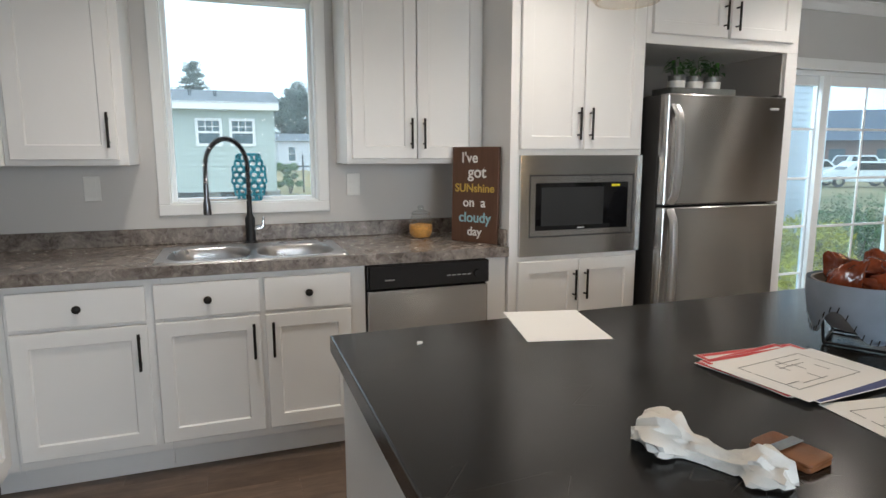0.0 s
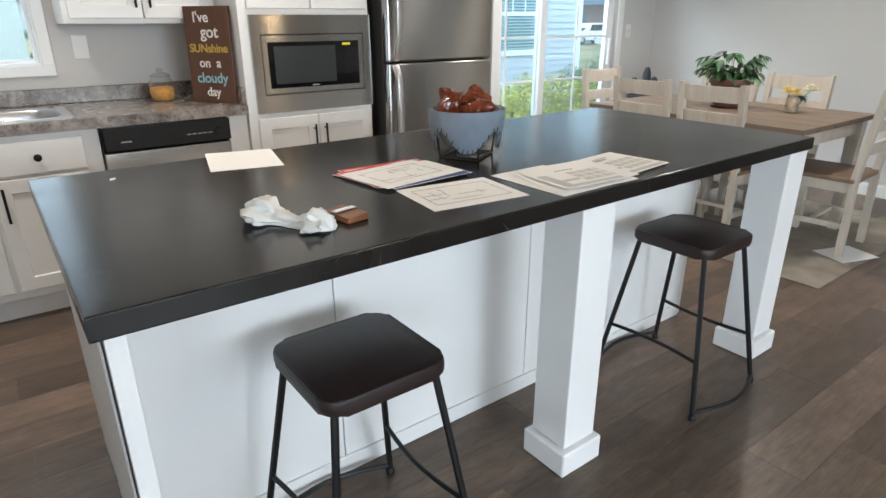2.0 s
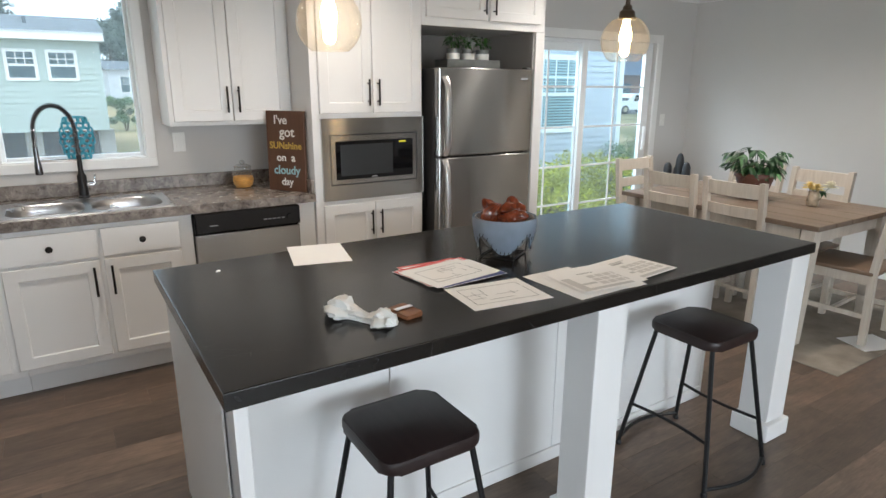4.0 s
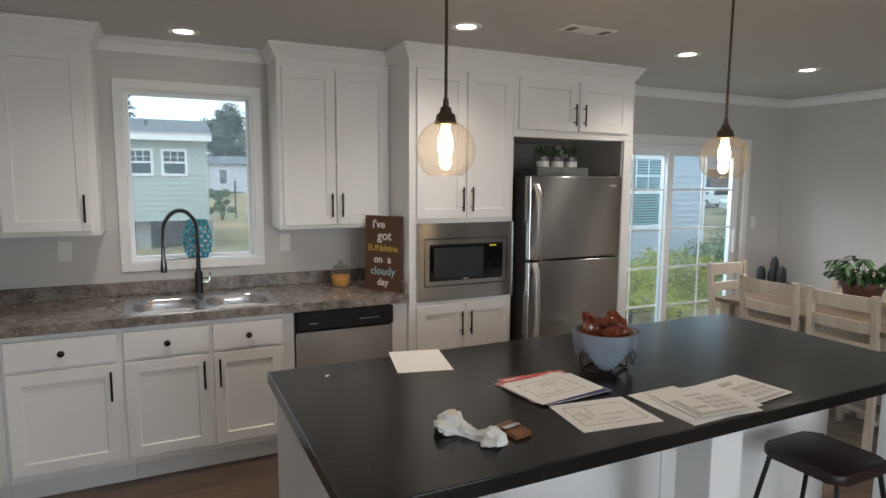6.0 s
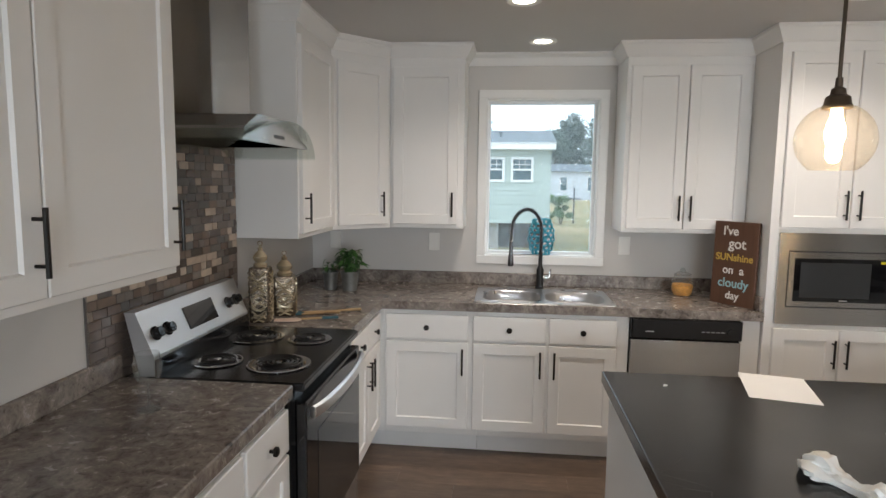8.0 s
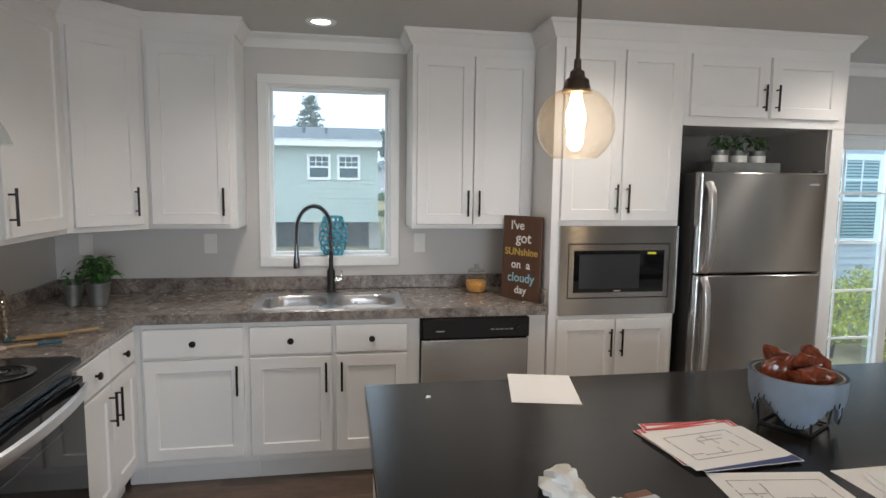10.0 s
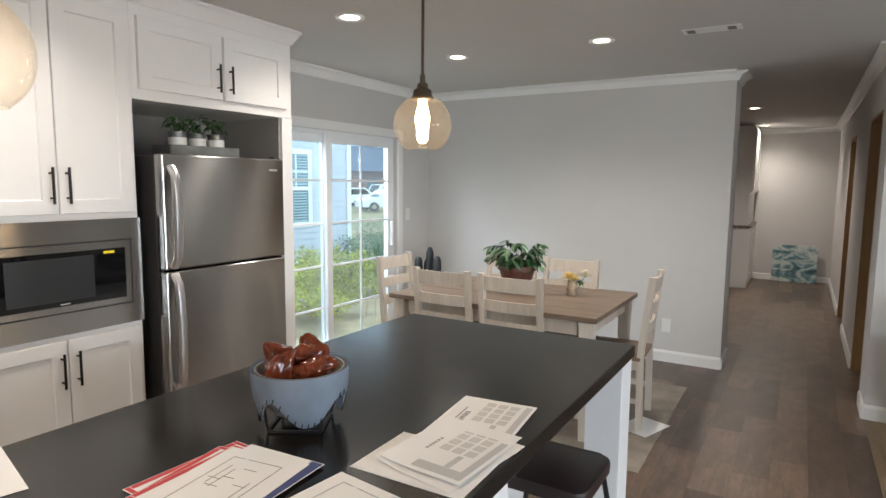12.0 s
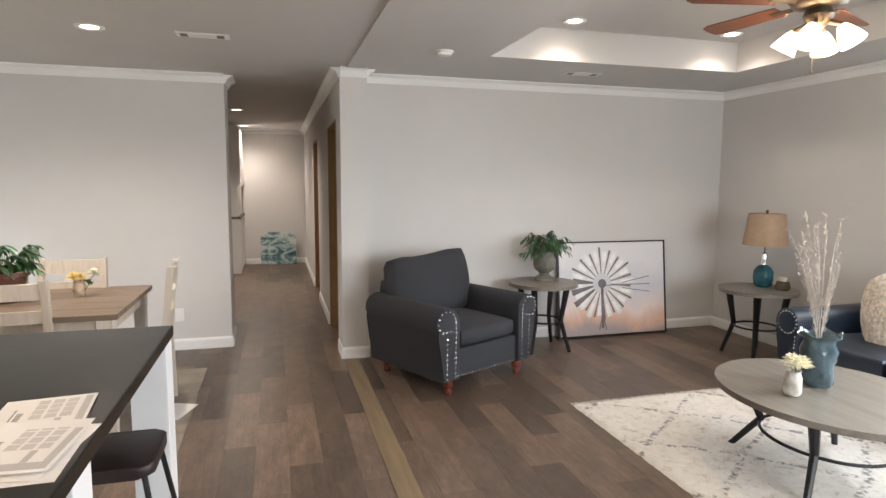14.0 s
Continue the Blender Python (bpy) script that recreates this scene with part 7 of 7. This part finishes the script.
M_ABS = abstract_paint()
for y, z, dx, lab in ((-3.40, 0.59, 0.0, "abstract teal and white canvas leaning on the hallway wall"), (-3.27, 0.54, 0.06, "abstract teal canvas half hidden behind another")):
    p = thing("canvas_painting", pose(11.60 + dx, y, 0.003, 0, 0, -90) @ pose(0, 0, 0, -7), lab, "painting")
    part("canvas", box(-0.25, 0.25, 0.0, 0.025, 0.0, z, 0.003), M_ABS, p)

# ---------------------------------------------------------------- outdoors
ZG = -0.6


def grass_ground():
    m = material("dry_grass", (0.2, 0.18, 0.08), 0.95)
    v = coords(m)
    a = noise_tex(m, v, 0.22, 5, 0.6)
    b = noise_tex(m, v, 9.0, 5, 0.7)
    c = ramp(m, a, [(0.36, (0.13, 0.14, 0.05)), (0.48, (0.27, 0.225, 0.10)), (0.62, (0.40, 0.31, 0.17))])
    wire(m, mixc(m, 0.5, c, ramp(m, b, [(0.3, (0.35, 0.35, 0.3)), (0.7, (1, 1, 1))]), "MULTIPLY"), bsdf(m).inputs["Base Color"])
    bump(m, b, 0.8, 0.05)
    return m


gr = bmesh.new()
box(-400, 400, 0.30, 900, ZG - 0.2, ZG, bm=gr)
structure("ground", gr, grass_ground(), "dry grassy ground between the houses")
structure("ground_behind", box(-400, 400, -900, -8.1, ZG - 0.2, ZG), bpy.data.materials["dry_grass"], "dry grassy ground in front of the house")
structure("pavement", box(2.5, 13.0, 0.6, 3.3, ZG + 0.001, ZG + 0.03), mottled("pale_gravel", (0.52, 0.39, 0.23), 0.95, vary=0.25, scale=3, fine=60, relief=0.9, distance=0.01), "pale gravel path outside the patio door")
structure("road", box(14, 120, 30, 60, ZG + 0.001, ZG + 0.02), mottled("asphalt", (0.10, 0.10, 0.105), 0.9, vary=0.15, scale=0.5, fine=30), "asphalt car park")


def siding(x0, x1, z0, z1, y, pitch=0.12):
    """Lap boards facing -y."""
    bm = bmesh.new()
    z = z0
    while z < z1 - 0.01:
        t = min(z + pitch, z1)
        vs_ = [bm.verts.new(p) for p in ((x0, y - 0.018, z), (x1, y - 0.018, z), (x1, y - 0.003, t), (x0, y - 0.003, t))]
        bm.faces.new(vs_)
        lo = [bm.verts.new(p) for p in ((x0, y, z), (x1, y, z))]
        bm.faces.new((lo[0], lo[1], vs_[1], vs_[0]))
        z += pitch
    return bm


M_GREEN = mottled("mint_siding", (0.42, 0.49, 0.465), 0.55, vary=0.06, scale=0.8)
M_GREY = mottled("grey_siding", (0.50, 0.53, 0.58), 0.55, vary=0.05, scale=0.8)
M_ROOF = mottled("grey_shingles", (0.13, 0.15, 0.17), 0.9, vary=0.2, scale=2.5, fine=14, relief=0.8, distance=0.02)
M_WTRIM = mottled("white_house_trim", (0.82, 0.83, 0.84), 0.5, vary=0.03)
M_DGLASS = material("dark_window_glass", (0.05, 0.09, 0.11), 0.05)
M_BLIND = mottled("teal_blind", (0.25, 0.42, 0.44), 0.3)
M_UNDER = mottled("crawl_space_shade", (0.10, 0.09, 0.085), 0.9, vary=0.3, scale=4)


def house_window(parent, x0, x1, z0, z1, y, glass, grid=True, t=0.09, blind=False):
    w = sash(parent, x0, x1, z0, z1, y - 0.05, y - 0.021, t, "window", M_WTRIM)
    part("pane", box(x0 + t, x1 - t, y - 0.036, y - 0.028, z0 + t, z1 - t), glass, w)
    zm = (z0 + z1) / 2
    part("rail", box(x0 + t, x1 - t, y - 0.046, y - 0.037, zm - 0.03, zm + 0.03), M_WTRIM, w)
    if grid:
        for k in (1, 2):
            x = x0 + t + (x1 - x0 - 2 * t) * k / 3
            part("muntin", box(x - 0.012, x + 0.012, y - 0.042, y - 0.0365, zm + 0.03, z1 - t), M_WTRIM, w)
        zz = (zm + z1 - t) / 2
        part("muntin", box(x0 + t, x1 - t, y - 0.0425, y - 0.037, zz - 0.012, zz + 0.012), M_WTRIM, w)
    if blind:
        bm = bmesh.new()
        n = 24
        for k in range(n):
            z = z0 + t + (z1 - z0 - 2 * t) * (k + 0.5) / n
            box(x0 + t + 0.01, x1 - t - 0.01, y - 0.0365, y - 0.0362, z - 0.012, z + 0.012, bm=bm)
        part("blind", bm, M_BLIND, w)


GY = 16.0
gh = thing("green_house", pose(0, 0, 0), "mint green mobile home with white trim and grey roof", "house")
part("wall", siding(-9.5, 1.66, 0.28, 2.72, GY, 0.155), M_GREEN, gh, "mint green lap siding")
part("wall", box(-9.5, 1.66, GY + 0.001, GY + 8, 0.28, 2.72), M_GREEN, gh)
part("corner_trim", box(1.58, 1.68, GY - 0.03, GY - 0.019, 0.28, 2.72), M_GREEN, gh)
part("fascia", box(-9.8, 1.80, GY - 0.34, GY - 0.30, 2.70, 2.92), M_WTRIM, gh, "white fascia board")
part("soffit", box(-9.8, 1.80, GY - 0.30, GY, 2.70, 2.74), M_WTRIM, gh)
rb = bmesh.new()
q = [rb.verts.new(p) for p in ((-9.8, GY - 0.36, 2.90), (1.83, GY - 0.36, 2.90), (1.95, GY + 4.0, 3.66), (-9.8, GY + 4.0, 3.66), (2.05, GY + 8.4, 2.90), (-9.8, GY + 8.4, 2.90))]
rb.faces.new((q[0], q[1], q[2], q[3]))
rb.faces.new((q[3], q[2], q[4], q[5]))
rb.faces.new((q[1], q[4], q[2]))
part("roof", rb, M_ROOF, gh, "grey shingle roof")
for x in (-0.75, 0.0):
    part("roof_vent", turned([(0.05, 3.1), (0.05, 3.36), (0.07, 3.37), (0.06, 3.42), (0, 3.42)], 12, m=pose(x, GY + 1.6, 0)), M_ROOF, gh)
for a, b in ((-0.57, 0.17), (0.37, 1.11)):
    house_window(gh, a, b, 1.64, 2.46, GY, M_DGLASS, t=0.08)
# the shade beneath the house, made as a dark-coloured box
part("underside", box(-9.4, 1.6, GY + 0.8, GY + 7.5, ZG, 0.279), M_UNDER, gh, "solid dark box that imitates the shade in the crawl space")
for x in (-4.0, -2.0, -0.4, 1.4):
    part("pier", box(x, x + 0.4, GY + 0.25, GY + 0.65, ZG, 0.279), mottled("concrete_pier", (0.35, 0.34, 0.32), 0.9), gh, "concrete block pier")

sh = thing("grey_cottage", pose(6.5, 80, ZG, 0, 0, 6), "pale grey house with a low gable roof beyond the field", "house")
part("wall", box(0, 11, 0, 7, 0, 4.0), M_GREY, sh)
rb = bmesh.new()
q = [rb.verts.new(p) for p in ((-0.4, -0.4, 3.9), (11.4, -0.4, 3.9), (11.4, 3.5, 5.0), (-0.4, 3.5, 5.0), (11.4, 7.4, 3.9), (-0.4, 7.4, 3.9))]
rb.faces.new(q[:4])
rb.faces.new((q[3], q[2], q[4], q[5]))
rb.faces.new((q[0], q[3], q[5]))
rb.faces.new((q[1], q[4], q[2]))
part("roof", rb, M_ROOF, sh)
for x in (1.2, 5.0):
    house_window(sh, x, x + 1.1, 1.2, 3.2, -0.0, M_DGLASS)

YG = 4.0
ng = thing("grey_house", pose(0, 0, 0), "pale grey sided house with a white window beyond the patio", "house")
part("wall", siding(4.6, 9.50, 0.02, 3.1, YG, 0.105), M_GREY, ng, "pale grey lap siding")
part("wall", box(4.6, 9.49, YG + 0.001, YG + 7, -0.05, 3.1), M_GREY, ng)
part("corner_trim", box(9.40, 9.52, YG - 0.035, YG - 0.02, 0.0, 3.1), M_WTRIM, ng)
part("skirting", box(4.6, 9.49, YG - 0.01, YG + 7, ZG, -0.06), mottled("pale_skirting", (0.48, 0.49, 0.50), 0.8), ng)
part("roof", box(4.3, 9.9, YG - 0.4, YG + 7.4, 3.1, 3.25), M_ROOF, ng)
house_window(ng, 7.42, 8.45, 0.75, 2.08, YG, M_DGLASS, True, 0.09, True)


def clump(bm, centre, r, n, size, rnd, squash=0.8):
    """Small leaves strewn through a ball, denser at its skin."""
    for _ in range(n):
        d = Vector((rnd.gauss(0, 1), rnd.gauss(0, 1), rnd.gauss(0, 1))).normalized() * r * rnd.random() ** 0.4
        d.z *= squash
        p = Vector(centre) + d
        a, b = rnd.uniform(0, 6.28), rnd.uniform(-0.9, 0.9)
        u = Vector((math.cos(a) * math.cos(b), math.sin(a) * math.cos(b), math.sin(b))) * size * rnd.uniform(0.6, 1.3)
        w = u.cross(Vector((rnd.gauss(0, 1), rnd.gauss(0, 1), rnd.gauss(0, 1)))).normalized() * size * 0.35
        bm.faces.new([bm.verts.new(q_) for q_ in (p - u * 0.5, p + w * 0.6, p + u * 0.5, p - w * 0.6)])


M_YBUSH = leafy("yellow_green_leaf", (0.20, 0.22, 0.02), (0.48, 0.46, 0.04))
M_GBUSH = leafy("hedge_leaf", (0.03, 0.08, 0.02), (0.09, 0.19, 0.05))
# paler and bluer than needles: distance haze mixed into the colour
M_PINE = leafy("hazed_pine_needle", (0.08, 0.115, 0.105), (0.15, 0.20, 0.18))
M_BARK = mottled("bark", (0.10, 0.075, 0.055), 0.95, vary=0.3, scale=6, fine=30, relief=0.9, distance=0.02)
ro = random.Random(21)


def bush(x, y, z, r, h, n, mat, label, size=0.06):
    c = thing("bush", pose(x, y, z), label, "bush", "bushes outside")
    bm = bmesh.new()
    for k in range(14):
        a, q_ = ro.uniform(0, 6.28), r * ro.uniform(0.2, 0.85)
        clump(bm, (q_ * math.cos(a), q_ * math.sin(a), h * ro.uniform(0.25, 0.85)), r * ro.uniform(0.28, 0.45), n // 14, size, ro)
    part("foliage", bm, mat, c)
    tw = bmesh.new()
    for k in range(7):
        a = ro.uniform(0, 6.28)
        tube([(0.05 * math.cos(a), 0.05 * math.sin(a), 0), (r * 0.5 * math.cos(a), r * 0.5 * math.sin(a), h * 0.7)], [0.015, 0.006], 5, tw)
    part("branches", tw, M_BARK, c)


bush(6.65, 2.75, ZG, 0.75, 1.25, 5200, M_YBUSH, "yellow-green shrub outside the patio door")
bush(7.75, 2.9, ZG, 0.75, 1.2, 5200, M_YBUSH, "yellow-green shrub outside the patio door")
bush(5.5, 2.6, ZG, 0.55, 0.7, 2600, M_GBUSH, "low green shrub outside the patio door")
bush(9.6, 3.4, ZG, 0.8, 1.15, 4200, M_GBUSH, "clipped green shrub at the house corner")
bush(11.6, 5.2, ZG, 1.0, 1.2, 4200, M_GBUSH, "clipped green shrub at the house corner")
bush(3.25, 29.0, ZG, 0.72, 1.7, 4200, M_GBUSH, "rounded green shrub beside the green house", 0.11)


def tree(x, y, h, spread, n, label, bare=0.25, lean=0.0, size=0.25, puff=0.17):
    c = thing("pine_tree", pose(x, y, ZG), label, "tree", "trees behind the houses")
    part("trunk", tube([(0, 0, 0), (lean * 0.3, 0, h * 0.4), (lean, 0, h * 0.95)], [h * 0.018, h * 0.013, h * 0.003], 8), M_BARK, c, "", True)
    lb, br = bmesh.new(), bmesh.new()
    for k in range(46):
        s = bare + (1 - bare) * ro.random()
        a = ro.uniform(0, 6.28)
        r = spread * (1.05 - s) ** 0.7 * ro.uniform(0.5, 1.0)
        base = Vector((lean * s, 0, h * s * 0.95))
        tip = base + Vector((r * math.cos(a), r * math.sin(a), ro.uniform(-0.02, 0.05) * h))
        tube([base, tip], [h * 0.004, h * 0.0015], 4, br)
        for q_ in (0.55, 0.8, 1.0):
            clump(lb, base.lerp(tip, q_), spread * puff * ro.uniform(0.6, 1.2), n // 138, size, ro, 0.55)
    part("limbs", br, M_BARK, c)
    part("crown", lb, M_PINE, c)


tree(-4.4, 100, 16.5, 6.0, 2800, "tall sparse pine standing above the green house roof", 0.58, size=0.5)
tree(-11.5, 104, 14.0, 5.0, 4200, "tall thin pine behind the green house", 0.35, size=0.5)
for k, h in enumerate((11.5, 14.0, 15.5, 13.5, 15.0, 14.0, 15.5, 14.5, 15.0, 13.5, 15.0, 14.0)):
    tree(8.5 + 2.5 * k + ro.uniform(-0.5, 0.5), 104 + 5 * (k % 3), h, 4.6, 11000, "dense pine in the hazy row behind the houses", 0.03, size=0.5, puff=0.33)
fw = bmesh.new()
for k in range(40):
    clump(fw, (-60 + 6 * k, 125 + ro.uniform(-6, 6), ZG + 2.5 + ro.uniform(-1, 1.0)), ro.uniform(3.0, 4.5), 420, 0.9, ro, 0.9)
tagged(mesh_ob("far_woods", fw, M_PINE), "dark line of far woods", "woods", kind="stuff")
post_ = thing("sign_post", pose(4.05, 30, ZG), "thin dark post on the grass", "post")
part("post", tube([(0, 0, 0), (0, 0, 2.0)], 0.04, 8), M_BLACK, post_)
part("cross_bar", box(-0.4, 0.4, -0.02, 0.02, 1.35, 1.42), M_BLACK, post_)

M_CARW = mottled("white_car_paint", (0.78, 0.79, 0.80), 0.2, vary=0.02)
M_TYRE = mottled("tyre_rubber", (0.02, 0.02, 0.02), 0.8)


def car(x, y, rz, label, tall=1.55):
    c = thing("parked_car", pose(x, y, ZG + 0.02, 0, 0, rz), label, "car", "parked cars")
    side = [(-2.2, 0.32), (2.2, 0.32), (2.25, 0.72), (2.1, 0.92), (1.1, 1.0), (0.55, tall), (-1.3, tall), (-2.0, 1.05), (-2.25, 0.95)]
    body = prism(side, -0.88, 0.88, bevel=0.06, m=pose(0, 0, 0, 90))
    part("body", body, M_CARW, c, "white painted body")
    glass = prism([(0.62, 1.02), (0.40, tall - 0.10), (-1.22, tall - 0.10), (-1.75, 1.05)], -0.89, 0.89, m=pose(0, 0, 0, 90))
    part("side_windows", glass, M_BGLASS, c, "dark side windows")
    ws = bmesh.new()
    ws.faces.new([ws.verts.new(p) for p in ((1.085, -0.75, 1.03), (1.085, 0.75, 1.03), (0.59, 0.68, tall - 0.06), (0.59, -0.68, tall - 0.06))])
    part("windscreen", ws, M_BGLASS, c)
    for sx in (-1.4, 1.4):
        for sy in (-0.86, 0.86):
            w = part("wheel", turned([(0.18, -0.1), (0.33, -0.1), (0.34, 0), (0.33, 0.1), (0.18, 0.1)], 20, m=pose(sx, sy, 0.34, 90)), M_TYRE, c)
            part("rim", turned([(0, -0.105), (0.18, -0.105), (0.18, 0.105), (0, 0.105)], 16, m=pose(sx, sy, 0.34, 90)), M_CHROME, w)
    for sy in (-0.6, 0.6):
        part("headlight", box(2.19, 2.27, sy - 0.16, sy + 0.16, 0.66, 0.80, 0.02), M_CHROME, c)


car(36.5, 23.0, 150, "white sedan parked in the lot")
car(44.5, 29.5, 160, "white van parked in the lot", 1.9)
car(48.5, 31.0, 165, "white car parked farther back in the lot", 1.6)
car(41.0, 30.5, 170, "white car parked beside the van", 1.6)
fb_ = thing("far_building", pose(62, 46, ZG, 0, 0, -35), "long building with a dark blue-grey roof", "building")
part("wall", box(-16, 16, 0, 8, 0, 3.6), mottled("brick_red_wall", (0.22, 0.12, 0.09), 0.9, vary=0.15, scale=0.6), fb_, "brick wall")
rb = bmesh.new()
q = [rb.verts.new(p) for p in ((-17, -1, 3.5), (17, -1, 3.5), (17, 4, 7.0), (-17, 4, 7.0), (17, 9, 3.5), (-17, 9, 3.5))]
rb.faces.new(q[:4])
rb.faces.new((q[3], q[2], q[4], q[5]))
part("roof", rb, mottled("slate_blue_roof", (0.07, 0.09, 0.13), 0.8, vary=0.1, scale=0.5), fb_)
for k in range(6):
    part("window", box(-13 + 4.6 * k, -11.4 + 4.6 * k, -0.03, 0.0, 1.2, 2.6), M_DGLASS, fb_)

# ---------------------------------------------------------------- mosaic behind the stove
M_GROUT = mottled("grout", (0.13, 0.12, 0.115), 0.9)
mosaic = tagged(mesh_ob("backsplash", box(XW + 0.001, XW + 0.006, -2.300, -1.212, 0.90, 1.90), M_GROUT), "brown and grey strip mosaic backsplash behind the stove", kind="structure")


def mosaic_glaze():
    m = material("mosaic_tile", (0.2, 0.16, 0.14), 0.25)
    info = m.node_tree.nodes.new("ShaderNodeObjectInfo")
    c = ramp(m, info.outputs["Random"], [(0.0, (0.075, 0.062, 0.055)), (0.25, (0.14, 0.10, 0.08)), (0.45, (0.11, 0.11, 0.11)), (0.65, (0.19, 0.14, 0.11)), (0.82, (0.16, 0.15, 0.145)), (0.86, (0.42, 0.34, 0.27)), (1.0, (0.50, 0.42, 0.35))])
    n = noise_tex(m, coords(m), 40, 4)
    wire(m, mixc(m, 0.4, c, ramp(m, n, [(0.3, (0.5, 0.5, 0.5)), (0.7, (1.15, 1.1, 1.05))]), "MULTIPLY"), bsdf(m).inputs["Base Color"])
    wire(m, ramp(m, info.outputs["Random"], [(0, (0.12,) * 3), (0.5, (0.45,) * 3), (1, (0.3,) * 3)]), bsdf(m).inputs["Roughness"])
    return m


M_TILE = mosaic_glaze()
SHAPES = {}
rt = random.Random(33)
rowh, count = 0.0335, 0
rest = bmesh.new()
z = 0.905
while z < 1.88:
    y = -2.298 + rt.uniform(-0.03, 0.0)
    while y < -1.213:
        w = rt.choice((0.048, 0.072, 0.098))
        y0, y1 = max(y, -2.298), min(y + w, -1.214)
        if y1 - y0 > 0.012:
            key = round(y1 - y0, 3)
            if 1.10 < z < 1.76:
                if key not in SHAPES:
                    b = box(0, 0.0055, 0.001, key - 0.001, 0.001, rowh - 0.001, 0.0008)
                    SHAPES[key] = bpy.data.meshes.new("tile")
                    b.to_mesh(SHAPES[key])
                    b.free()
                    SHAPES[key].materials.append(M_TILE)
                o = new("tile", SHAPES[key])
                o.parent = mosaic
                o.matrix_basis = Matrix.Translation((XW + 0.006 + rt.uniform(0, 0.0015), y0, z))
            else:
                box(XW + 0.006, XW + 0.0115, y0 + 0.001, y1 - 0.001, z + 0.001, z + rowh - 0.001, bm=rest)
        y += w
    z += rowh
tagged(part("tiles_hidden_rows", rest, mottled("mosaic_rest", (0.14, 0.11, 0.095), 0.35, vary=0.4, scale=14), mosaic), kind="stuff")

# ---------------------------------------------------------------- floor planks


def plank_wood():
    m = material("floor_plank", (0.1, 0.08, 0.065), 0.36)
    info = m.node_tree.nodes.new("ShaderNodeObjectInfo")
    gi = m.node_tree.nodes.new("ShaderNodeNewGeometry")
    rnd_ = mixc(m, 0.5, info.outputs["Random"], gi.outputs["Random Per Island"])
    v = coords(m, (0.9, 9.0, 1.0))
    add = m.node_tree.nodes.new("ShaderNodeVectorMath")
    add.operation = "MULTIPLY_ADD"
    wire(m, rnd_, add.inputs[0])
    add.inputs[1].default_value = (61, 37, 53)
    wire(m, v, add.inputs[2])
    g = noise_tex(m, add.outputs[0], 3.2, 7, 0.66, 0.7)
    f = noise_tex(m, add.outputs[0], 22.0, 4, 0.6)
    c = ramp(m, g, [(0.25, (0.040, 0.029, 0.023)), (0.5, (0.088, 0.066, 0.052)), (0.75, (0.150, 0.116, 0.092))])
    c = mixc(m, 0.3, c, ramp(m, f, [(0.35, (0.05, 0.037, 0.03)), (0.65, (0.135, 0.104, 0.083))]))
    patch = noise_tex(m, coords(m, (1.0, 1.6, 1.0)), 4.5, 4, 0.6, 0.3)
    c = mixc(m, 0.6, c, ramp(m, patch, [(0.34, (0.42, 0.39, 0.36)), (0.66, (1.0, 0.98, 0.96))]), "MULTIPLY")
    k = ramp(m, rnd_, [(0.25, (1.0, 0.95, 0.90)), (0.5, (1.6, 1.50, 1.39)), (0.75, (2.25, 2.08, 1.90))])
    wire(m, mixc(m, 1.0, c, k, "MULTIPLY"), bsdf(m).inputs["Base Color"])
    wire(m, ramp(m, g, [(0.3, (0.30,) * 3), (0.7, (0.44,) * 3)]), bsdf(m).inputs["Roughness"])
    bump(m, f, 0.12, 0.0008)
    return m


M_FLOORP = plank_wood()
PW, PL = 0.178, 0.915
pm = bpy.data.meshes.new("plank")
b = box(0.0003, PL - 0.0003, 0.0003, PW - 0.0003, -0.0045, 0.0, 0.0004)
b.to_mesh(pm)
b.free()
pm.materials.append(M_FLOORP)
others = bmesh.new()
rq = random.Random(5)
made = 0
row = 0
y = -7.79
while y < 0:
    x = XW - PL * ((row * 0.37 + rq.uniform(0, 0.12)) % 1.0)
    while x < XEND:
        x0, x1, y1 = max(x, XW), min(x + PL, XEND), min(y + PW, 0.0)
        if x1 - x0 > 0.02:
            near = x >= XW and x + PL <= 5.62 and -6.0 < y < -0.6 and y1 - y > PW - 0.01 and not (0.62 < x and x + PL < 2.9 and y > -2.40 and y1 < -1.9)
            if near and made < 300:
                o = new("plank", pm)
                o.parent = floor_bed
                o.matrix_basis = Matrix.Translation((x, y, 0))
                made += 1
            else:
                box(x0 + 0.0003, x1 - 0.0003, y + 0.0003, y1 - 0.0003, -0.0045, 0.0, bm=others)
        x += PL
    y += PW
    row += 1
tagged(part("far_planks", others, M_FLOORP, floor_bed), kind="stuff")
strip = structure("floor_strip", box(XW, 5.37, -3.955, -3.835, 0.0005, 0.003, 0.001), grained("tan_strip", (0.13, 0.092, 0.052), (0.26, 0.19, 0.112), 0.5, 0, 6.0, 0.05), "tan joint strip across the plank floor")
